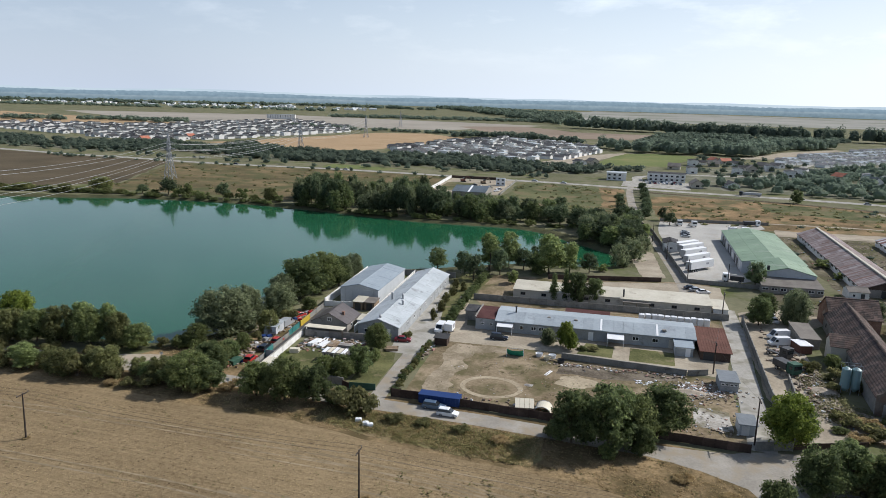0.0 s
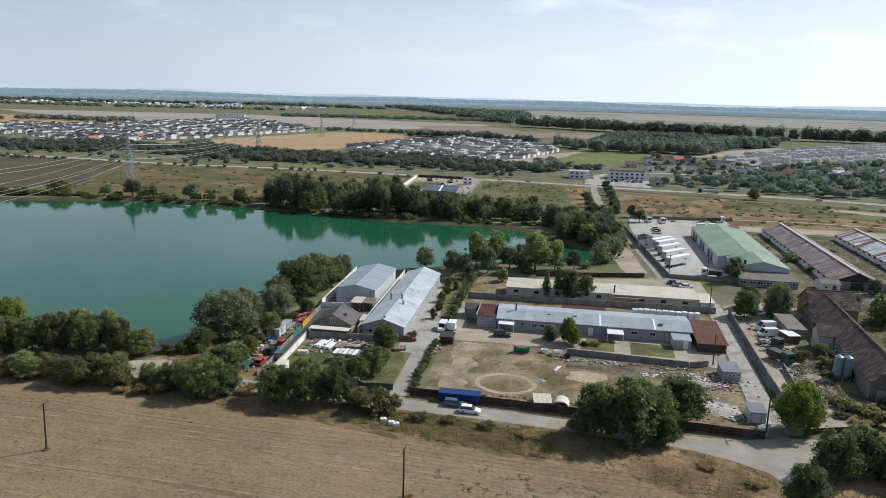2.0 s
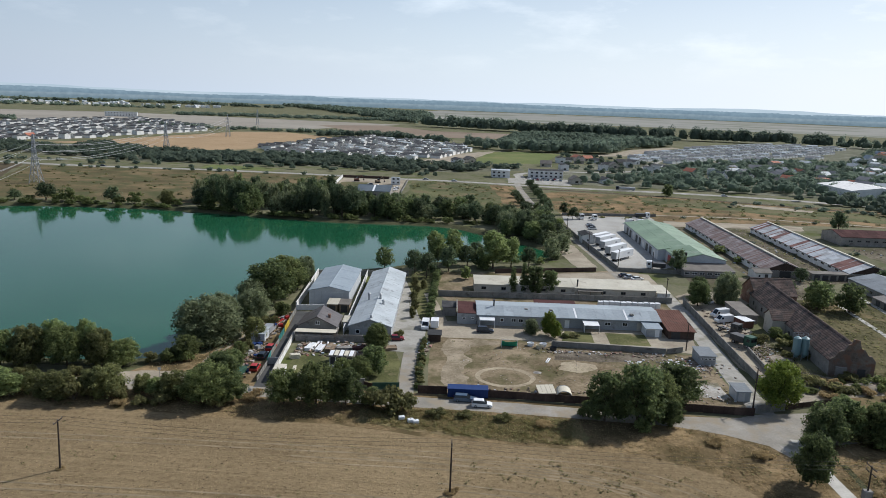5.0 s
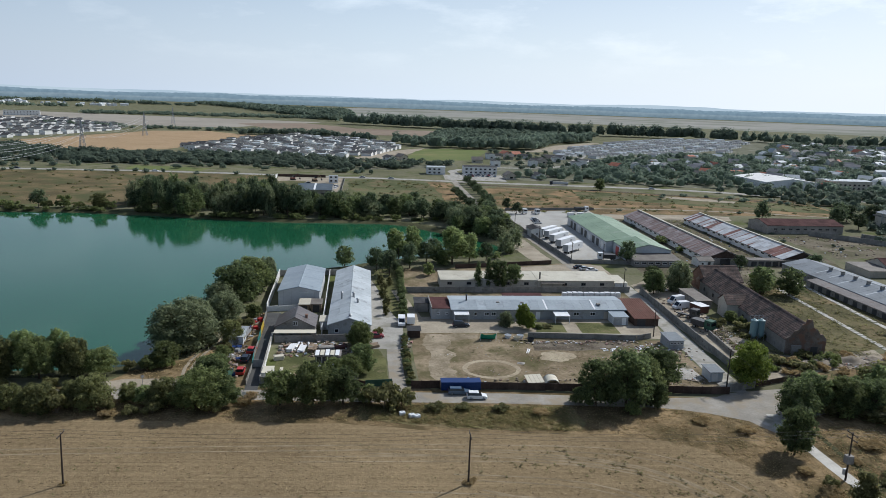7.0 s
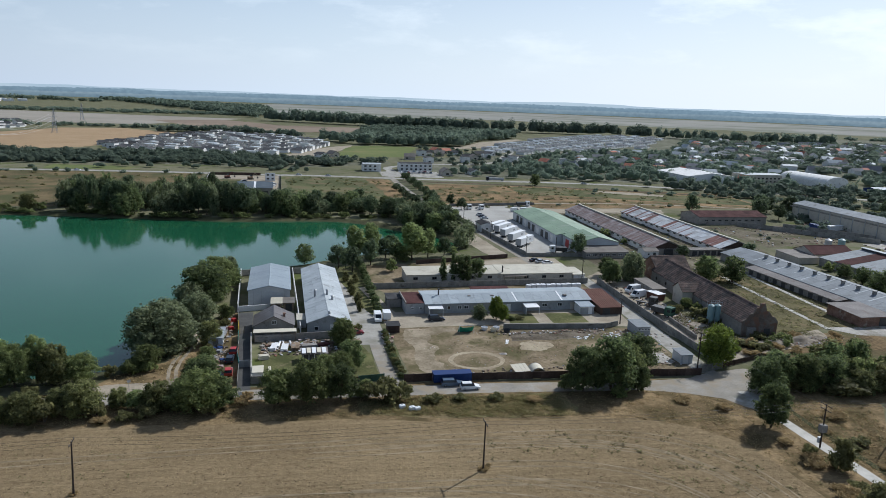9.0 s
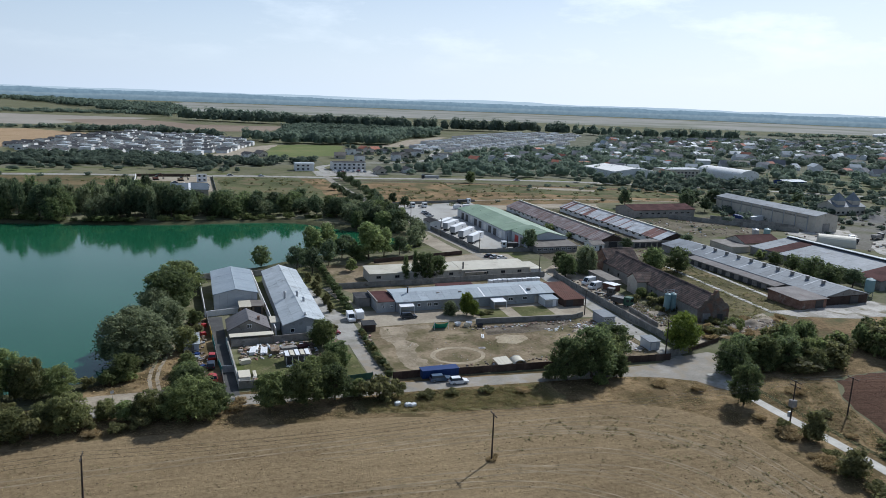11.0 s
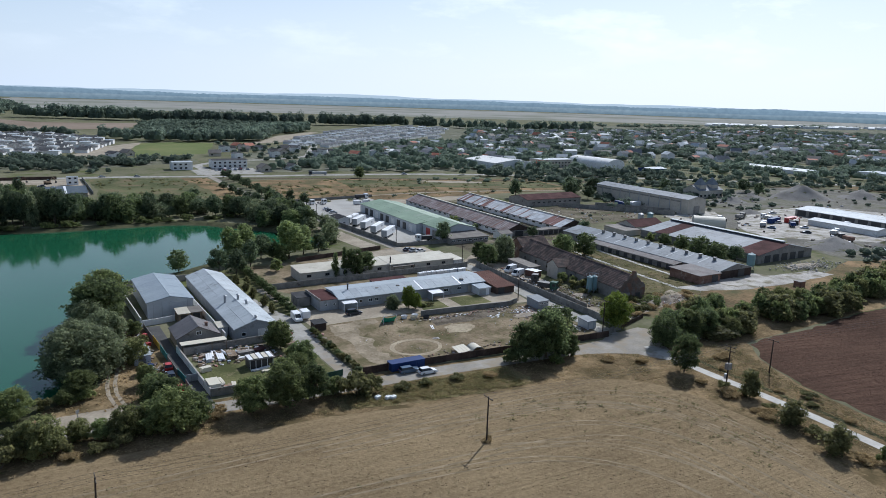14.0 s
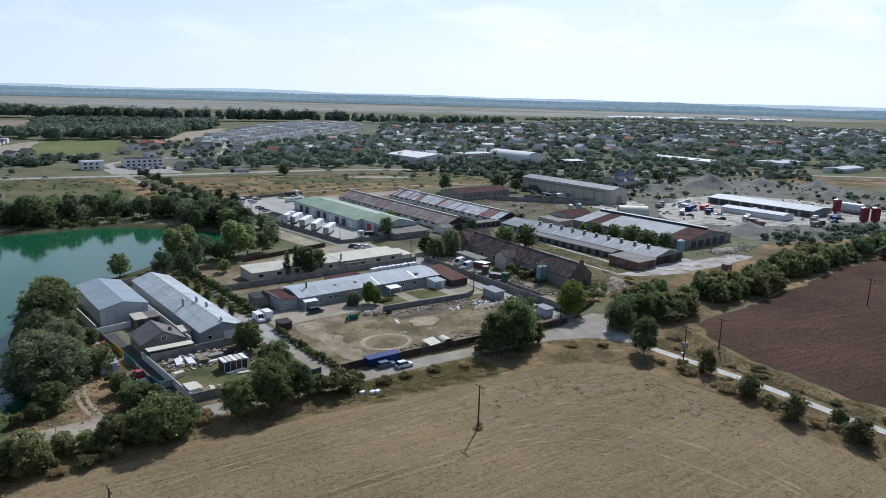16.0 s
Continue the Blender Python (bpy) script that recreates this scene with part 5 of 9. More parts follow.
for x0, x1, yf, zr in ((-29, 3.4, -4.6, 3.6), (3.4, 29.2, -5.3, 3.7)):
    part("wall", boxm(x0, x1, yf, 4.9, 0, 3.1), M["beige_wall"], l2)
    bm = bmesh.new()
    hexa(bm, [(x0 - 0.2, yf - 0.4, 3.05), (x1 + 0.2, yf - 0.4, 3.05), (x1 + 0.2, 5.2, zr), (x0 - 0.2, 5.2, zr), (x0 - 0.2, yf - 0.4, 3.2), (x1 + 0.2, yf - 0.4, 3.2), (x1 + 0.2, 5.2, zr + 0.15), (x0 - 0.2, 5.2, zr + 0.15)])
    part("roof", bm, M["roof_cream"], l2)
for k in range(9):
    if k != 5:
        window(l2, -26 + 6.4 * k, -4.63 if -26 + 6.4 * k < 3.4 else -5.33, 1.9, 1.5, 0.9, "-y", "dark_metal")
part("porch_roof", boxm(4, 12, -7, -5.4, 2.5, 2.62), M["roof_brown"], l2)
for x in (4.2, 8, 11.8):
    part("porch_post", boxm(x - 0.08, x + 0.08, -6.9, -6.74, 0, 2.5), M["timber"], l2)
bm = bmesh.new()
tube(bm, (0, 0, 0), (0, 0, 2.6), 0.25, n=10)
part("chimney_pipe", bm, M["dark_metal"], l2).location = (4.2, -3.8, 3)
monopitch("end_shed", "pale low shed at the back house's end", "shed", 34.2, 38.2, 207.5, 217, 2.4, 2.7, "white_wall", "roof_cream")
wall_run("back_wall", "grey concrete panel wall behind the long house", (-36, 203.6), (38, 204.6), 1.9, 0.15, "fence_concrete", 2.5)
wall_run("court_wall", "grey concrete panel wall before the long house", (-6.2, 160.2), (22, 157.6), 1.4, 0.15, "fence_concrete", 2.2, cap="concrete")
wall_run("court_wall", "grey concrete panel wall before the long house", (22.4, 157.7), (26.8, 159.4), 1.4, 0.15, "fence_concrete", 2.2)
wall_run("lane_wall", "concrete panel wall along the lane", (37.6, 127), (38.4, 150), 2.0, 0.18, "fence_concrete", 2.5)
wall_run("lane_wall", "concrete panel wall along the lane", (38.4, 150.2), (41.5, 204), 2.0, 0.18, "fence_concrete", 2.5)
wall_run("yard_fence", "grey concrete panel fence of the truck yard", (30.6, 246.6), (24, 340), 1.9, 0.15, "fence_concrete", 2.6)
wall_run("yard_fence", "grey concrete panel fence of the truck yard", (24, 340), (17.5, 372), 1.9, 0.15, "fence_concrete", 2.6)
wall_run("yard_fence", "grey concrete panel fence of the truck yard", (30.6, 246.6), (54, 245), 1.5, 0.15, "fence_concrete", 2.6)
wall_run("yard_fence", "dark sheet fence at the meadow", (-16, 236.4), (22, 244.6), 1.6, 0.1, "fence_brown", 2.6)
wall_run("yard_fence", "grey sheet fence along the meadow", (30, 378), (84, 384), 1.6, 0.1, "fence_concrete", 2.6)

# small sheds on the lane
s1 = monopitch("lane_shed", "grey-white flat-roofed shed beside the lane", "shed", 28.2, 32.0, 150.6, 156.2, 2.4, 2.7, "grey_wall", "roof_slate")
for k in range(4):
    window(s1, -1.35 + 0.9 * k, -2.83, 1.7, 0.7, 0.5, "-y")
s2 = monopitch("lane_hut", "pale blue-grey hut beside the gate", "shed", 28.8, 31.8, 130, 134, 2.2, 2.45, "metal_wall", "roof_slate")
door(s2, -0.4, -2.03, 0, 1.2, 1.9, "-y", "white_wall")
monopitch("dark_hut", "small dark wooden hut by the hedge", "shed", -37.8, -34.6, 160.4, 163.4, 1.9, 2.1, "fence_brown", "roof_dark")

# ---- the old farm barn ----
ob = gabled("old_barn", "derelict rendered barn with sagging clay tile roof", "barn", 60.2, 70, 146.6, 206, 4.0, 8.0, "dull_wall", "roof_tile", sheets=(18, 3))
ob.matrix_basis = pose(65.1, 176.2, 0, 0, 0, -5.7)
for k in range(6):
    window(ob, -4.93, -12 + 7.5 * k, 2.0, 1.0, 1.2, "-x", "dark_metal")
bm = bmesh.new()
prism(bm, [(-3.2, 0), (3.2, 0), (3.2, 4.6), (0, 6.6), (-3.2, 4.6)], "x", -8.4, -4)
part("cross_wing", bm, M["beige_wall"], ob, "plastered cross wing with a pointed gable").location = (0, 2, 0)
for s in (-1, 1):
    bm = bmesh.new()
    prism(bm, [(0, 6.75), (s * 3.6, 4.45), (s * 3.6, 4.6), (0, 6.9)], "x", -8.7, -2)
    part("wing_roof", bm, M["roof_tile"], ob).location = (0, 2, 0)
bm = bmesh.new()
prism(bm, [(-5.0, 0), (5.0, 0), (5.1, 4.3), (4.0, 5.6), (3.4, 5.5), (2.4, 6.9), (1.5, 7.3), (0.9, 9.3), (-0.4, 9.4), (-0.6, 8.3), (-1.5, 8.0), (-2.2, 6.6), (-3.2, 6.3), (-4.1, 4.9), (-5.1, 4.4)], "y", -0.25, 0.2)
part("broken_gable", bm, M["gable_wall"], ob, "crumbling rendered gable with a jagged top").location = (0, -29.95, 0)
part("buttress", boxm(-1.2, 1.2, -0.5, 0.2, 0, 2.6), M["dull_wall"], ob).location = (-2.5, -30.2, 0)
door(ob, 2.2, -30.22, 0, 1.6, 2.2, "-y", "dark_metal")
gabled("barn_wing", "tile-roofed cross barn behind the ruin", "barn", 64, 77, 204, 215, 4.0, 8.2, "brick_wall", "roof_tile", along="x", sheets=(6, 4))
monopitch("lean_to", "low lean-to with patched grey roof", "shed", 52.6, 57.2, 186, 199, 2.6, 2.9, "dull_wall", "roof_brown")
sl = thing("silo", "pale blue grain silo beside the ruin", "silo", 55.6, 157.6)
for x in (-1.0, 1.0):
    bm = bmesh.new()
    tube(bm, (x, 0, 1.4), (x, 0, 5.6), 0.95, n=18)
    tube(bm, (x, 0, 0.5), (x, 0, 1.4), 0.25, 0.95, n=18)
    tube(bm, (x, 0, 5.6), (x, 0, 6.0), 0.95, 0.3, n=18)
    part("tank", bm, M["silo_blue"], sl, smooth=False)
for x, y in ((-1.8, -0.6), (-1.8, 0.6), (0, -0.9), (0, 0.9), (1.8, -0.6), (1.8, 0.6)):
    part("leg", boxm(x - 0.06, x + 0.06, y - 0.06, y + 0.06, 0, 2.2), M["steel"], sl)
bm = bmesh.new()
for s in (-1, 1):
    tube(bm, (-1.9, s * 0.8, 6.7), (1.9, s * 0.8, 6.7), 0.04, n=5)
    for x in (-1.9, -0.6, 0.6, 1.9):
        tube(bm, (x, s * 0.8, 5.5), (x, s * 0.8, 6.7), 0.04, n=5)
part("guard_rail", bm, M["steel"], sl)
wall_run("ruin_wall", "low broken wall beside the yard", (44.6, 162), (43, 146), 1.2, 0.3, "fence_concrete", 2.5)

# ---- the truck depot ----
gb = gabled("depot_hall", "long hall with faded green sheet roof", "hall", 55.6, 77.6, 268.6, 334, 4.3, 6.2, "metal_wall", "roof_green", sheets=(12, 2))
gb.matrix_basis = pose(64.0, 301.3, 0, 0, 0, -1.8)
for k in range(9):
    door(gb, -11.03, -27 + 6.4 * k, 0, 3.4, 3.2, "-x", "dark_metal" if k % 3 else "white_wall", "loading_door")
g2 = gabled("front_hall", "taller front hall with green roof and grey gable", "hall", 57.6, 75.8, 251.4, 268.3, 4.6, 6.8, "metal_wall", "roof_green", sheets=(4, 3))
g2.matrix_basis = pose(63.7, 259.4, 0, 0, 0, -1.8)
door(g2, -9.13, 3, 0, 3.6, 3.4, "-x", "bright_red", "loading_door")
door(g2, -9.13, -3, 0, 3.6, 3.4, "-x", "dull_wall", "loading_door")
bm = bmesh.new()
tube(bm, (0, 0, 0), (0, 0, 2.2), 0.5, n=10)
part("chimney", bm, M["roof_dark"], g2).location = (-6, -7.5, 4.8)
ln = monopitch("depot_office", "low grey lean-to office with window band", "annex", 53.8, 72.6, 241.4, 250.6, 2.5, 3.4, "dull_wall", "roof_brown")
for k in range(7):
    window(ln, -8.4 + 2.8 * k, -4.83, 1.5, 1.9, 0.9, "-y")
ht = gabled("gate_hut", "small white hut with dark roof at the yard", "hut", 26.4, 32.4, 298.5, 308, 3.6, 4.4, "white_wall", "roof_dark")
window(ht, 0, -4.78, 1.6, 1.2, 0.9, "-y")

# ---- the rusty cattle sheds ----
for nm, x0, x1, y0, y1, sheet, lab in (("cattle_shed", 86.5, 102, 246, 349, "roof_rusty", "long cattle shed with rusty purple-brown sheet roof"), ("cattle_shed", 117.6, 134, 244.5, 343, "roof_patched", "long cattle shed with white and rust patched roof")):
    cs = gabled(nm, lab, "shed", x0, x1, y0, y1, 2.7, 5.8, "white_wall", "roof_dark", over=0.4, sheets=(26, 3), sheet_mat=sheet, group="cattle sheds")
    cs.matrix_basis = pose((x0 + x1) / 2 + 1.0, (y0 + y1) / 2, 0, 0, 0, -2.4)
    hl = (y1 - y0) / 2
    hw = (x1 - x0) / 2
    for k in range(17):
        window(cs, -hw - 0.03, -hl + 4 + 5.8 * k, 1.9, 2.4, 0.7, "-x", "dull_wall")
    part("lintel_band", boxm(-hw - 0.04, -hw, -hl, hl, 2.35, 2.62), M["dark_metal"], cs)
    part("gable_cladding", boxm(-hw + 0.2, hw - 0.2, -hl - 0.08, -hl, 0, 2.65), M["dull_wall"], cs, "dark weathered gable boarding")
    door(cs, 0, -hl - 0.12, 0, 4, 2.4, "-y", "dark_metal", "barn_door")
    bm = bmesh.new()
    prism(bm, [(-hw + 0.3, 2.7), (hw - 0.3, 2.7), (0, 5.6)], "y", -0.08, 0)
    part("gable_top", bm, M["fence_brown"], cs).location = (0, -hl, 0)
    part("ridge_vent", boxm(-0.5, 0.5, -hl, hl, 5.8, 6.2), M["roof_cream"], cs, "pale ridge ventilator")
bd = thing("byre_link", "dark low byre front joining the sheds", "shed", 110, 246)
part("wall", boxm(-7.8, 7.2, -2.2, 2.2, 0, 2.4), M["dull_wall"], bd)
part("roof", boxm(-8, 7.4, -2.5, 2.5, 2.4, 2.55), M["roof_brown"], bd)
for k in range(5):
    door(bd, -6 + 3 * k, -2.23, 0, 2.0, 1.9, "-y", "dark_metal")
wh = gabled("milk_house", "small whitewashed milk house", "hut", 80, 86, 241.6, 247.8, 2.6, 3.6, "white_wall", "roof_brown", along="x")
window(wh, -1.4, -3.13, 1.4, 0.9, 0.9, "-y")
door(wh, 1.2, -3.13, 0, 1.0, 2.0, "-y", "dark_metal")

rh = gabled("red_roofed_hall", "low brick hall with dull red roof", "hall", 152, 193, 316, 334, 4.2, 6.2, "dull_wall", "roof_red", along="x", sheets=(16, 2))
for k in range(9):
    window(rh, -16 + 4 * k, -9.03, 2.4, 2.0, 0.8, "-y", "dull_wall")
gh = gabled("grey_hall", "large pale grey warehouse", "warehouse", 226.5, 241, 261, 339, 8.4, 10.0, "beige_wall", "roof_slate", sheets=(14, 2))
gh.matrix_basis = pose(233.5, 300, 0, 0, 0, -2.4)
for k in range(9):
    part("pilaster", boxm(-7.5, -7.25, -34 + 8.4 * k, -33.6 + 8.4 * k, 0, 8.2), M["steel"], gh)
    part("wall_band", boxm(-7.35, -7.25, -33.4 + 8.4 * k, -26 + 8.4 * k, 6.4, 7.2), M["dull_wall"], gh)
door(gh, 0, -39.03, 0, 4.5, 4.5, "-y", "dull_wall", "barn_door")

# ---- the eastern sheds ----
bs = gabled("vented_shed", "long shed with pale roof and roof vents", "shed", 111, 129, 151.5, 236, 3.0, 5.0, "dull_wall", "roof_slate", sheets=(20, 2))
for k in range(10):
    v = part("roof_vent", boxm(-0.45, 0.45, -0.45, 0.45, 0, 1.2), M["dull_wall"], bs)
    v.location = (-1.6, -34 + 6.5 * k, 4.6)
    part("vent_hood", boxm(-0.7, 0.7, -0.6, 0.6, 1.2, 1.35), M["dark_metal"], v)
    if k < 9:
        bm = bmesh.new()
        hexa(bm, [(-8.9, -31 + 7 * k, 3.12), (-8.9, -30.55 + 7 * k, 3.12), (-0.4, -30.55 + 7 * k, 5.07), (-0.4, -31 + 7 * k, 5.07), (-8.9, -31 + 7 * k, 3.17), (-8.9, -30.55 + 7 * k, 3.17), (-0.4, -30.55 + 7 * k, 5.12), (-0.4, -31 + 7 * k, 5.12)])
        part("skylight_strip", bm, M["roof_white"], bs)
for k in range(12):
    window(bs, -9.03, -22 + 5 * k, 1.7, 1.6, 1.1, "-x", "dull_wall")
part("gable_cladding", boxm(-8.6, 8.8, -42.34, -42.26, 0, 2.9), M["fence_brown"], bs)
door(bs, 3, -42.4, 0, 3.4, 2.6, "-y", "dark_metal", "barn_door")
lo = thing("lean_to_roof", "low lean-to strip with pale roof along the shed", "shed", 109, 191)
bm = bmesh.new()
hexa(bm, [(-2.6, -23, 2.2), (1.9, -23, 2.85), (1.9, 23, 2.85), (-2.6, 23, 2.2), (-2.6, -23, 2.3), (1.9, -23, 2.95), (1.9, 23, 2.95), (-2.6, 23, 2.3)])
part("roof", bm, M["roof_dusty"], lo)
part("wall", boxm(-2.2, -2.0, -23, 23, 0, 2.2), M["dull_wall"], lo)
for k in range(10):
    door(lo, -2.23, -20 + 4.4 * k, 0, 1.8, 1.7, "-x", "dark_metal")
ax = monopitch("shed_annex", "brown brick annex with flat grey roof", "annex", 98.6, 109.6, 150, 163, 3.0, 3.4, "brick_wall", "roof_dusty", over=0.5)
door(ax, 2.6, -6.53, 0, 3.0, 2.5, "-y", "dark_metal", "barn_door")
r2 = gabled("red_end_shed", "broad shed with grey and dull red roof", "shed", 148, 184, 162, 224, 3.2, 6.2, "dull_wall", "roof_slate", ridge_at=2.0, sheets=(16, 3))
for nm, lab, ya, yb in (("red_roof_end", "dull red sheets at the shed's end", -31.3, -20), ("red_roof_strip", "dull red sheets across the roof", 16, 23)):
    bm = bmesh.new()
    hexa(bm, [(-18.2, ya, 3.33), (1.9, ya, 6.35), (1.9, yb, 6.35), (-18.2, yb, 3.33), (-18.2, ya, 3.43), (1.9, ya, 6.45), (1.9, yb, 6.45), (-18.2, yb, 3.43)])
    part(nm, bm, M["roof_red"], r2, lab)
part("ridge_monitor", boxm(1.6, 3.2, -28, 31, 6.2, 7.0), M["dark_metal"], r2)
part("monitor_roof", boxm(1.2, 3.6, -28.3, 31.2, 7.0, 7.15), M["roof_white"], r2, "pale monitor roof along the ridge")
for k in range(5):
    door(r2, -12 + 5.6 * k, -31.03, 0, 3.6, 2.9, "-y", "dark_metal", "barn_door")
gabled("red_annex", "low annex with dull red roof", "annex", 150, 170, 229.5, 242, 3.2, 5.6, "beige_wall", "roof_red", along="x")
monopitch("side_store", "low store with grey sheet roof", "shed", 140, 150, 226, 240, 2.6, 3.0, "beige_wall", "roof_brown")
ar = thing("hoop_barn", "cream-white fabric hoop barn", "barn", 207, 232.6, 0, -44)
bm = bmesh.new()
prism(bm, [(5.4 * math.cos(a), 4.6 * math.sin(a)) for a in np.linspace(0, math.pi, 17)], "x", -7.8, 7.8)
part("cover", bm, M["cream"], ar)
for x in (-7.85, 7.85):
    part("end_wall", boxm(x - 0.05, x + 0.05, -3, 3, 0, 3.6), M["steel"], ar)
for nm, x, y, r, h, mt in (("silo", 137, 157.5, 1.5, 6.4, "silo_blue"), ("silo", 180, 248, 1.5, 6.0, "silo_blue"), ("silo", 173, 248, 1.5, 6.0, "steel")):
    s_ = thing(nm, "tall steel feed silo", "silo", x, y)
    bm = bmesh.new()
    tube(bm, (0, 0, 1.8), (0, 0, h - 0.6), r, n=20)
    tube(bm, (0, 0, h - 0.6), (0, 0, h), r, 0.3, n=20)
    tube(bm, (0, 0, 0.6), (0, 0, 1.8), 0.3, r, n=20)
    part("tank", bm, M[mt], s_)
    for a in range(4):
        part("leg", boxm(r * 0.8 * math.cos(a * 1.571 + 0.78) - 0.08, r * 0.8 * math.cos(a * 1.571 + 0.78) + 0.08, r * 0.8 * math.sin(a * 1.571 + 0.78) - 0.08, r * 0.8 * math.sin(a * 1.571 + 0.78) + 0.08, 0, 2.4), M["steel"], s_)
bh = thing("brick_hut", "small ruined brick hut", "hut", 130, 133)
part("wall", boxm(-1.4, 1.4, -1.3, 1.3, 0, 1.9), M["brick_wall"], bh)
part("roof_slab", boxm(-1.55, 1.55, -1.45, 1.45, 1.9, 2.05), M["dull_wall"], bh)
wall_run("farm_wall", "long grey concrete wall across the farm", (215, 262), (172, 312), 2.4, 0.2, "fence_concrete", 3)
wall_run("farm_wall", "long grey concrete wall across the farm", (222, 272), (196, 306), 2.2, 0.2, "fence_concrete", 3)

# ---- gravel works ----
mw_ = gabled("open_shed", "long open shed with pale sheet roof", "shed", 288, 312, 172, 236, 3.6, 4.8, "dull_wall", "roof_white", sheets=(14, 2))
# dark panels on the solid wall stand for shade inside the open bays
for k in range(9):
    door(mw_, -12.03, -28 + 7 * k, 0, 5, 3.2, "-x", "dark_metal", "dark_bay_panel")
gabled("white_store", "long low white store", "shed", 262, 274, 176, 212, 2.8, 3.6, "white_wall", "roof_white", sheets=(9, 1))
for nm, x, y in (("red_silo", 308, 168), ("red_silo", 288, 146), ("red_silo", 293, 142.4)):
    s_ = thing(nm, "dark red cement silo", "silo", x, y, group="red cement silos")
    bm = bmesh.new()
    tube(bm, (0, 0, 3), (0, 0, 9.5), 2.2, n=18)
    tube(bm, (0, 0, 9.5), (0, 0, 10), 2.2, 0.8, n=18)
    tube(bm, (0, 0, 1.2), (0, 0, 3), 0.4, 2.2, n=18)
    part("tank", bm, M["car_red"], s_)
    for a in range(4):
        part("leg", boxm(1.7 * math.cos(a * 1.571 + 0.78) - 0.1, 1.7 * math.cos(a * 1.571 + 0.78) + 0.1, 1.7 * math.sin(a * 1.571 + 0.78) - 0.1, 1.7 * math.sin(a * 1.571 + 0.78) + 0.1, 0, 3.4), M["dark_metal"], s_)
tw_ = thing("cement_tank", "pale grey round cement tank", "tank", 330, 170)
bm = bmesh.new()
tube(bm, (0, -8, 3), (0, 8, 3), 3, n=20)
part("tank", bm, M["metal_wall"], tw_)
for y in (-5, 5):
    part("saddle", boxm(-2, 2, y - 0.3, y + 0.3, 0, 1.2), M["dull_wall"], tw_)


def heap(x, y, rx, ry, h, seed, material="heap", name="spoil_mound", label="heap of grey gravel"):
    vs, fs = [(0, 0, h)], []
    n, rings = 28, 7
    for i in range(1, rings + 1):
        for k in range(n):
            a = 2 * math.pi * k / n
            u = i / rings
            w = 1 + 0.25 * noise.noise((math.cos(a) * 1.5 + seed, math.sin(a) * 1.5, seed))
            z = h * (1 - u) ** 1.15 * (1 + 0.25 * noise.noise((u * 3 + seed, a, 2)))
            vs.append((rx * u * w * math.cos(a), ry * u * w * math.sin(a), max(z, -0.02) if i < rings else -0.05))
    for k in range(n):
        fs.append((0, 1 + k, 1 + (k + 1) % n))
    for i in range(rings - 1):
        for k in range(n):
            fs.append((1 + i * n + k, 1 + (i + 1) * n + k, 1 + (i + 1) * n + (k + 1) % n, 1 + i * n + (k + 1) % n))
    o = obj(name, vs, fs, M[material], smooth=True)
    o.location = (x, y, 0)
    return tagged(o, label, "heap", group="heaps")


for k, (x, y, rx, ry, h) in enumerate(((215, 170, 16, 11, 5), (371, 286, 26, 18, 10), (398, 300, 18, 14, 6), (420, 270, 20, 14, 6), (300, 290, 14, 9, 4), (330, 296, 12, 9, 4), (450, 240, 22, 14, 6), (268, 252, 8, 6, 2.5), (400, 210, 18, 12, 5), (240, 160, 10, 7, 3))):
    heap(x, y, rx, ry, h, 3.7 * k)
for k, (x, y, rx, ry, h) in enumerate(((62, 139.5, 6, 3.4, 1.6), (71, 141, 6, 3, 1.8), (78, 142.5, 4, 2.5, 1.0), (47, 166, 3, 2, 0.8), (50, 157, 4, 3, 0.9), (22, 148, 5, 2, 0.6), (163, 152, 10, 4, 1.2))):
    heap(x, y, rx, ry, h, 9.1 + 2.3 * k, "rubble", "earth_mound", "heap of pale rubble and earth")

# factory halls and larger houses along the main road
for nm, lab, x0, x1, y0, y1, e, r, wm, rm, al in (
        ("white_hall", "white-roofed hall beyond the main road", 262, 306, 505, 555, 6.2, 8.8, "white_wall", "white_wall", "y"),
        ("office_block", "red and white office block", 320, 357, 512, 530, 7.4, 8.0, "beige_wall", "roof_white", "x"),
        ("blue_hall", "small bright blue hall", 382, 404, 436, 450, 5, 6, "blue", "roof_blue", "x"),
        ("terrace", "long white low terrace", 540, 562, 384, 460, 3.6, 5, "white_wall", "roof_white", "y"),
        ("factory", "white and pale blue factory building", 578, 626, 332, 360, 5.5, 6.2, "white_wall", "roof_blue", "x"),
        ("factory", "pale low factory hall", 592, 640, 280, 298, 4, 5, "white_wall", "roof_white", "x"),
        ("white_office", "white two-storey office building", 33, 61, 575, 588, 6.4, 7.0, "white_wall", "roof_dark", "x"),
        ("white_hall", "plain white box hall", 1, 16, 567, 579, 6, 6.5, "white_wall", "roof_white", "x"),
        ("tall_house", "grey house with steep pyramid towers", 292, 316, 308, 322, 5, 8, "beige_wall", "roof_slate", "x")):
    f = gabled(nm, lab, "building", x0, x1, y0, y1, e, r, wm, rm, along=al)
    if al == "x":
        for lev in range(int(e // 2.8)):
            for k in range(int((x1 - x0) / 4)):
                window(f, -(x1 - x0) / 2 + 2 + 4 * k, -(y1 - y0) / 2 - 0.03, 1.6 + 2.8 * lev, 1.8, 1.3, "-y", "dark_metal")
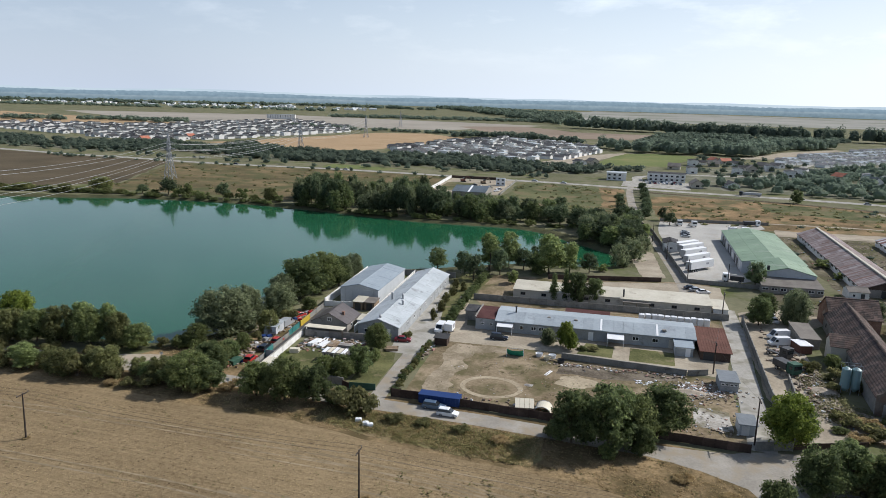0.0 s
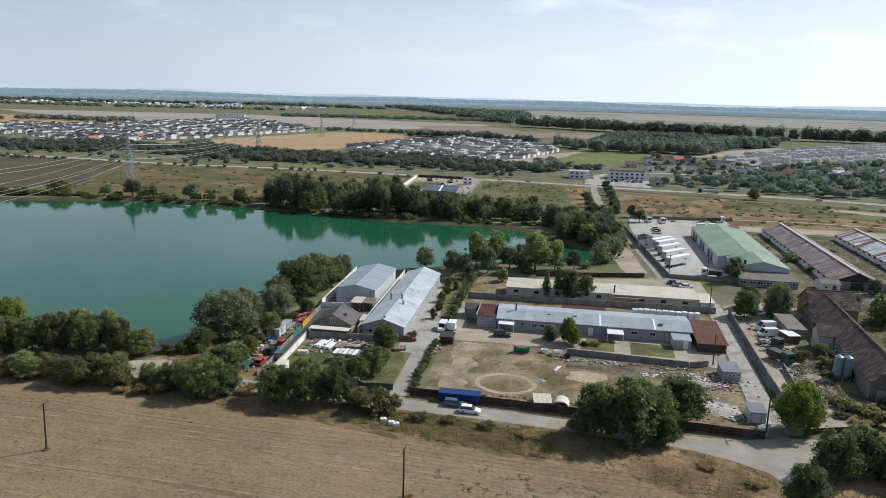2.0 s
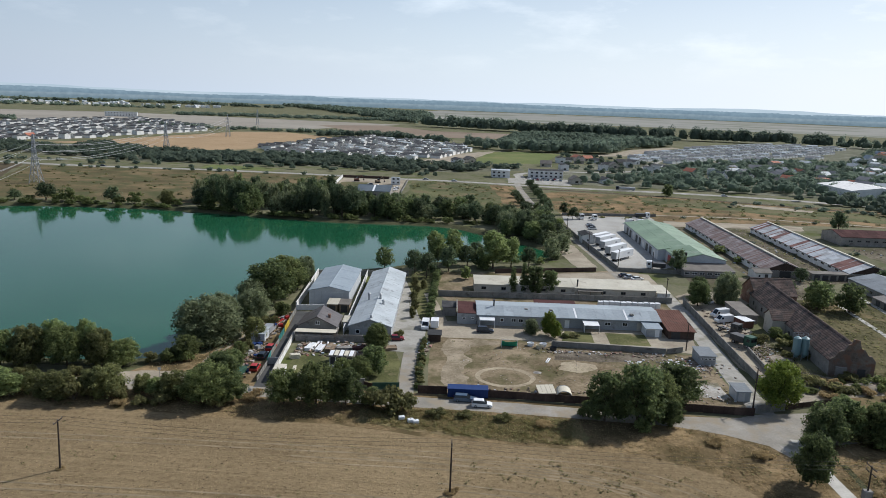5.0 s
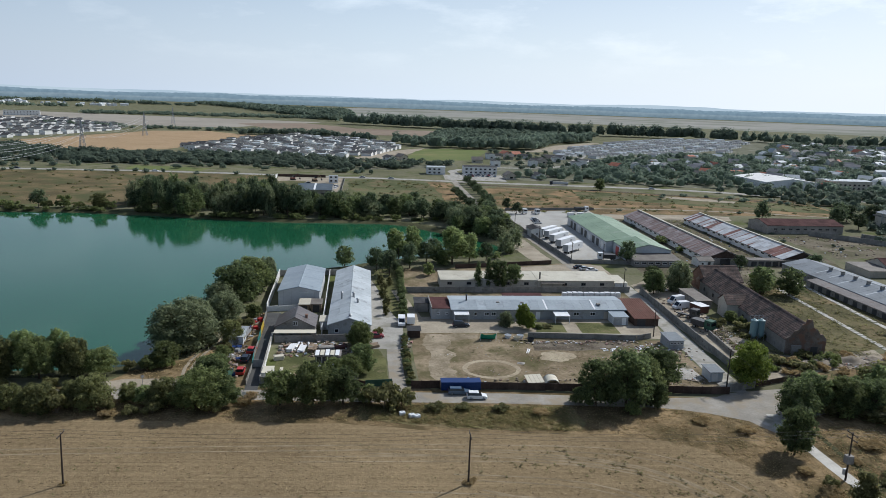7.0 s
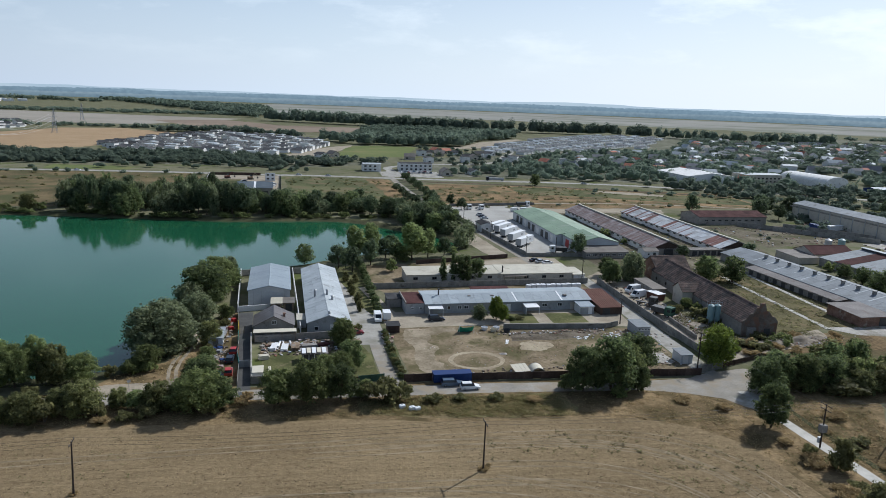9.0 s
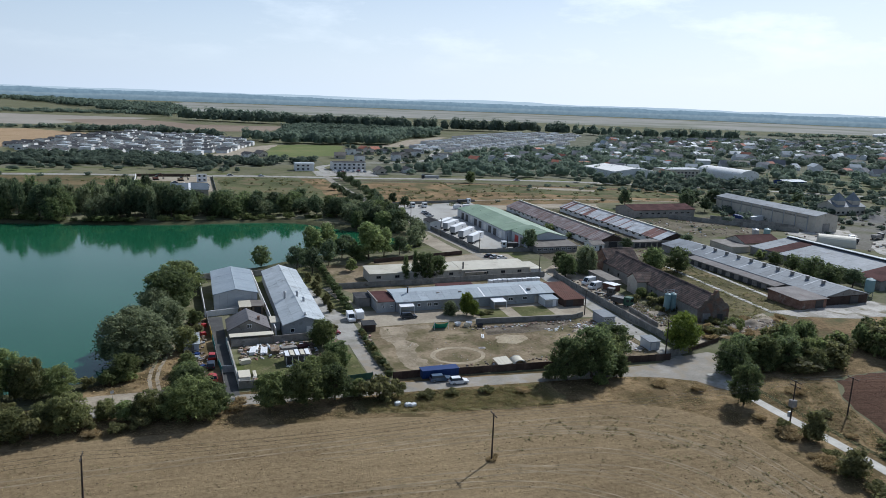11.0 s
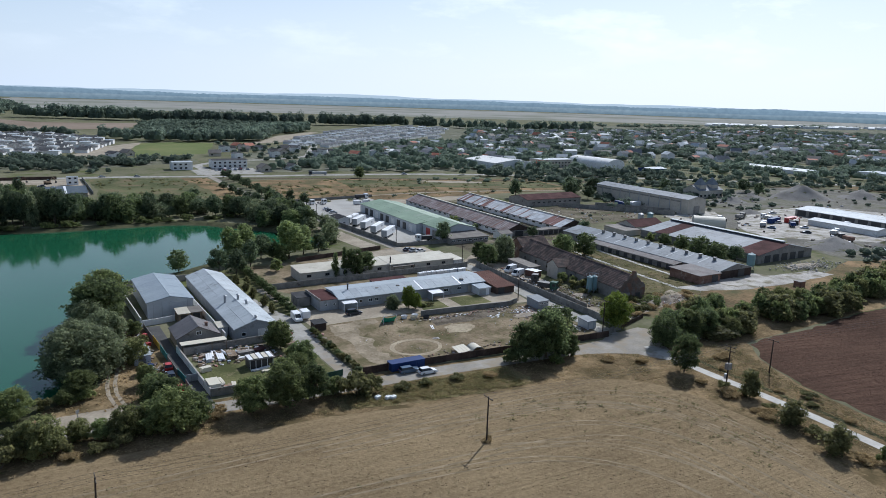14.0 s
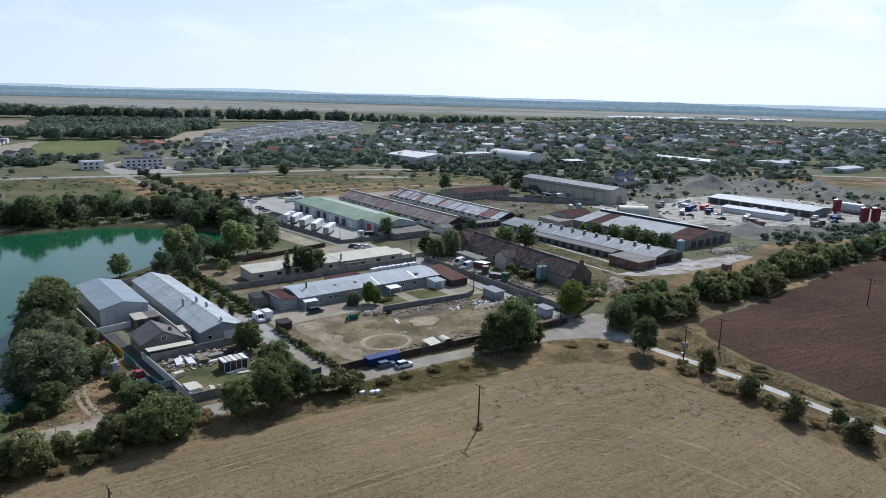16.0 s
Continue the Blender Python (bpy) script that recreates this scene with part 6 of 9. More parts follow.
for x in (298, 310):
    tp_ = thing("tower_roof", "steep grey pyramid roof tower", "tower", x, 313)
    bm = boxm(-3, 3, -3, 3, 0, 8.5)
    part("wall", bm, M["beige_wall"], tp_)
    bm = bmesh.new()
    tube(bm, (0, 0, 8.5), (0, 0, 13.5), 4.6, 0.2, n=4)
    part("roof", bm, M["roof_slate"], tp_)
bl = thing("barrel_hall", "pale blue barrel-roofed hall", "hall", 385, 508, 0, 92)
bm = bmesh.new()
prism(bm, [(-11, 0), (-11, 5)] + [(11 * math.cos(a), 5 + 4.5 * math.sin(a)) for a in np.linspace(math.pi * 0.97, math.pi * 0.03, 13)] + [(11, 5), (11, 0)], "x", -27, 27)
part("shell", bm, M["white_wall"], bl)
part("front_wall", boxm(-27.2, 27.2, 11.02, 11.2, 0, 4.6), M["white_wall"], bl)


# ---- vegetation ----
rng = np.random.default_rng(7)


def leaf_tris(pts, nrm, size, r=rng, jitter=0.75):
    """One small three-cornered leaf clump at each point, facing about along nrm."""
    n = len(pts)
    nr = nrm + jitter * r.normal(size=(n, 3))
    nr /= np.linalg.norm(nr, axis=1, keepdims=True) + 1e-9
    u = np.cross(nr, r.normal(size=(n, 3)))
    u /= np.linalg.norm(u, axis=1, keepdims=True) + 1e-9
    w = np.cross(nr, u)
    s = size * (0.6 + 0.9 * r.random((n, 1)))
    u, w = u * s, w * s * (0.7 + 0.5 * r.random((n, 1)))
    return np.stack([pts - u - 0.6 * w, pts + u - 0.5 * w, pts + 0.3 * u + 1.1 * w], 1).reshape(-1, 3)


SPH = np.array([(math.cos(a) * math.cos(b), math.sin(a) * math.cos(b), math.sin(b)) for b in (-0.9, -0.2, 0.5, 1.1) for a in np.linspace(0, 2 * math.pi, 8)[:-1]])
SPH_F = [(7 * i + k, 7 * i + (k + 1) % 7, 7 * i + 7 + (k + 1) % 7, 7 * i + 7 + k) for i in range(3) for k in range(7)] + [tuple(range(6, -1, -1)), tuple(range(21, 28))]


def crown_arrays(lobes, n, leaf, r=rng, core=0.66, solid=999):
    """Leaves on the outside of a cluster of lobes (x, y, z, radius, flatness), with dark cores."""
    L = np.array(lobes, float)
    pr = L[:, 3] ** 2
    idx = r.choice(len(L), n, p=pr / pr.sum())
    d = r.normal(size=(n, 3))
    d /= np.linalg.norm(d, axis=1, keepdims=True)
    d[:, 2] = np.where(d[:, 2] < -0.55, -d[:, 2], d[:, 2])
    rad = L[idx, 3:4] * (0.66 + 0.78 * r.random((n, 1)) ** 1.4)
    sc = np.stack([np.ones(n), np.ones(n), L[idx, 4]], 1)
    pts = L[idx, :3] + rad * d * sc
    v = leaf_tris(pts, d, leaf, r, 0.42)
    f = (np.arange(n)[:, None] * 3 + np.arange(3)[None, :])
    vs, fs = [v], [tuple(q) for q in f.tolist()]
    base = len(v)
    if core:
        for x, y, z, rr, fl in lobes[:solid:2] if solid > 16 else lobes[:solid]:
            s = SPH * rr * core * (0.85 + 0.3 * r.random((len(SPH), 1)))
            s[:, 2] *= fl
            vs.append(s + (x, y, z))
            fs += [tuple(base + i for i in q) for q in SPH_F]
            base += len(SPH)
    return np.concatenate(vs), fs


def make_tree(name, label, height, radius, material, n=2600, leaf=0.34, trunk=0.25, seed=1, clear=0.22, slim=1.0, lobes_n=18, droop=0.0, category="tree", taper=0.4):
    """A tree: a tapered trunk that forks into limbs, and a crown of many leaf clumps."""
    r = np.random.default_rng(seed)
    t = thing(name, label, category)
    z0 = height * clear
    lobes = []
    for k in range(lobes_n):
        u = (k + 0.5) / lobes_n
        zz = z0 + (height - z0) * (0.07 + 0.83 * u)
        wide = radius * (1 - taper * abs(u - 0.38) ** 1.3 * 2.0)
        a = k * 2.4 + r.random() * 0.9
        rr = wide * math.sqrt(r.random()) * 0.72 * slim
        lr = radius * slim * (2.05 / math.sqrt(lobes_n)) * (0.62 + 0.5 * r.random()) * (1.15 - 0.42 * u)
        lobes.append((rr * math.cos(a), rr * math.sin(a), zz - droop * rr, lr, 0.85 + 0.25 * r.random()))
    for k in range(lobes_n // 2):
        u = r.random()
        a = r.random() * 6.283
        rr = radius * slim * (1 - taper * abs(u - 0.38) ** 1.3 * 2.0) * (0.66 + 0.28 * r.random())
        lobes.append((rr * math.cos(a), rr * math.sin(a), z0 + (height - z0) * (0.1 + 0.76 * u) - droop * rr, radius * slim * (0.1 + 0.07 * r.random()), 0.6 + 0.5 * r.random()))
    v, f = crown_arrays(lobes, n, leaf, r, solid=lobes_n)
    bm = bmesh.new()
    tips = [(0.15 * r.normal(), 0.15 * r.normal(), z0 * 1.1 + 0.3)]
    tube(bm, (0, 0, -0.2), tips[0], trunk, trunk * 0.75, 7, "fan")
    for k in range(0, lobes_n, 3):
        x, y, z, _, _ = lobes[k]
        mid = (0.45 * x, 0.45 * y, tips[0][2] + 0.5 * (z - tips[0][2]))
        tube(bm, tips[0], mid, trunk * 0.5, trunk * 0.3, 4, "fan")
        tube(bm, mid, (x, y, z), trunk * 0.3, trunk * 0.1, 4, "fan")
    bmesh.ops.remove_doubles(bm, verts=bm.verts, dist=0.001)
    part("trunk", bm, M["bark"], t)
    obj("crown", v.tolist(), f, M[material], t)
    return t


def shrub(name, label, height, radius, material, n=900, leaf=0.28, seed=1, lobes_n=9, category="shrub"):
    r = np.random.default_rng(seed)
    t = thing(name, label, category)
    lobes = []
    for k in range(lobes_n):
        a = k * 2.4 + r.random()
        rr = radius * math.sqrt(r.random()) * 0.7
        lr = radius * (0.92 / math.sqrt(lobes_n)) * (0.75 + 0.55 * r.random())
        lobes.append((rr * math.cos(a), rr * math.sin(a), height * (0.2 + 0.55 * r.random()), lr, min(1.0, height / radius * 0.6)))
    v, f = crown_arrays(lobes, n, leaf, r)
    bm = bmesh.new()
    for k in range(5):
        x, y, z, _, _ = lobes[k]
        tube(bm, (0, 0, -0.1), (x, y, z), 0.06, 0.02, 5, "fan")
    bmesh.ops.remove_doubles(bm, verts=bm.verts, dist=0.001)
    part("stem", bm, M["bark"], t)
    obj("crown", v.tolist(), f, M[material], t)
    return t


FAR = (-900.0, -400.0)
KINDS = {
    "broad": make_tree("broadleaf_tree", "broad green deciduous tree", 10, 5.2, "leaf", clear=0.1, seed=11, n=8600, lobes_n=84, leaf=0.175),
    "broad2": make_tree("broadleaf_tree", "dense dark green deciduous tree", 10, 4.6, "leaf_dark", clear=0.1, seed=12, n=8200, lobes_n=80, leaf=0.175),
    "round": make_tree("round_tree", "round dense dark green tree", 9, 4.6, "leaf_dark", seed=13, n=7500, clear=0.1, lobes_n=52, leaf=0.19),
    "willow": make_tree("willow", "silvery green willow with drooping crown", 11, 6.4, "leaf_willow", seed=14, n=11500, clear=0.06, lobes_n=70, droop=0.25, leaf=0.185),
    "poplar": make_tree("poplar", "tall pale green poplar tree", 14, 4.2, "leaf_pale", seed=15, n=4600, clear=0.16, slim=0.9, lobes_n=28, leaf=0.25, taper=0.3),
    "slim": make_tree("slim_tree", "slim upright green tree", 10, 2.4, "leaf_dark", seed=16, n=1500, leaf=0.23, clear=0.1, lobes_n=14, taper=0.3),
    "bright": make_tree("yellow_green_tree", "yellow-green leafy tree in full sun", 10, 4.8, "leaf_bright", seed=17, n=8000, clear=0.08, lobes_n=60, leaf=0.19, taper=0.35),
    "young": make_tree("young_tree", "bushy young roadside tree", 5.5, 2.0, "leaf_weed", seed=18, n=1500, clear=0.02, trunk=0.1, lobes_n=10, leaf=0.19),
    "shrub": shrub("shrub", "leafy green shrub on dry grass", 3.2, 2.8, "leaf", seed=21, n=2500, leaf=0.165, lobes_n=14),
    "weed": shrub("shrub", "olive brown scrubby bush", 2.6, 2.6, "leaf_weed", seed=22, n=1600, leaf=0.19, lobes_n=14),
    "dryshrub": shrub("shrub", "dry yellowish bush in grass", 2.2, 2.4, "leaf_dry", seed=23, n=1800, leaf=0.14, lobes_n=12),
    "olive": make_tree("olive_tree", "bushy olive-green tree of the verge", 8, 4.6, "leaf_olive", clear=0.05, seed=41, n=6400, lobes_n=64, leaf=0.175),
    "broad_m": make_tree("broadleaf_tree", "broad green deciduous tree of the shore wood", 10, 5.2, "leaf_wood", seed=31, n=1900, leaf=0.24, lobes_n=46),
    "dark_m": make_tree("broadleaf_tree", "dark green deciduous tree of the shore wood", 10, 4.6, "leaf_wood", seed=32, n=1800, leaf=0.24, lobes_n=44),
    "round_m": make_tree("round_tree", "round dense dark green tree", 9, 4.6, "leaf_dark", seed=33, n=1800, leaf=0.24, clear=0.06, lobes_n=44),
    "willow_m": make_tree("willow", "silvery green willow by the water", 10, 5.4, "leaf_willow", seed=34, n=1900, leaf=0.24, clear=0.06, lobes_n=44, droop=0.25),
    "shrub_m": shrub("shrub", "leafy green shrub of the scrub belt", 3.2, 2.8, "leaf", seed=35, n=900, leaf=0.21, lobes_n=20),
    "conic": make_tree("conifer", "dark conical evergreen tree", 9, 2.6, "leaf_dark", seed=24, n=2000, leaf=0.24, clear=0.05, lobes_n=18, taper=1.0),
}
KIND_SIZE = {"olive": (8, 4.6), "broad": (10, 5.2), "broad2": (10, 4.6), "round": (9, 4.6), "willow": (11, 6.4), "poplar": (14, 4.2), "slim": (10, 2.4), "bright": (10, 4.8), "young": (5.5, 2.0), "shrub": (3.2, 2.8), "weed": (2.6, 2.6), "dryshrub": (2.2, 2.4), "conic": (9, 2.6), "broad_m": (10, 5.2), "dark_m": (10, 4.6), "round_m": (9, 4.6), "willow_m": (10, 5.4), "shrub_m": (3.2, 2.8)}
_used = set()


def plant(kind, x, y, h, r, z=0.0, label=""):
    """A tree of that kind with its own height, spread and turn."""
    if y > 224 or x > 60:
        kind = {"broad": "broad_m", "broad2": "dark_m", "round": "round_m", "willow": "willow_m", "shrub": "shrub_m", "weed": "shrub_m"}.get(kind, kind)
    kh, kr = KIND_SIZE[kind]
    ob = KINDS[kind]
    s = r / kr
    m = pose(x, y, z, 0, 0, random.uniform(0, 360)) @ Matrix.Diagonal((s, s * random.uniform(0.9, 1.1), h / kh, 1))
    if kind in _used:
        o = copy_thing(ob, m @ Matrix.Diagonal((1 / ob.scale[0], 1 / ob.scale[1], 1 / ob.scale[2], 1)))
    else:
        ob.matrix_basis = m
        _used.add(kind)
        o = ob
        return o
    if label:
        tagged(o, label)
    return o


# the verge between lane and field
for k, x, y, h, r in (("broad", -65.4, 120.6, 7.6, 4.4), ("broad", -59, 120.2, 9.2, 5.4), ("broad2", -53, 121.0, 7.6, 4.2), ("shrub", -47.8, 121.6, 4.0, 3.0), ("weed", -44.6, 119.0, 4.6, 4.2), ("weed", -41.4, 119.4, 3.4, 2.8),
                      ("broad2", -1.6, 118.0, 10.2, 5.0), ("broad2", 4.8, 118.2, 12.0, 6.0), ("broad", 9.4, 120.4, 10.0, 4.6), ("broad2", 14.6, 126.6, 9.4, 5.6), ("broad2", 10.4, 116.6, 5.8, 2.7), ("shrub", -4.6, 119.6, 3.8, 2.6), ("shrub", 4.6, 114.6, 2.6, 2.4),
                      ("broad", -80.2, 119.4, 8.5, 5.6), ("broad2", -76.6, 120.6, 6.3, 4.1), ("olive", -83.4, 121.4, 5.2, 3.9), ("olive", -87.6, 121.0, 6.6, 3.7), ("poplar", -91.6, 121.8, 4.3, 2.7), ("olive", -95.0, 123.6, 4.3, 2.9), ("olive", -100.8, 120.8, 7.6, 4.9), ("olive", -110, 118.8, 6.6, 4.2), ("dryshrub", -97, 117.2, 1.4, 2.0), ("weed", -92.6, 117.2, 2.2, 2.2), ("weed", -106.6, 118.6, 5.0, 3.6),
                      ("olive", -104.4, 121.6, 6.0, 3.8), ("olive", -112.6, 119.2, 4.3, 2.9), ("poplar", -119.6, 119, 5.5, 3.4), ("weed", -126, 119.4, 4.0, 3.1), ("olive", -136, 121, 5.8, 3.9), ("olive", -145, 121, 6.2, 4.3), ("olive", -154, 120, 4.6, 3.4), ("olive", -164, 120, 5.8, 4.3), ("olive", -176, 121, 6.2, 4.7), ("olive", -109.6, 121.6, 4.0, 2.9), ("olive", -116, 121.4, 5.2, 3.2), ("poplar", -123, 121.6, 5.5, 3.5), ("olive", -130.6, 121, 4.4, 3.2), ("weed", -98, 119.6, 3.1, 2.4),
                      ("weed", -89, 117.8, 2.8, 2.6), ("weed", -78, 117.4, 2.4, 2.2), ("dryshrub", -72, 122, 2.0, 2.2), ("weed", -35, 117.4, 1.5, 2.2), ("weed", -29, 117.2, 1.3, 1.8), ("weed", -22, 116.6, 1.3, 2.0), ("dryshrub", -14, 114.6, 1.2, 2.0), ("dryshrub", 17, 110, 1.1, 2.0), ("dryshrub", 24, 105.6, 1.2, 2.0)):
    plant(k, x, y, h * (0.88 if x < -84 else 1), r * (0.95 if x < -84 else 1))
for x, y in ((-158, 95.2), (-95, 92.7), (-32, 90), (-31.2, 90.6)):
    plant("dryshrub", x, y, random.uniform(0.4, 0.7), random.uniform(0.7, 1.1))
# trees at the junction and down the side lane
for k, x, y, h, r in (("broad2", 28, 96.6, 9.6, 3.8), ("round", 37.6, 111.2, 8.0, 4.6), ("broad2", 42.6, 114, 8.6, 4.8), ("broad", 48.6, 113, 8.2, 4.8), ("broad2", 55, 112, 7.6, 4.6),
                      ("young", 29.4, 80.4, 6.0, 2.0), ("young", 25, 68, 5.2, 2.4), ("weed", 27.4, 85.4, 2.2, 1.6), ("young", 21.6, 57, 5.6, 2.6), ("shrub", 25.6, 50, 4.0, 2.2), ("young", 22, 45, 5, 2.6), ("dryshrub", 26, 90, 1.4, 1.6), ("dryshrub", 24, 75, 1.0, 1.4), ("young", 20, 38, 5, 2.4),
                      ("dryshrub", 37.4, 93, 0.9, 1.3), ("weed", 37.8, 86, 0.9, 1.4), ("dryshrub", 37.8, 79, 0.9, 1.4), ("weed", 37.2, 71, 0.9, 1.4), ("dryshrub", 36.8, 63, 0.9, 1.4), ("weed", 36, 55, 1.0, 1.4), ("weed", 36, 45, 1.2, 1.6),
                      ("dryshrub", 25.6, 82.6, 1.7, 2.4), ("weed", 27.2, 74, 1.5, 1.8), ("dryshrub", 23.6, 72, 1.7, 2.4), ("weed", 24.6, 62.6, 2.0, 2.2), ("dryshrub", 22.8, 52.6, 1.5, 2.2), ("weed", 40.2, 88, 1.3, 2.0), ("weed", 40.6, 74, 1.3, 2.1), ("dryshrub", 44, 98.6, 1.5, 2.6)):
    plant(k, x, y, h, r)
plant("bright", 36.6, 127.8, 10.5, 5.2, label="yellow-green leafy tree beside the lane gate")
plant("broad2", 39.4, 129.4, 7.5, 3.2)
# scrub belt between the farm and the ploughed field
for k in range(135):
    u = random.random()
    x = 44 + 150 * u
    y = 110 + random.uniform(-2.5, 9 + 5 * math.sin(u * 9)) + (4 if x > 120 else 0)
    plant(random.choice(("shrub", "shrub", "round", "round", "olive", "young")), x, y, random.uniform(3.4, 8.2), random.uniform(2.6, 4.6))
for k in range(60):
    plant(random.choice(("broad2", "round", "shrub")), random.uniform(190, 330), random.uniform(104, 120), random.uniform(5, 8), random.uniform(3.5, 5))
# shore of the lake
for k, x, y, h, r in (("willow", -92.2, 154.6, 12.0, 9.4), ("willow", -92.4, 165.5, 9.8, 6.0), ("broad", -93.4, 143.4, 5.6, 3.6), ("broad2", -80.4, 127.8, 7.4, 4.2), ("broad", -81.2, 131, 6.8, 4.0), ("willow", -86, 172, 9.2, 5.8), ("broad2", -86, 188, 13, 8.0), ("broad", -83.6, 198, 13, 7.4), ("willow", -89, 181, 9.6, 5.6), ("broad2", -81.0, 205, 10, 5.0), ("willow", -82.4, 212, 8.6, 4.6), ("willow", -81.5, 220, 8.0, 4.4),
                      ("shrub", -96.4, 140.4, 3.4, 2.8), ("shrub", -93, 141.4, 3.2, 2.4), ("weed", -80.8, 150.0, 2.6, 1.6), ("olive", -81.4, 157, 6.0, 3.4), ("weed", -79.6, 166, 3.6, 2.6), ("broad", -81.0, 143.4, 4.6, 2.4), ("shrub", -79.5, 178, 4, 2.8), ("broad2", -80.6, 136.2, 5.2, 2.8), ("weed", -100, 139.4, 2.4, 1.8),
                      ("broad", -105, 136.5, 6.6, 4.2), ("olive", -110, 136.5, 8.6, 4.6), ("poplar", -113.5, 138, 10.2, 3.4), ("broad", -117, 135.6, 9.6, 5.0), ("poplar", -121, 138, 10.0, 3.4), ("olive", -125, 135, 9.4, 5.0), ("broad", -131, 134, 8.6, 4.8),
                      ("bright", -141, 139, 11, 4.8), ("olive", -138, 133, 8.0, 5.0), ("broad", -148, 136, 8.4, 5.0), ("broad", -158, 138, 8, 5.4), ("broad", -172, 139, 8, 5.4), ("weed", -112.6, 130.4, 2.4, 2.2), ("weed", -122, 128.6, 2.6, 2.4), ("weed", -136, 128, 3, 3.0)):
    plant(k, x, y, h, r)
for k, x, y, h, r in (("round", -56.5, 240, 7.6, 4.6), ("broad2", -45, 232, 8.6, 4.4), ("broad2", -40.5, 226, 9.0, 4.4), ("poplar", -38, 243, 13.5, 5.2), ("broad2", -33, 236, 9.6, 4.4), ("poplar", -31.5, 248, 13.5, 4.8), ("poplar", -16.5, 243, 14.5, 6.6), ("poplar", -9.5, 247, 11.5, 4.4), ("willow", 8, 264, 9.5, 4.6), ("willow", 14, 276, 9, 4.4), ("weed", 2, 254, 3, 3), ("weed", -20, 241, 4, 3.6), 
                      ("broad2", -22, 258, 7, 4), ("broad2", -26, 247, 8, 4.2), ("round", -21.4, 246.6, 6.4, 3.6), ("broad2", -2.6, 249, 7.6, 3.8), ("broad2", -5.2, 209, 9.8, 4.4), ("broad2", 0.2, 210.6, 8.2, 3.6), ("shrub", -27, 226, 5, 3.2), ("conic", -12, 208.8, 9, 1.6), ("conic", -8.6, 209.4, 10.5, 1.6),
                      ("broad", -50, 151.6, 7.4, 3.4), ("conic", -50.6, 154.5, 6.4, 3.0), ("broad2", -49.4, 137.6, 6.6, 3.6), ("broad", -51.8, 133.8, 5.6, 3.2), ("weed", -45.6, 162.6, 2.0, 1.5), ("broad", -55.4, 133, 5.4, 3.2), ("shrub", -48.6, 146, 3.2, 2.2),
                      ("willow", -10.4, 169.8, 4.4, 2.6), ("bright", -5.8, 168.4, 7.0, 2.7), ("bright", -4.4, 166.8, 5.0, 2.2), ("shrub", -1.6, 167.6, 1.2, 1.6), ("weed", 1, 168, 1.0, 1.6)):
    plant(k, x, y, h, r)
# hedges by the barn court
for k in range(16):
    plant("weed" if k % 3 else "slim", -38.9 + 0.3 * math.sin(k), 130.5 + 1.9 * k, random.uniform(1.1, 2.0), random.uniform(0.7, 1.15))
for k in range(17):
    plant("slim", -38.0 + 0.06 * k, 177 + 3.4 * k, random.uniform(2.4, 3.4), random.uniform(1.2, 1.6))
for x, y in ((-43, 180), (-42.6, 188), (-43.4, 197), (-43, 206), (-44, 214), (-41, 212)):
    plant("young", x, y, random.uniform(2.6, 3.6), random.uniform(0.9, 1.3))
# dry scrub round the ruin
for k in range(26):
    plant(random.choice(("weed", "weed", "dryshrub", "shrub")), random.uniform(47, 84), random.uniform(127.5, 144), random.uniform(1.2, 3.0), random.uniform(1.4, 2.8))
# among the farm buildings
for k, x, y, h, r in (("broad2", 45.8, 203, 8.4, 4.2), ("willow", 55.8, 206.5, 11, 5.4), ("broad2", 49.6, 214, 7, 3.6), ("broad", 52.6, 246.4, 9.4, 4.0), ("broad2", 79, 214, 7, 3.4), ("round", 84, 204.5, 9.4, 5.2), ("round", 92.5, 201.5, 9.8, 5.6), ("round", 88, 210, 8, 4.6), ("weed", 73, 220, 4, 3), ("broad2", 127, 240, 6, 4.0), ("broad", 96, 240, 5.5, 3.4), ("shrub", 84.6, 288, 3.6, 3.6), ("shrub", 85, 270, 2.6, 2.4),
                      ("round", 134.5, 172, 8.4, 5.8), ("round", 138, 182, 8.6, 6.0), ("broad2", 142, 168, 7, 4.6), ("round", 141, 194, 6.6, 4.8), ("round", 143, 205, 5.2, 4.0), ("shrub", 144, 214, 4, 3.4), ("round", 147, 178, 5.2, 4), ("weed", 54.6, 164.6, 2.8, 2.2), ("weed", 57.6, 163.4, 3.4, 2.2), ("weed", 57.4, 158.6, 2.6, 2.0), ("shrub", 57.2, 168.4, 3.4, 2.0), ("broad", 56.4, 173, 3.6, 2.2), ("weed", 53, 158.4, 1.8, 1.8), ("weed", 60, 144, 2.0, 2.4), ("weed", 66.5, 143.6, 2.0, 2.2), ("dryshrub", 72, 143.8, 1.6, 2.2), ("weed", 50.6, 169, 2.6, 2.6), ("weed", 62, 141, 2, 2.8), ("weed", 54, 134.8, 2.6, 3.4), ("dryshrub", 50.6, 133.6, 1.6, 2.4),
                      ("broad2", 170, 352, 12, 5.4), ("broad2", 208, 342, 11, 6), ("broad2", 216, 352, 12, 6), ("broad2", 224, 356, 10, 6), ("broad2", 236, 352, 11, 6), ("broad", 212, 330, 9, 5), ("broad", 300, 345, 9, 5), ("broad2", 345, 300, 10, 5), ("broad", 355, 320, 10, 5), ("round", 120, 482, 9, 5)):
    plant(k, x, y, h, r)
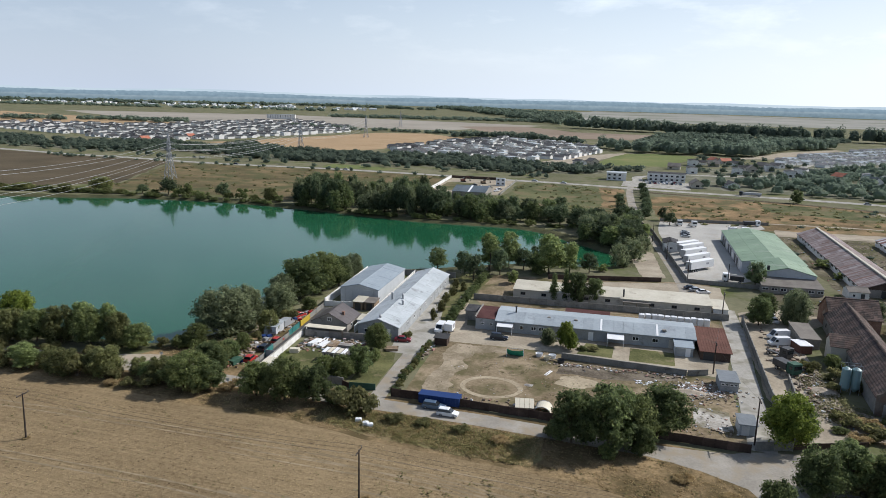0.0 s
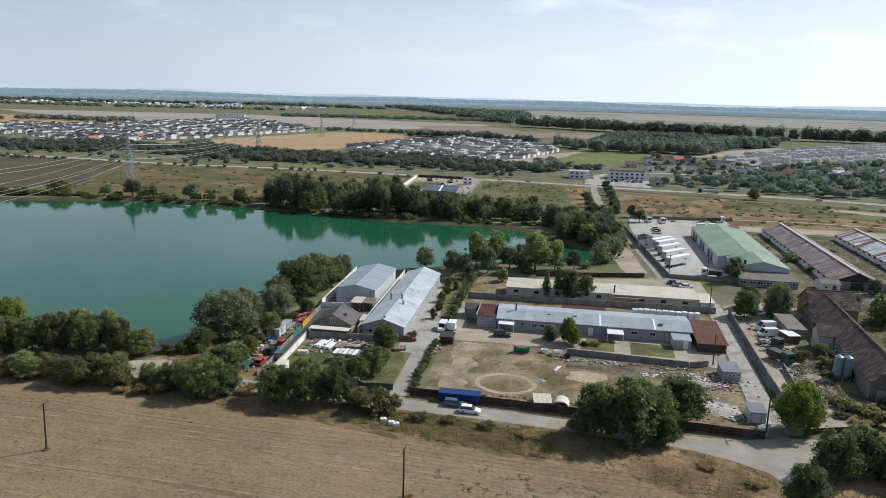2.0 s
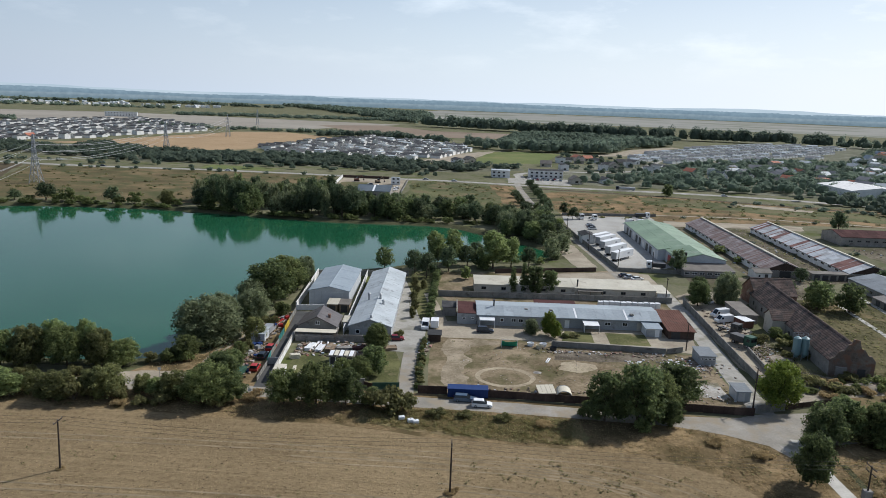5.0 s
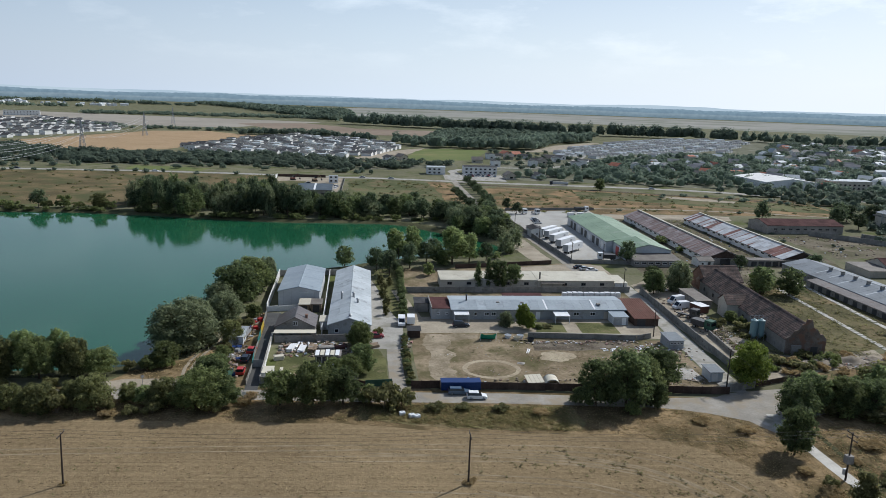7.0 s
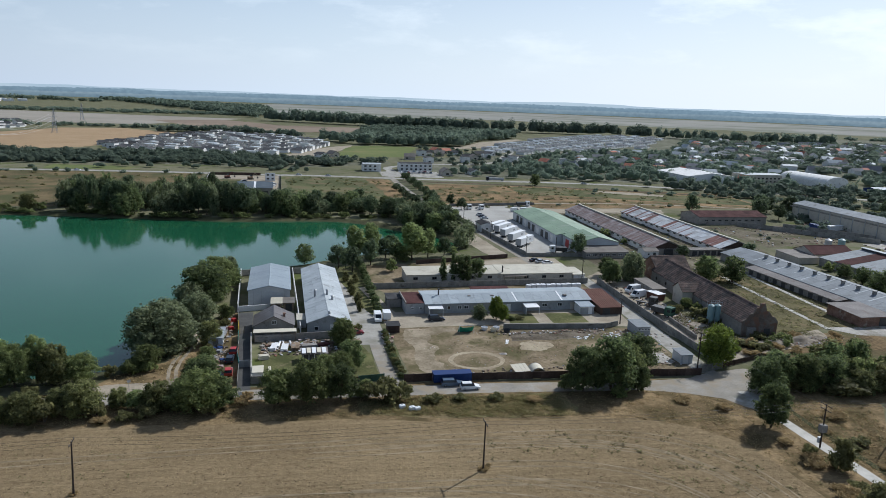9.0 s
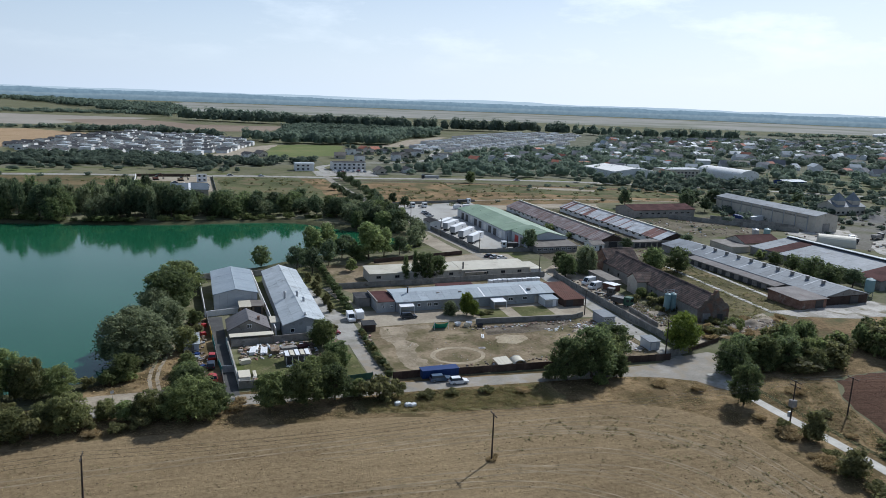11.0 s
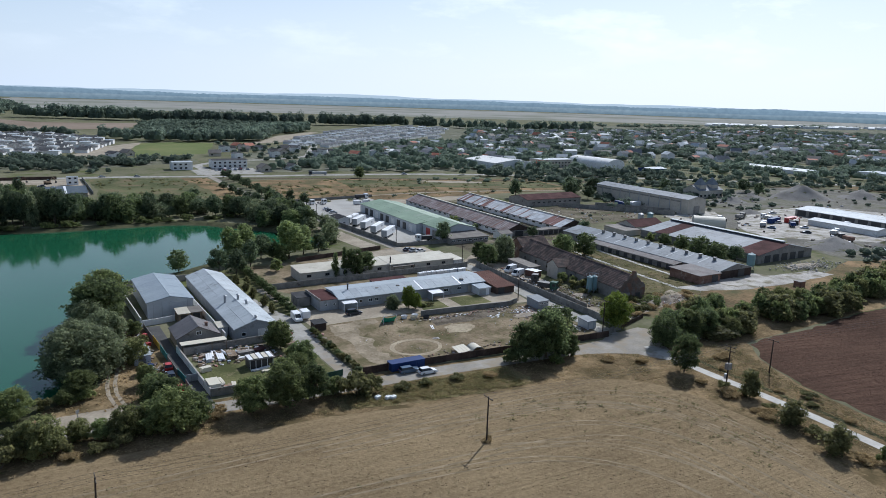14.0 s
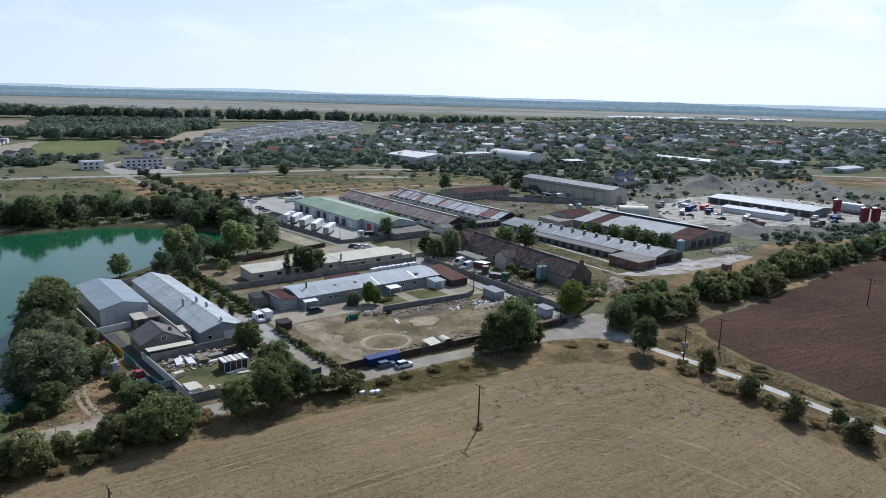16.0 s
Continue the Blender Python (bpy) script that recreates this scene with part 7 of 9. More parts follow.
# wooded north shore
for k in range(190):
    u = random.random()
    x = -172 + 190 * u
    top = 16 if x < -85 else 13 if x < -60 else 10
    y0 = 338 if x < -20 else 330 - (x + 20) * 1.3
    y = y0 + random.uniform(6, 56 if x < -85 else 34 if x < -40 else 44)
    if float(lake_distance(np.array([x]), np.array([y]))[0]) < 4 or (-120 < x < -60 and y > 424) or (-96 < x < -62 and y > 376):
        continue
    plant(random.choice(("broad2", "broad", "round", "broad", "round", "willow")), x, y, random.uniform(0.5, 1.08) * top, random.uniform(3.8, 6.4))
for k in range(62):
    x, y = random.uniform(-12, 22), random.uniform(262, 372)
    if float(lake_distance(np.array([x]), np.array([y]))[0]) < 3 or x > 25 - (y - 250) * 0.07 or (x > 11 and y < 300):
        continue
    plant(random.choice(("broad2", "broad", "round", "poplar", "willow")), x, y, random.uniform(6, 10.5), random.uniform(3.6, 5.4))
for x, y, h, r in ((-300, 366, 9, 6.5), (-268, 362, 7, 5), (-252, 364, 10, 6), (-240, 364, 8, 5.6), (-216, 364, 9, 5), (-204, 364, 7, 5), (-186, 364, 9.5, 5), (-312, 350, 5, 5), (-326, 350, 5, 6), (-340, 348, 5, 6), (-356, 345, 5, 6), (-372, 345, 8, 6), (-390, 345, 9, 7), (-410, 345, 9, 7), (-280, 358, 3.5, 4), (-290, 358, 3.5, 4), (-228, 362, 3.5, 4)):
    plant(random.choice(("broad2", "willow", "olive", "shrub")), x, y, h * random.uniform(0.75, 1.05), r * random.uniform(0.95, 1.35))
    plant("shrub", x + random.uniform(4, 8), y + random.uniform(-3, 1), h * 0.45, r * 0.8)
for k in range(100):
    x = random.uniform(-430, 0)
    if x < -1:
        d = random.uniform(1.0, 4.0)
        y = 352 if x < -150 else 338
        for _ in range(30):
            if float(lake_distance(np.array([x]), np.array([y]))[0]) > d:
                break
            y += 1.0
        plant(random.choice(("weed", "shrub")), x, y + 1, random.uniform(1.4, 3.4), random.uniform(2.2, 4.0))
for x, y in ((22.5, 382), (24, 392), (25, 402), (24, 412), (25, 424), (24.6, 436), (25, 448), (25.6, 460), (26, 472), (26, 484), (25.6, 496), (25, 508), (31, 380), (34, 366), (12, 384), (11, 396), (10, 410), (10, 426), (9.6, 445)):
    plant(random.choice(("broad2", "broad")), x, y, random.uniform(4, 7.5), random.uniform(2.8, 4.2))


SP2 = np.array([(math.cos(a + 0.5 * i) * math.cos(b), math.sin(a + 0.5 * i) * math.cos(b), math.sin(b)) for i, b in enumerate((-0.5, 0.25, 0.95)) for a in np.linspace(0, 2 * math.pi, 7)[:-1]] + [(0, 0, 1)])
SP2_F = np.array([t for i in range(2) for k in range(6) for t in ((6 * i + k, 6 * i + (k + 1) % 6, 6 * i + 6 + k), (6 * i + (k + 1) % 6, 6 * i + 6 + (k + 1) % 6, 6 * i + 6 + k))] + [(12 + k, 12 + (k + 1) % 6, 18) for k in range(6)])


def tree_stuff(name, label, spots, material, leaves=60, leaf=0.7, lumps=4):
    """Far trees joined: each an uneven cluster of loose leaf clumps round a small core."""
    V, Fs, base = [], [], 0
    for x, y, h, r in spots:
        lobes = []
        for k in range(lumps):
            a = rng.random() * 6.28
            q = r * 0.6 * math.sqrt(rng.random())
            lobes.append((x + q * math.cos(a), y + q * math.sin(a), h * (0.25 + 0.45 * rng.random()), r * (0.35 + 0.3 * rng.random()), max(0.6, min(1.7, h / r * 0.55))))
        L = np.array(lobes)
        s = SP2 * r * 0.74 * (0.7 + 0.5 * rng.random((19, 1)))
        s[:, 2] *= min(1.5, h / r * 0.55)
        V.append(s + (x, y, h * 0.38))
        Fs.append(base + SP2_F)
        base += 19
        idx = rng.integers(0, lumps, leaves)
        d = rng.normal(size=(leaves, 3))
        d /= np.linalg.norm(d, axis=1, keepdims=True)
        d[:, 2] = np.where(d[:, 2] < -0.3, -d[:, 2], d[:, 2])
        pt = L[idx, :3] + L[idx, 3:4] * (0.75 + 0.4 * rng.random((leaves, 1))) * d * np.stack([np.ones(leaves), np.ones(leaves), L[idx, 4]], 1)
        v = leaf_tris(pt, d, leaf * r / 4.6, rng, 0.26)
        V.append(v)
        Fs.append(base + np.arange(leaves)[:, None] * 3 + np.arange(3)[None, :])
        base += len(v)
    ob = obj(name, np.concatenate(V).tolist(), np.concatenate(Fs).tolist(), M[material])
    return tagged(ob, label, "woodland", kind="stuff")


def inside(p, poly):
    x, y = p
    c = False
    for k in range(len(poly)):
        (x0, y0), (x1, y1) = poly[k - 1], poly[k]
        if (y0 > y) != (y1 > y) and x < (x1 - x0) * (y - y0) / (y1 - y0) + x0:
            c = not c
    return c


def scatter(poly, n, h, r):
    xs, ys = [p[0] for p in poly], [p[1] for p in poly]
    out = []
    while len(out) < n:
        p = (random.uniform(min(xs), max(xs)), random.uniform(min(ys), max(ys)))
        if inside(p, poly):
            out.append((*p, random.uniform(*h), random.uniform(*r)))
    return out


tree_stuff("roadside_thicket", "dark green thicket behind the main road", scatter([(-800, 755), (-598, 694), (-527, 735), (-480, 737), (-434, 717), (-425, 775), (-346, 710), (-245, 704), (-164, 722), (-82, 677), (-20, 652), (36, 667), (36, 638), (-17, 608), (-73, 584), (-142, 609), (-213, 603), (-294, 596), (-338, 608), (-436, 642), (-472, 612), (-531, 612), (-800, 662)], 1050, (3.5, 7.5), (4.5, 7)), "leaf_hazed", 72, 0.62)
tree_stuff("roadside_scrub", "sparse scrub along the main road", scatter([(-800, 640), (-480, 570), (-320, 558), (-150, 562), (-40, 548), (-40, 575), (-150, 600), (-330, 596), (-480, 606), (-800, 690)], 70, (2.5, 7), (2.5, 5)), "leaf_hazed", 50)
tree_stuff("verge_bushes", "small bushes along the main road", scatter([(-500, 540), (-330, 526), (-150, 532), (-60, 516), (-60, 523), (-150, 538), (-330, 536), (-500, 552)], 40, (1.5, 4.5), (1.6, 3.4)), "leaf_hazed", 50)
tree_stuff("village_trees", "garden trees among the village houses", scatter([(60, 545), (130, 520), (230, 500), (330, 465), (420, 560), (450, 700), (430, 860), (330, 840), (215, 745), (165, 650), (110, 590)], 640, (4, 10), (4, 7)), "leaf_hazed", 110, 0.46)
tree_stuff("village_trees", "few garden trees in the village", scatter([(60, 640), (110, 600), (165, 650), (210, 740), (180, 830), (100, 860)], 50, (3, 7), (3, 5)), "leaf_hazed", 50)
tree_stuff("woodland", "tall dark wood behind the green field", scatter([(-15, 965), (14, 890), (95, 886), (170, 896), (225, 1020), (335, 1155), (320, 1185), (200, 1050), (150, 940), (90, 925), (25, 930), (0, 985)], 190, (11, 19), (6.5, 10)), "leaf_hazed", 90, 0.6)
tree_stuff("woodland", "low bright green woodland behind the village", scatter([(25, 935), (90, 930), (150, 945), (200, 1055), (320, 1190), (430, 1400), (290, 1420), (140, 1450), (100, 1370), (60, 1200)], 400, (7, 11), (7, 11)), "leaf_hazed", 56)
tree_stuff("tree_line", "tall dark trees beyond the meadows", scatter([(-100, 1620), (0, 1560), (100, 1500), (125, 1530), (30, 1600), (-90, 1660)], 75, (20, 33), (10, 16)), "leaf_hazed", 100, 0.6)
tree_stuff("tree_line", "tall dark row of trees across the plain", scatter([(112, 1450), (265, 1432), (350, 1395), (505, 1370), (600, 1350), (690, 1310), (690, 1335), (505, 1400), (350, 1430), (265, 1468), (112, 1480)], 180, (18, 30), (9, 15)), "leaf_hazed", 100, 0.6)
tree_stuff("tree_line", "scattered tall trees behind the terraced rows", scatter([(690, 1310), (770, 1230), (900, 1200), (1000, 1150), (1010, 1200), (900, 1260), (780, 1300), (700, 1350)], 60, (12, 27), (8, 13)), "leaf_hazed", 90, 0.6)
tree_stuff("tree_line", "trees along the town's far edge", scatter([(1150, 1430), (1790, 1440), (2700, 1500), (2700, 1600), (1790, 1530), (1150, 1500)], 90, (5, 9), (10, 16)), "leaf_hazed", 40)
tree_stuff("woodland", "dark woodland belt on the plain", scatter([(-980, 3900), (-640, 3150), (-330, 2360), (-130, 1790), (-100, 1830), (-100, 2700), (-400, 3300), (-740, 3950)], 420, (14, 22), (15, 24)), "leaf_hazed", 50, 0.8)
tree_stuff("woodland", "low green scrub strip on the plain", scatter([(-760, 1830), (-300, 1930), (-120, 1960), (-120, 2060), (-320, 2040), (-760, 1960)], 170, (5, 9), (10, 16)), "leaf_hazed", 34)
tree_stuff("tree_line", "thin lines of trees between the far fields", scatter([(-1300, 1060), (-1040, 1160), (-960, 1215), (-800, 1190), (-790, 1230), (-950, 1270), (-1050, 1200), (-1320, 1120)], 130, (7, 12), (7, 11)), "leaf_hazed", 40)
tree_stuff("tree_line", "thin line of trees behind the new houses", scatter([(-240, 1085), (-154, 1115), (-100, 1075), (-40, 1030), (-40, 1050), (-100, 1100), (-154, 1140), (-240, 1110)], 70, (6, 13), (6, 10)), "leaf_hazed", 60, 0.8)
tree_stuff("tree_line", "sparse bushes behind the stubble field", scatter([(-620, 1240), (-440, 1175), (-260, 1165), (-260, 1185), (-430, 1200), (-620, 1270)], 60, (3, 8), (5, 9)), "leaf_hazed", 40)
tree_stuff("tree_line", "far tree lines on the hazy plain", scatter([(-3000, 2700), (-1900, 2900), (-1500, 3500), (-800, 3200), (-800, 3300), (-1500, 3640), (-1950, 3040), (-3000, 2800)], 240, (10, 18), (16, 28)), "leaf_hazed", 30)
tree_stuff("tree_line", "far tree lines on the hazy plain", scatter([(-2500, 2000), (-1700, 2250), (-1000, 2450), (-1000, 2520), (-1700, 2330), (-2500, 2080)], 150, (7, 13), (12, 20)), "leaf_hazed", 30)
tree_stuff("town_trees", "garden trees of the town", scatter([(420, 560), (560, 530), (640, 470), (720, 400), (900, 300), (1500, 150), (2100, 500), (1800, 1300), (900, 1180), (720, 1240), (480, 900), (450, 700)], 2100, (5, 10), (6, 12)), "leaf_hazed", 100, 0.5)
tree_stuff("works_scrub", "scrub around the gravel works", scatter([(190, 290), (255, 300), (300, 285), (360, 335), (430, 330), (480, 260), (560, 300), (420, 410), (300, 455), (220, 440), (250, 380)], 330, (2.5, 6), (2.5, 5)), "leaf_hazed", 34)
tree_stuff("town_trees", "trees between main road and town", scatter([(420, 520), (440, 400), (560, 310), (700, 190), (1000, 20), (1500, 100), (1500, 200), (900, 330), (720, 400), (640, 480), (470, 560)], 700, (4, 10), (5, 8)), "leaf_hazed", 110, 0.46)
tree_stuff("works_scrub", "weeds and bushes between the gravel heaps", scatter([(190, 245), (262, 292), (360, 328), (440, 328), (468, 250), (440, 125), (350, 130), (360, 230), (300, 262), (240, 250)], 120, (0.8, 3.2), (1.4, 3.6)), "leaf_hazed", 40)
tree_stuff("hall_trees", "trees before the factory halls", scatter([(205, 478), (245, 440), (330, 420), (390, 395), (400, 425), (350, 455), (290, 470), (230, 490)], 60, (4, 10), (4, 7)), "leaf_hazed", 72, 0.62)
tree_stuff("hall_trees", "low bushes along the meadow's far side", scatter([(150, 450), (230, 420), (300, 392), (310, 404), (230, 440), (160, 462)], 16, (1, 3), (2, 4)), "leaf_hazed", 70, 0.62)
tree_stuff("works_scrub", "low scrub on the heaps", scatter([(190, 140), (330, 112), (330, 130), (260, 150), (200, 160)], 80, (1.5, 4), (2, 3.6)), "leaf_hazed", 40)


# ---- far houses ----
def far_houses(name, label, spots, wall, roof):
    """Many small gabled houses joined; each (x, y, angle, width, length, eave, ridge)."""
    vs, fs, mi = [], [], []
    for x, y, a, w, l, e, r in spots:
        c, s = math.cos(a), math.sin(a)
        b = len(vs)
        for lx, ly, z in ((-w, -l, 0), (w, -l, 0), (w, l, 0), (-w, l, 0), (-w, -l, e), (w, -l, e), (w, l, e), (-w, l, e), (0, -l, r - 0.1), (0, l, r - 0.1)):
            vs.append((x + c * lx / 2 - s * ly / 2, y + s * lx / 2 + c * ly / 2, z))
        for f in ((0, 1, 5, 8, 4), (2, 3, 7, 9, 6), (1, 2, 6, 5), (3, 0, 4, 7)):
            fs.append(tuple(b + i for i in f))
            mi.append(0)
        b = len(vs)
        o = 0.8
        d = (r - e) / w * o
        for lx, ly, z in ((-w - o, -l - o, e - d), (0, -l - o, r), (w + o, -l - o, e - d), (-w - o, l + o, e - d), (0, l + o, r), (w + o, l + o, e - d)):
            vs.append((x + c * lx / 2 - s * ly / 2, y + s * lx / 2 + c * ly / 2, z))
        for f in ((0, 1, 4, 3), (1, 2, 5, 4)):
            fs.append(tuple(b + i for i in f))
            mi.append(1)
    ob = obj(name, vs, fs, M[wall])
    ob.data.materials.append(M[roof])
    ob.data.polygons.foreach_set("material_index", mi)
    return tagged(ob, label, "houses", kind="stuff")


def house_kind(label, w, l, e, r, wall, roof):
    h = thing("house", label, "house", *FAR)
    bm = bmesh.new()
    prism(bm, [(-w / 2, 0), (w / 2, 0), (w / 2, e), (0, r), (-w / 2, e)], "y", -l / 2, l / 2)
    part("wall", bm, M[wall], h)
    d = (r - e) / (w / 2) * 0.5
    bm = bmesh.new()
    prism(bm, [(0, r), (w / 2 + 0.5, e - d), (w / 2 + 0.5, e - d + 0.2), (0, r + 0.2), (-w / 2 - 0.5, e - d + 0.2), (-w / 2 - 0.5, e - d)], "y", -l / 2 - 0.5, l / 2 + 0.5)
    part("roof", bm, M[roof], h)
    for nm, y, x in (("window", -l / 4, w / 2), ("window", l / 4, -w / 2)):
        part(nm, boxm(x - 0.04, x + 0.04, y - 1.0, y + 1.0, 0.9, 2.3), M["glass"], h)
    part("window", boxm(-1.2, 1.2, -l / 2 - 0.04, -l / 2 + 0.04, 0.9, 2.3), M["glass"], h)
    return h


HK = [house_kind("white bungalow with dark grey roof", 9, 12, 3.0, 4.8, "white_wall", "roof_dark"), house_kind("white flat-fronted house with grey roof", 8, 10, 5.6, 6.2, "white_wall", "roof_dark"),
      house_kind("pale house with terracotta roof", 9, 11, 3.2, 6.0, "beige_wall", "roof_terracotta"), house_kind("grey house with brown roof", 8.5, 11, 3.2, 6.0, "beige_wall", "roof_brown")]
_first = set()


def settle_house(k, x, y, a):
    if k in _first:
        copy_thing(HK[k], pose(x, y, 0, 0, 0, a))
    else:
        HK[k].matrix_basis = pose(x, y, 0, 0, 0, a)
        _first.add(k)


V1 = [(-1000, 900), (-700, 812), (-531, 738), (-490, 830), (-462, 950), (-420, 1110), (-500, 1300), (-684, 1480), (-790, 1225), (-785, 1130), (-883, 1035), (-1050, 1000)]
V2 = [(-260, 764), (-213, 726), (-150, 734), (-85, 694), (-46, 740), (-12, 868), (-16, 968), (-80, 1036), (-152, 1082), (-214, 985)]
V3 = [(178, 768), (330, 850), (471, 957), (690, 1290), (600, 1335), (480, 1268), (330, 1098), (228, 930), (170, 815)]
FAR_TOWN = [(-2600, 2300), (-1800, 2500), (-1000, 2600), (-880, 2900), (-1650, 3400), (-2600, 2900)]
spots = []
for i in range(-60, 60):
    for j in range(-40, 60):
        x, y = -590 + 17 * i * 0.93 + 19 * j * 0.36, 930 - 17 * i * 0.36 + 19 * j * 0.93
        if inside((x, y), V1) and random.random() < 0.9:
            spots.append((x + random.uniform(-1.5, 1.5), y + random.uniform(-1.5, 1.5), -0.37 + (1.571 if random.random() < 0.5 else 0), random.uniform(8, 10), random.uniform(9, 13), random.choice((3, 3, 5.5)), 0))
near = [s for s in spots if s[1] < 830][:36]
for x, y, a, *_ in near:
    settle_house(random.choice((0, 0, 1, 1, 2)) if random.random() < 0.5 else 0, x, y, math.degrees(a))
far_houses("village_houses", "white bungalows with dark grey roofs", [(x, y, a, w, l, e, e + random.uniform(0.7, 2)) for x, y, a, w, l, e, _ in spots if (x, y) not in {(n[0], n[1]) for n in near}], "white_wall", "roof_dark")
spots = []
for i in range(-40, 40):
    for j in range(-40, 40):
        x, y = -110 + 15 * i * 0.96 + 18 * j * 0.28, 800 - 15 * i * 0.28 + 18 * j * 0.96
        if inside((x, y), V2) and random.random() < 0.92:
            spots.append((x + random.uniform(-1, 1), y + random.uniform(-1, 1), -0.28 + (1.571 if random.random() < 0.4 else 0)))
for x, y, a in spots[:50]:
    settle_house(random.choice((0, 0, 0, 1)), x, y, math.degrees(a))
far_houses("village_houses", "white bungalows with dark grey roofs", [(x, y, a, 9, 11, 3, 4.8) for k, (x, y, a) in enumerate(spots[50:]) if k % 4 < 3], "white_wall", "roof_dark")
far_houses("village_houses", "white flat-roofed new houses", [(x, y, a, 9, 11, 4.6, 5.0) for k, (x, y, a) in enumerate(spots[50:]) if k % 4 == 3], "white_wall", "roof_white")
spots = []
for i in range(-60, 60):
    for j in range(-60, 60):
        x, y = 500 + 11.5 * i * 0.70 + 30 * j * -0.71, 1120 + 11.5 * i * 0.71 + 30 * j * 0.70
        if inside((x, y), V3):
            spots.append((x, y, 0.79, 9.5, 10.8, 3.0, 4.5))
spots = [q for q in spots if random.random() < 0.88]
far_houses("row_houses", "rows of new grey-roofed terraced houses", [q for k, q in enumerate(spots) if k % 3], "white_wall", "roof_grey")
far_houses("row_houses", "rows of new pale-roofed terraced houses", spots[::3], "white_wall", "roof_white")
for k, x, y, a in ((2, 110, 790, 20), (2, 120, 782, 110), (0, 92, 756, 100), (1, 84, 742, 10), (0, 128, 762, 30), (3, 104, 742, 80), (1, 114, 668, 0), (1, 156, 663, 0), (3, 132, 700, 0), (0, 128, 712, 90), (1, 150, 715, 0), (1, 172, 690, 60), (0, 186, 700, 30), (3, 66, 545, 4), (0, 92, 556, 10), (0, -26, 700, 30), (3, -14, 706, 30), (0, 115, 578, 4),
                   (3, 62, 690, 80), (1, 74, 655, 5), (3, 150, 745, 40), (0, 166, 760, 40), (2, 196, 660, 30), (0, 240, 640, 30), (3, 250, 590, 40), (2, 270, 620, 40), (0, 300, 540, 10), (3, 340, 700, 20), (0, 350, 640, 50)):
    settle_house(k, x, y, a)
MID = [(200, 640), (240, 540), (330, 490), (420, 590), (430, 800), (330, 820), (230, 720)]
for rf_, wl_, n in (("roof_grey", "white_wall", 24), ("roof_terracotta", "beige_wall", 9), ("roof_white", "white_wall", 20)):
    far_houses("village_houses", "small village houses among garden trees", [(x, y, random.uniform(0, 3), random.uniform(8, 11), random.uniform(10, 16), random.uniform(3, 5.5), random.uniform(5.8, 7.5)) for x, y, _, _ in scatter(MID, n, (1, 2), (1, 2))], wl_, rf_)
tree_stuff("meadow_bushes", "low bushes among the farm sheds", scatter([(52, 218), (86, 216), (112, 242), (150, 250), (215, 265), (160, 315), (140, 340), (79, 340)], 30, (0.5, 1.9), (1.0, 2.4)) + scatter([(30, 376), (110, 370), (260, 380), (260, 440), (160, 458), (60, 480), (30, 466)], 8, (0.6, 1.8), (1.4, 3.0)), "leaf_hazed", 60, 0.5)
tree_stuff("meadow_weeds", "low olive weeds and grass clumps on the dry meadow", scatter([(32, 374), (110, 368), (240, 374), (248, 438), (160, 460), (120, 472), (46, 484), (30, 468)], 220, (0.25, 0.8), (0.8, 2.6)), "leaf_weed", 22, 0.6)
tree_stuff("meadow_weeds", "low weeds and grass clumps on the green meadow", scatter([(-60, 394), (-40, 380), (10, 374), (13, 506), (-40, 518), (-60, 520)], 130, (0.25, 0.8), (0.8, 2.4)), "leaf_weed", 22, 0.6)
tree_stuff("meadow_weeds", "tussocks of dry grass on the brown meadow", scatter([(-316, 376), (-180, 376), (-152, 384), (-121, 450), (-123, 530), (-224, 538), (-360, 534), (-310, 402)], 160, (0.25, 0.9), (0.8, 3.0)), "leaf_weed", 20, 0.6)
TOWN = [(430, 600), (560, 540), (720, 430), (900, 330), (1500, 200), (2000, 500), (1700, 1200), (900, 1150), (720, 1200), (480, 900)]
for rf_, wl_, n in (("roof_grey", "white_wall", 260), ("roof_terracotta", "beige_wall", 70), ("roof_brown", "white_wall", 170), ("roof_white", "white_wall", 330)):
    far_houses("town_houses", "small houses of the town among trees", [(x, y, random.uniform(0, 3), random.uniform(8, 11), random.uniform(10, 18), random.uniform(3, 6), random.uniform(6.5, 8.5)) for x, y, _, _ in scatter(TOWN, n, (1, 2), (1, 2))], wl_, rf_)
far_houses("town_houses", "small white houses of a far town", [(x, y, random.uniform(0, 3), random.uniform(9, 14), random.uniform(12, 26), random.uniform(4, 7), random.uniform(6.5, 9)) for x, y, _, _ in scatter(FAR_TOWN, 150, (1, 2), (1, 2))], "white_wall", "roof_white")
far_houses("town_houses", "pale halls at the town's far edge", [(x, y, random.uniform(0, 3), random.uniform(14, 26), random.uniform(20, 60), random.uniform(5, 8), random.uniform(7, 9.5)) for x, y, _, _ in scatter([(1500, 1500), (1900, 1520), (2900, 1300), (2900, 1500), (2100, 1680)], 46, (1, 2), (1, 2))], "white_wall", "roof_white")
fb = thing("apartment_block", "white flat-roofed apartment block at the village edge", "building", -786, 1602, 0, 20)
part("wall", boxm(-34, 34, -7, 7, 0, 10), M["white_wall"], fb)
part("roof", boxm(-34.6, 34.6, -7.6, 7.6, 10, 10.5), M["roof_white"], fb)
for k in range(11):
    for z in (1.6, 4.6, 7.6):
        part("window", boxm(-32 + 6 * k, -30.4 + 6 * k, -7.08, -6.96, z, z + 1.2), M["glass"], fb)


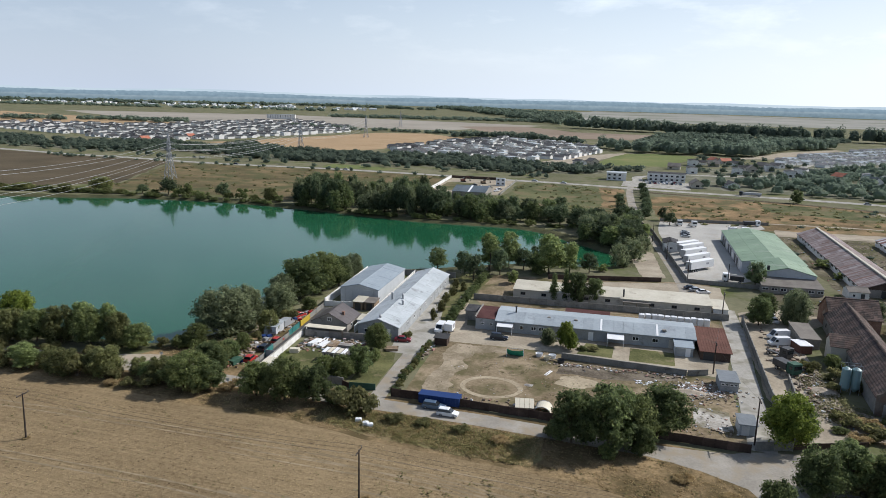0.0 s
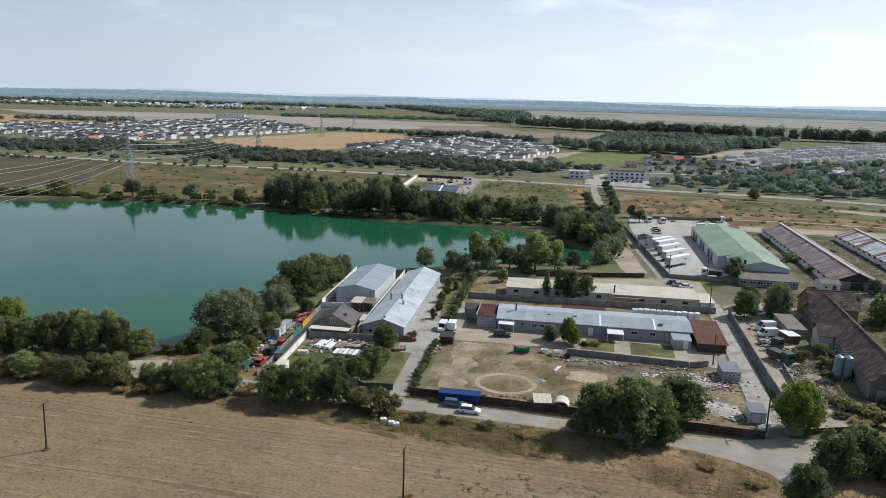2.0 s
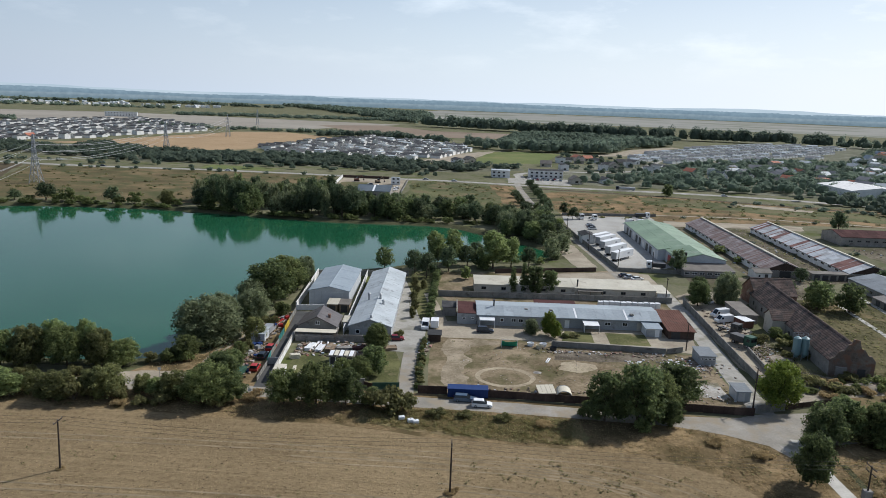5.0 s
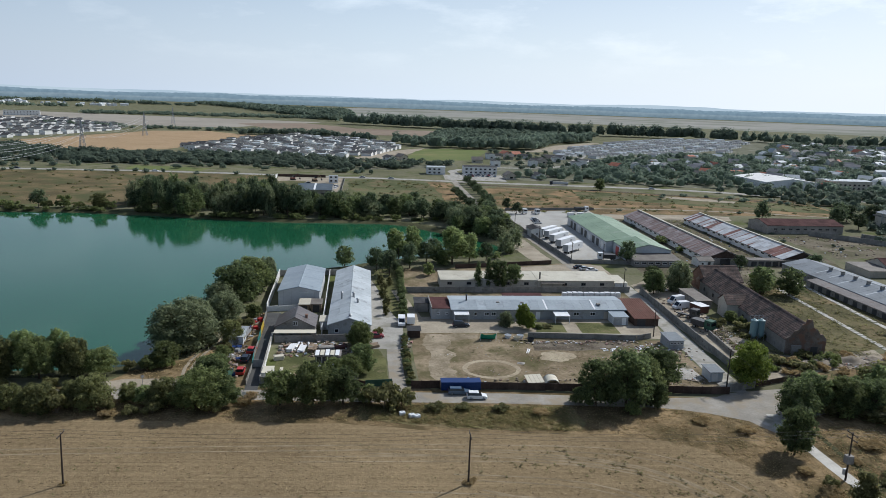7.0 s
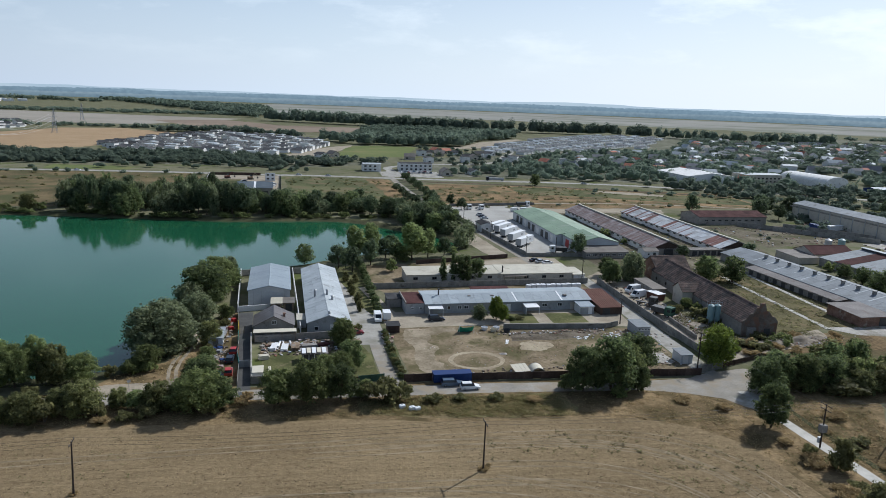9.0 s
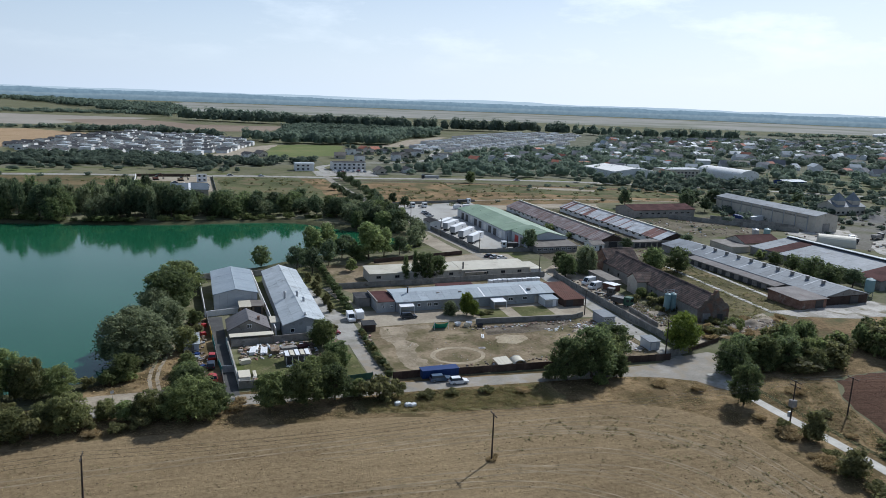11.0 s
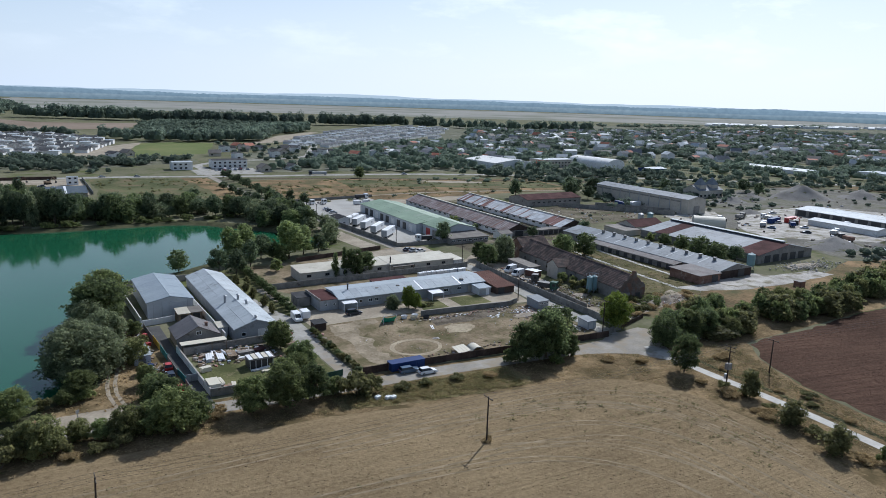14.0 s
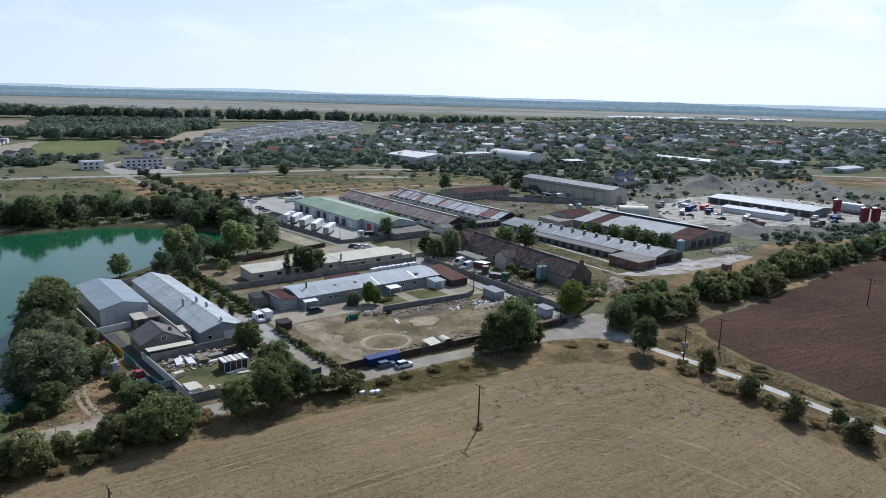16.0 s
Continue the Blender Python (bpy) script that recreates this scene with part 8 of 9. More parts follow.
# ---- vehicles ----
def wheel_pair(parent, x, half, r, w=0.2, rim=True):
    for s in (-1, 1):
        bm = bmesh.new()
        tube(bm, (x, s * half - w / 2, r), (x, s * half + w / 2, r), r, n=14)
        t = part("wheel", bm, M["rubber"], parent)
        if not rim:
            continue
        bm = bmesh.new()
        y = s * (half + w / 2)
        tube(bm, (x, y - 0.01, r), (x, y + 0.012, r), r * 0.58, n=10)
        part("rim", bm, M["steel"], t)


def cabin(bm, x0, x1, w, z0, z1, rake0, rake1, tuck):
    hexa(bm, [(x0, -w, z0), (x1, -w, z0), (x1, w, z0), (x0, w, z0), (x0 + rake0, -w + tuck, z1), (x1 - rake1, -w + tuck, z1), (x1 - rake1, w - tuck, z1), (x0 + rake0, w - tuck, z1)])


def car(label, x, y, rz, colour, length=4.4, height=1.48, estate=False, z=0.0, far=False):
    t = thing("car", label, "car", x, y, z, rz, group="cars")
    h, w = length / 2, 0.88
    bm = bmesh.new()
    prof = [(-h, 0.32), (-h + 0.1, 0.24), (h - 0.12, 0.24), (h, 0.36), (h - 0.02, 0.66), (h - 0.35, 0.80), (h * 0.45, 0.93), (-h * 0.75, 0.95), (-h + 0.02, 0.86)]
    r0 = [bm.verts.new((a, -w, b)) for a, b in prof]
    r1 = [bm.verts.new((a, w, b)) for a, b in prof]
    bm.faces.new(r0)
    bm.faces.new(r1[::-1])
    for k in range(len(prof)):
        bm.faces.new((r0[k], r1[k], r1[(k + 1) % len(prof)], r0[(k + 1) % len(prof)]))
    bmesh.ops.bevel(bm, geom=bm.edges[:], offset=0.06, segments=2, affect="EDGES", profile=0.6)
    part("body", bm, M[colour], t)
    bm = bmesh.new()
    rear = -h + (0.12 if estate else 0.55)
    cabin(bm, rear, h * 0.48, 0.82, 0.9, height - 0.06, 0.22 if estate else 0.5, 0.75, 0.16)
    part("glazing", bm, M["glass"], t)
    bm = bmesh.new()
    cabin(bm, rear + (0.2 if estate else 0.46), h * 0.48 - 0.68, 0.69, height - 0.09, height, 0.05, 0.12, 0.08)
    bmesh.ops.bevel(bm, geom=bm.edges[:], offset=0.02, segments=1, affect="EDGES")
    part("roof", bm, M[colour], t)
    for s in () if far else (-1, 1):
        part("headlight", boxm(h - 0.16, h + 0.01, s * 0.62 - 0.16, s * 0.62 + 0.16, 0.6, 0.72), M["white"], t)
        part("tail_light", boxm(-h - 0.015, -h + 0.06, s * 0.66 - 0.12, s * 0.66 + 0.12, 0.66, 0.82), M["bright_red"], t)
    wheel_pair(t, h - 0.85, 0.78, 0.31, 0.2, not far)
    wheel_pair(t, -h + 0.82, 0.78, 0.31, 0.2, not far)
    return t


def van(label, x, y, rz, colour="car_white", length=5.4, height=2.3):
    t = thing("van", label, "van", x, y, 0, rz, group="vans")
    h = length / 2
    bm = bmesh.new()
    prism(bm, [(-h, 0.3), (h - 0.1, 0.3), (h, 0.5), (h - 0.1, 1.0), (h - 0.8, 1.2), (h - 1.7, height - 0.05), (h - 2.0, height), (-h + 0.05, height)], "x", -0.95, 0.95)
    for v in bm.verts:
        v.co.x, v.co.y = v.co.y, v.co.x
    bmesh.ops.bevel(bm, geom=bm.edges[:], offset=0.06, segments=2, affect="EDGES", profile=0.6)
    part("body", bm, M[colour], t)
    bm = bmesh.new()
    hexa(bm, [(h - 0.82, -0.8, 1.24), (h - 0.82, 0.8, 1.24), (h - 0.78, 0.8, 1.2), (h - 0.78, -0.8, 1.2), (h - 1.62, -0.72, height - 0.16), (h - 1.62, 0.72, height - 0.16), (h - 1.52, 0.72, height - 0.18), (h - 1.52, -0.72, height - 0.18)])
    part("windscreen", bm, M["glass"], t)
    for s in (-1, 1):
        part("side_window", boxm(h - 2.0, h - 1.3, s * 0.955 - 0.01, s * 0.955 + 0.01, 1.25, 1.85), M["glass"], t)
    wheel_pair(t, h - 0.95, 0.84, 0.34)
    wheel_pair(t, -h + 0.95, 0.84, 0.34)
    return t


def trailer(label, x, y, rz, length=13.4):
    t = thing("semi_trailer", label, "trailer", x, y, 0, rz, group="white box trailers")
    h = length / 2
    part("box_body", boxm(-h, h, -1.27, 1.27, 1.15, 3.95, 0.04), M["white"], t)
    part("chassis", boxm(-h + 0.3, h - 1, -0.5, 0.5, 0.85, 1.12), M["dark_metal"], t)
    part("rear_frame", boxm(-h - 0.05, -h, -1.25, 1.25, 1.1, 3.9), M["steel"], t)
    part("side_emblem", boxm(h * 0.3, h * 0.55, -1.285, -1.27, 2.3, 3.0), M["steel"], t, "grey unlettered emblem")
    for k in range(3):
        wheel_pair(t, -h + 1.6 + 1.3 * k, 1.0, 0.5, 0.32)
    for s in (-0.8, 0.8):
        part("landing_leg", boxm(h - 2.8, h - 2.64, s - 0.08, s + 0.08, 0, 0.9), M["dark_metal"], t)
    return t


def lorry(label, x, y, rz, cab="car_white", load=None, length=6.5):
    t = thing("lorry", label, "lorry", x, y, 0, rz, group="lorries")
    h = length / 2
    bm = boxm(h - 2.2, h, -1.22, 1.22, 0.6, 3.1, 0.12)
    part("cab", bm, M[cab], t)
    part("windscreen", boxm(h - 0.02, h + 0.02, -1.05, 1.05, 1.7, 2.6), M["glass"], t)
    for s in (-1, 1):
        part("side_window", boxm(h - 1.3, h - 0.4, s * 1.22 - 0.015, s * 1.22 + 0.015, 1.7, 2.5), M["glass"], t)
    part("chassis", boxm(-h, h - 2.2, -0.5, 0.5, 0.7, 0.95), M["dark_metal"], t)
    if load:
        part("load_bed", boxm(-h, h - 2.4, -1.25, 1.25, 0.98, 2.5 if load != "flat" else 1.2), M["white" if load == "flat" else load], t)
    wheel_pair(t, h - 1.2, 1.0, 0.5, 0.3)
    wheel_pair(t, -h + 1.2, 1.0, 0.5, 0.3)
    return t


car("steel-blue estate car parked on the lane", -29, 125.0, -3, "car_blue", 4.7, 1.5, True)
car("white hatchback standing on the lane", -25.6, 122.6, -3, "car_white", 4.2, 1.55, True)
car("black off-road car in the courtyard", -22.8, 169.4, 2, "car_dark", 4.6, 1.75, True)
car("dark red car beside the barn", -46.0, 160.6, 8, "car_red", 4.2, 1.45)
van("white delivery van in the courtyard", -38.9, 171.2, -92, length=5.0, height=2.2)
car("dark estate car parked beside the alley fence", -76.1, 145.2, 88, "car_dark", 4.3, 1.5, True)
car("red small car parked beside the alley fence", -75.9, 137.6, 92, "bright_red", 3.8, 1.5, True)
van("grey-white van standing in the shore garden", -79.2, 163.4, 85, "car_silver", 5.0, 2.1)
car("bright red small car beside the alley", -75.6, 150.6, 86, "bright_red", 3.8, 1.5, True)
car("red and white car under the trees", -79, 171, 70, "bright_red", 4.0, 1.5)
for k, (x, y, c) in enumerate(((31.2, 238, "car_dark"), (32.6, 235.8, "car_silver"), (34.6, 233.6, "car_white"))):
    car("parked car below the truck yard fence", x, y, 18, c, 4.5)
for x, y, c in ((39.5, 346, "car_silver"), (39, 340.6, "car_dark"), (38.6, 335, "car_silver")):
    car("parked car in the truck yard", x, y, 10, c, 4.4)
van("white van in the vehicle yard", 48.6, 192.2, 200, length=5.6, height=2.5)
van("white van in the vehicle yard", 47.6, 186.6, 198, length=5.4)
for x, y in ((50.2, 211), (51, 214.4), (50.6, 207.6)):
    car("white car parked under the trees", x, y, 100, "car_white", 4.2)
van("white van beside the green hall", 63.5, 358.6, 4)
van("white van beside the green hall", 69.5, 359.6, 4)
lorry("white lorry tractor in the truck yard", 38.2, 368, -80)
lorry("white lorry tractor in the truck yard", 45, 367.4, -75)
lorry("white lorry with dark load bed", 75, 379, 2, load="dark_metal", length=8)
lorry("white lorry by the yard gate", 46.6, 252.6, 170, load="dark_metal", length=7)
lorry("wrecked flatbed lorry in the vehicle yard", 45.2, 167, -60, cab="fence_green", load="dark_metal")
lorry("old lorry chassis in the vehicle yard", 45.6, 177.6, -50, cab="dark_metal")
for y in (267.6, 278.6, 289.4, 299.0, 304.0):
    trailer("white box semi-trailer in the truck yard", 37.2 - (1.4 if y > 303 else 0), y, 47)
lorry("grey articulated lorry on the main road", 97, 508.5, 173, cab="car_dark", load="steel", length=14)
for x, y, rz in ((-52, 531, -2), (-30, 527, -6), (165, 494, -12), (128, 504, -8), (250, 467, -24), (-310, 544.5, 3), (-210, 545, -2), (330, 430, -30)):
    car("car driving along the main road", x, y, rz, random.choice(("car_white", "car_dark", "car_silver")), 4.5, far=True)
for k in range(18):
    car("parked car beside the village road", 31 + 3.1 * (k % 9) + random.uniform(-0.4, 0.4), 556 + 9 * (k // 9) + random.uniform(-0.5, 0.5), 90 + random.uniform(-6, 6), random.choice(("car_white", "car_dark", "car_silver", "car_red", "car_blue")), 4.4, far=True)
for x, y, rz, cab, ld in ((232, 218, 30, "car_white", "steel"), (248, 212, 40, "dark_metal", "blue"), (258, 216, 25, "bright_red", "dark_metal"), (222, 236, 60, "car_white", "dark_metal"), (243, 240, 10, "dark_metal", "dull_wall"), (255, 232, 70, "car_white", "steel"), (246, 188, 15, "car_white", "steel"), (235, 176, 80, "dark_metal", "brick_wall"), (276, 166, 10, "car_white", "roof_rusty"), (262, 158, -20, "dark_metal", "roof_rusty"), (290, 162, 50, "car_white", "blue"), (274, 196, 60, "car_white", "white"), (302, 164, 20, "car_white", "steel")):
    lorry("work lorry standing in the gravel works", x, y, rz, cab, ld, 7.5)
for k in range(20):
    car("car standing in the gravel works", random.uniform(225, 330), random.uniform(140, 245), random.uniform(0, 360), random.choice(("car_white", "car_dark", "car_silver", "car_blue")), 4.4, far=True)
# ---- the store by the lake and its yard ----
ls_ = gabled("lake_store", "grey store with a dark slate blue roof among the trees", "building", -90.5, -70, 415, 443, 4.8, 7.0, "dull_wall", "roof_navy", along="x", sheets=(8, 2))
bm = bmesh.new()
hexa(bm, [(-0.6, -14.2, 4.92), (0.6, -14.2, 4.92), (0.6, -0.2, 7.12), (-0.6, -0.2, 7.12), (-0.6, -14.2, 4.99), (0.6, -14.2, 4.99), (0.6, -0.2, 7.19), (-0.6, -0.2, 7.19)])
part("skylight_strip", bm, M["white"], ls_)
for x in (-6, 0, 6):
    door(ls_, x, -14.03, 0, 3.4, 3.2, "-y", "dark_metal", "loading_door")
patch("store_yard", "bare yard with machines behind the lake store", "pavement", [(-113, 446), (-66, 443), (-66, 524), (-115, 526)], 0.05, "track", 0.6, 4)
patch("store_lawn", "green weedy corner of the store's yard", "lawn", [(-111, 455), (-92, 455), (-92, 500), (-112, 500)], 0.06, "meadow_green", 1.0, 4)
wall_run("yard_wall", "white concrete wall of the store's yard", (-113, 452), (-116, 527), 2.2, 0.2, "white_wall", 5)
wall_run("yard_fence", "dark sheet fence of the store's yard", (-115.6, 527.4), (-80, 526), 2.0, 0.1, "fence_brown", 5)
wall_run("yard_fence", "grey sheet fence of the store's yard", (-65, 444), (-65, 524), 1.8, 0.1, "fence_concrete", 6)
cb_ = thing("site_cabin", "white stacked site cabin in the store's yard", "cabin", -72.5, 494, 0, 5)
part("body", boxm(-3.2, 3.2, -1.3, 1.3, 0.1, 5.2, 0.04), M["white"], cb_)
for x in (-1.6, 1.6):
    for z in (1.0, 3.6):
        part("window", boxm(x - 0.7, x + 0.7, -1.34, -1.28, z, z + 1.1), M["glass"], cb_)
part("roof", boxm(-3.3, 3.3, -1.4, 1.4, 5.2, 5.34), M["roof_white"], cb_)
for k, (x, y, c) in enumerate(((-84, 452, "car_white"), (-80, 460, "car_dark"), (-76, 452, "car_white"), (-88, 470, "car_silver"), (-84, 478, "car_white"), (-78, 476, "car_white"), (-90, 486, "car_dark"), (-70, 470, "car_white"), (-70, 460, "car_white"))):
    car("parked car in the store's yard", x, y, 40 + 25 * k, c, 4.4, far=True)
for x, y, c in ((-102, 505, "roof_rust"), (-86, 500, "timber")):
    ex_ = thing("excavator", "tracked excavator standing in the store's yard", "excavator", x, y, 0, 30)
    for q in (-1, 1):
        part("track", boxm(-1.8, 1.8, q * 1.1 - 0.3, q * 1.1 + 0.3, 0, 0.85, 0.2), M["rubber"], ex_)
    part("house", boxm(-1.9, 1.2, -1.3, 1.3, 0.95, 2.1, 0.1), M[c], ex_)
    part("cab", boxm(0.1, 1.4, 0.1, 1.3, 2.0, 3.1, 0.08), M["glass"], ex_)
    bm = bmesh.new()
    tube(bm, (1.0, -0.3, 1.8), (3.4, -0.3, 4.6), 0.28, 0.22, 6)
    tube(bm, (3.4, -0.3, 4.6), (5.2, -0.3, 1.6), 0.22, 0.16, 6)
    part("boom", bm, M[c], ex_)
    part("bucket", boxm(4.8, 5.6, -0.8, 0.2, 0.6, 1.6, 0.1), M["dark_metal"], ex_)


bt = thing("box_trailer", "small white box trailer beside the hut", "trailer", -36.4, 171.6, 0, 88)
part("box_body", boxm(-1.7, 1.7, -1.05, 1.05, 0.6, 2.5, 0.04), M["white"], bt)
part("drawbar", boxm(-2.9, -1.7, -0.05, 0.05, 0.5, 0.6), M["steel"], bt)
part("side_panel", boxm(-0.7, 0.9, -1.07, -1.05, 1.2, 2.2), M["steel"], bt)
wheel_pair(bt, 0, 0.95, 0.3)
rc = thing("container", "dark red flat-roofed container in the yard", "container", 52.2, 183.6, 0, 15)
part("body", boxm(-1.5, 1.5, -2.4, 2.4, 0.1, 2.2, 0.03), M["roof_rust"], rc)
part("roof", boxm(-1.7, 1.7, -2.6, 2.6, 2.2, 2.3), M["white"], rc)
for x, y, rz, c in ((250, 224, 12, "blue"), (262, 222, 12, "bright_red"), (212, 300, 80, "blue"), (222, 298, 10, "white"), (232, 300, 20, "metal_wall")):
    k_ = thing("container", "steel shipping container in the works", "container", x, y, 0, rz, group="containers")
    part("body", boxm(-6, 6, -1.2, 1.2, 0.1, 2.6, 0.03), M[c], k_)
    part("rim", boxm(-6.05, 6.05, -1.25, 1.25, 2.6, 2.7), M[c], k_)


# ---- power lines ----
def utility_pole(label, x, y, h=8.5, arms=1, lean=0.0, transformer=False):
    t = thing("utility_pole", label, "pole", x, y, 0, 0)
    bm = bmesh.new()
    tube(bm, (0, 0, -0.3), (lean, 0, h), 0.17, 0.11, 8)
    part("shaft", bm, M["pole"], t)
    for k in range(arms):
        z = h - 0.25 - 0.9 * k
        a = part("crossarm", boxm(-0.07, 0.07, -1.3, 1.3, z, z + 0.12), M["pole"], t)
        a.location.x = lean
        for y_ in (-1.2, 0, 1.2):
            bm = bmesh.new()
            tube(bm, (0, y_, z + 0.12), (0, y_, z + 0.42), 0.06, 0.04, 6)
            part("insulator", bm, M["dull_wall"], a)
    if transformer:
        part("transformer", boxm(-0.6, 0.6, -0.5, 0.5, 3.2, 4.6, 0.05), M["dull_wall"], t, "grey box transformer")
        part("switch_box", boxm(-0.35, 0.35, 0.15, 0.6, 0.9, 2.0, 0.03), M["metal_wall"], t)
    return t


def cable(name, label, a, b, sag, r=0.022, n=14):
    """One hanging wire from a to b."""
    a, b = Vector(a), Vector(b)
    cu = bpy.data.curves.new(name, "CURVE")
    cu.dimensions = "3D"
    cu.bevel_depth, cu.bevel_resolution = r, 0
    sp = cu.splines.new("POLY")
    sp.points.add(n)
    for k in range(n + 1):
        u = k / n
        p = a.lerp(b, u)
        sp.points[k].co = (p.x, p.y, p.z - sag * 4 * u * (1 - u), 1)
    cu.materials.append(M["dark_metal"])
    return tagged(new(name, cu), label, "cable", "wires")


line = [(-158, 95.2), (-95, 92.7), (-32, 90), (31.6, 87.8), (123, 81.6), (205, 78)]
for x, y in line:
    utility_pole("dark wooden power pole standing in the field", x, y, 8.6, 2 if x == 31.6 else 1, 0.25 if x < -40 else 0.0, x == 31.6)
utility_pole("dark wooden power pole beside the lane", 45.6, 86.8, 8.2)
for (xa, ya), (xb, yb) in zip(line[:-1], line[1:]):
    for o in (-1.2, 0, 1.2):
        cable("power_wire", "thin wire between the power poles", (xa, ya + o, 8.7), (xb, yb + o, 8.7), 0.9, 0.014)
for x, y, h in ((30.9, 126.4, 9.0), (28.2, 160.6, 7.5), (36.4, 205.6, 8.0), (31, 248, 8), (26.6, 283, 8), (44.6, 250.4, 7), (23, 318, 8), (-37, 239, 7)):
    utility_pole("dark wooden pole beside the lane", x, y, h, 1 if h > 7.2 else 0)
cable("power_wire", "thin wire between the poles", (30.9, 126.4, 8.9), (28.2, 160.6, 7.4), 0.8, 0.014)
cable("power_wire", "thin wire between the poles", (28.2, 160.6, 7.4), (36.4, 205.6, 7.9), 0.9, 0.014)
cable("power_wire", "thin wire between the poles", (31.6, 87.8, 8.4), (30.9, 126.4, 8.9), 0.9, 0.014)


def pylon(label, x, y, h, rz):
    t = thing("pylon", label, "pylon", x, y, 0, rz)
    bm = bmesh.new()
    lv = [(0, 3.2), (0.22, 2.3), (0.42, 1.5), (0.58, 1.0), (0.72, 0.8), (0.86, 0.65), (1.0, 0.25)]
    for s, q in ((-1, -1), (1, -1), (1, 1), (-1, 1)):
        for (u0, w0), (u1, w1) in zip(lv[:-1], lv[1:]):
            tube(bm, (s * w0, q * w0, u0 * h), (s * w1, q * w1, u1 * h), 0.2, 0.2, 5, "fan")
    for (u0, w0), (u1, w1) in zip(lv[:-1], lv[1:]):
        c0 = [(-w0, -w0), (w0, -w0), (w0, w0), (-w0, w0)]
        c1 = [(-w1, -w1), (w1, -w1), (w1, w1), (-w1, w1)]
        for k in range(4):
            tube(bm, (*c0[k], u0 * h), (*c1[(k + 1) % 4], u1 * h), 0.11, 0.11, 4, "fan")
            tube(bm, (*c0[(k + 1) % 4], u0 * h), (*c1[k], u1 * h), 0.11, 0.11, 4, "fan")
            tube(bm, (*c1[k], u1 * h), (*c1[(k + 1) % 4], u1 * h), 0.09, 0.09, 4, "fan")
    bmesh.ops.remove_doubles(bm, verts=bm.verts, dist=0.001)
    part("lattice_tower", bm, M["steel"], t)
    for u, a in ((0.50, 4.4), (0.67, 5.6), (0.81, 3.8)):
        bm = bmesh.new()
        for q in (-0.5, 0.5):
            tube(bm, (0, q, 0), (a, 0, 0.2), 0.14, 0.1, 4, "fan")
            tube(bm, (0, q, 0), (-a, 0, 0.2), 0.14, 0.1, 4, "fan")
            tube(bm, (0, q, 1.2), (a, 0, 0.2), 0.12, 0.1, 4, "fan")
            tube(bm, (0, q, 1.2), (-a, 0, 0.2), 0.12, 0.1, 4, "fan")
            tube(bm, (0, q, 0), (0, q, 1.2), 0.11, 0.11, 4, "fan")
        bmesh.ops.remove_doubles(bm, verts=bm.verts, dist=0.001)
        part("crossarm", bm, M["steel"], t).location.z = u * h
    return t


M["wire"] = surface("bright_aluminium_wire", (0.42, 0.42, 0.41), (0.55, 0.55, 0.54), 0.5, 4.0, 0.5, 0.3, bump=0)
PY = [(-170, 66, 47, -16), (-297, 432, 31, 5), (-322, 702, 31, 3), (-350, 990, 31, 3), (-420, 1400, 31, 3)]
for x, y, h, rz in PY:
    pylon("steel lattice pylon carrying power lines", x, y, h, rz)
for (xa, ya, ha, ra), (xb, yb, hb_, rb) in zip(PY[:-2], PY[1:-1]):
    for k, (u, a) in enumerate(((0.50, 4.4), (0.67, 5.6), (0.81, 3.8))):
        for s in (-1, 1):
            za = (30.6, 34.0, 42.4)[k] + 1.0 * (s < 0) if ya < 100 else u * ha - 0.6
            w_ = cable("high_voltage_wire", "heavy wire hanging between the pylons", (xa + s * a, ya, za), (xb + s * a, yb, u * hb_ - 0.6), 7 if ya < 100 else 6, 0.06 if ya < 100 else 0.09, 24)
            w_.data.materials.clear()
            w_.data.materials.append(M["wire"])

# railway
for off in (-0.75, 0.75):
    strip("rail", "rusty steel rail of the railway", "railway", [(24 + off * 0.3, 499 + off), (60, 493 + off), (95, 484 + off), (130, 474 + off), (165, 460 + off), (230, 432 + off), (320, 390 + off), (420, 330 + off)], 0.14, 0.22, "roof_rusty", kind="structure")

# ---- slab paths on the farm ----
def slab_path(label, a, b, n, w, l):
    a, b = Vector(a), Vector(b)
    d = b - a
    ang = math.degrees(math.atan2(d.y, d.x))
    t = thing("slab_path", label, "path", a.x, a.y, 0.045, ang, kind="structure")
    me = bpy.data.meshes.new("slab")
    bm = boxm(-l / 2, l / 2, -w / 2, w / 2, 0, 0.09, 0.01)
    bm.to_mesh(me)
    bm.free()
    me.materials.append(M["slab"])
    for k in range(n):
        piece("slab", me, t, pose((k + 0.5) * d.length / n, random.uniform(-0.1, 0.1), random.uniform(0, 0.03), random.uniform(-1, 1), random.uniform(-1, 1), random.uniform(-2, 2)))
    return t


slab_path("path of pale concrete slabs through grass", (93.6, 210), (87.4, 149), 32, 1.5, 1.5)
slab_path("path of pale concrete slabs along the shed", (107, 224), (100.5, 164), 30, 1.6, 1.75)

# ---- the yards: stacks and clutter ----
def stack(name, label, x, y, rz, l, w, h, material, layers=4, rows=5):
    t = thing(name, label, name.split("_")[-1], x, y, 0, rz)
    for i in range(layers):
        for j in range(rows):
            dx, dl = random.uniform(-0.2, 0.2), random.uniform(-0.15, 0.0) * l
            part("plank", boxm(-l / 2 + dx, l / 2 + dx + dl, -w / 2 + j * w / rows + 0.02, -w / 2 + (j + 1) * w / rows - 0.02, i * h / layers + 0.01, (i + 1) * h / layers - 0.01), M[material], t)
    return t


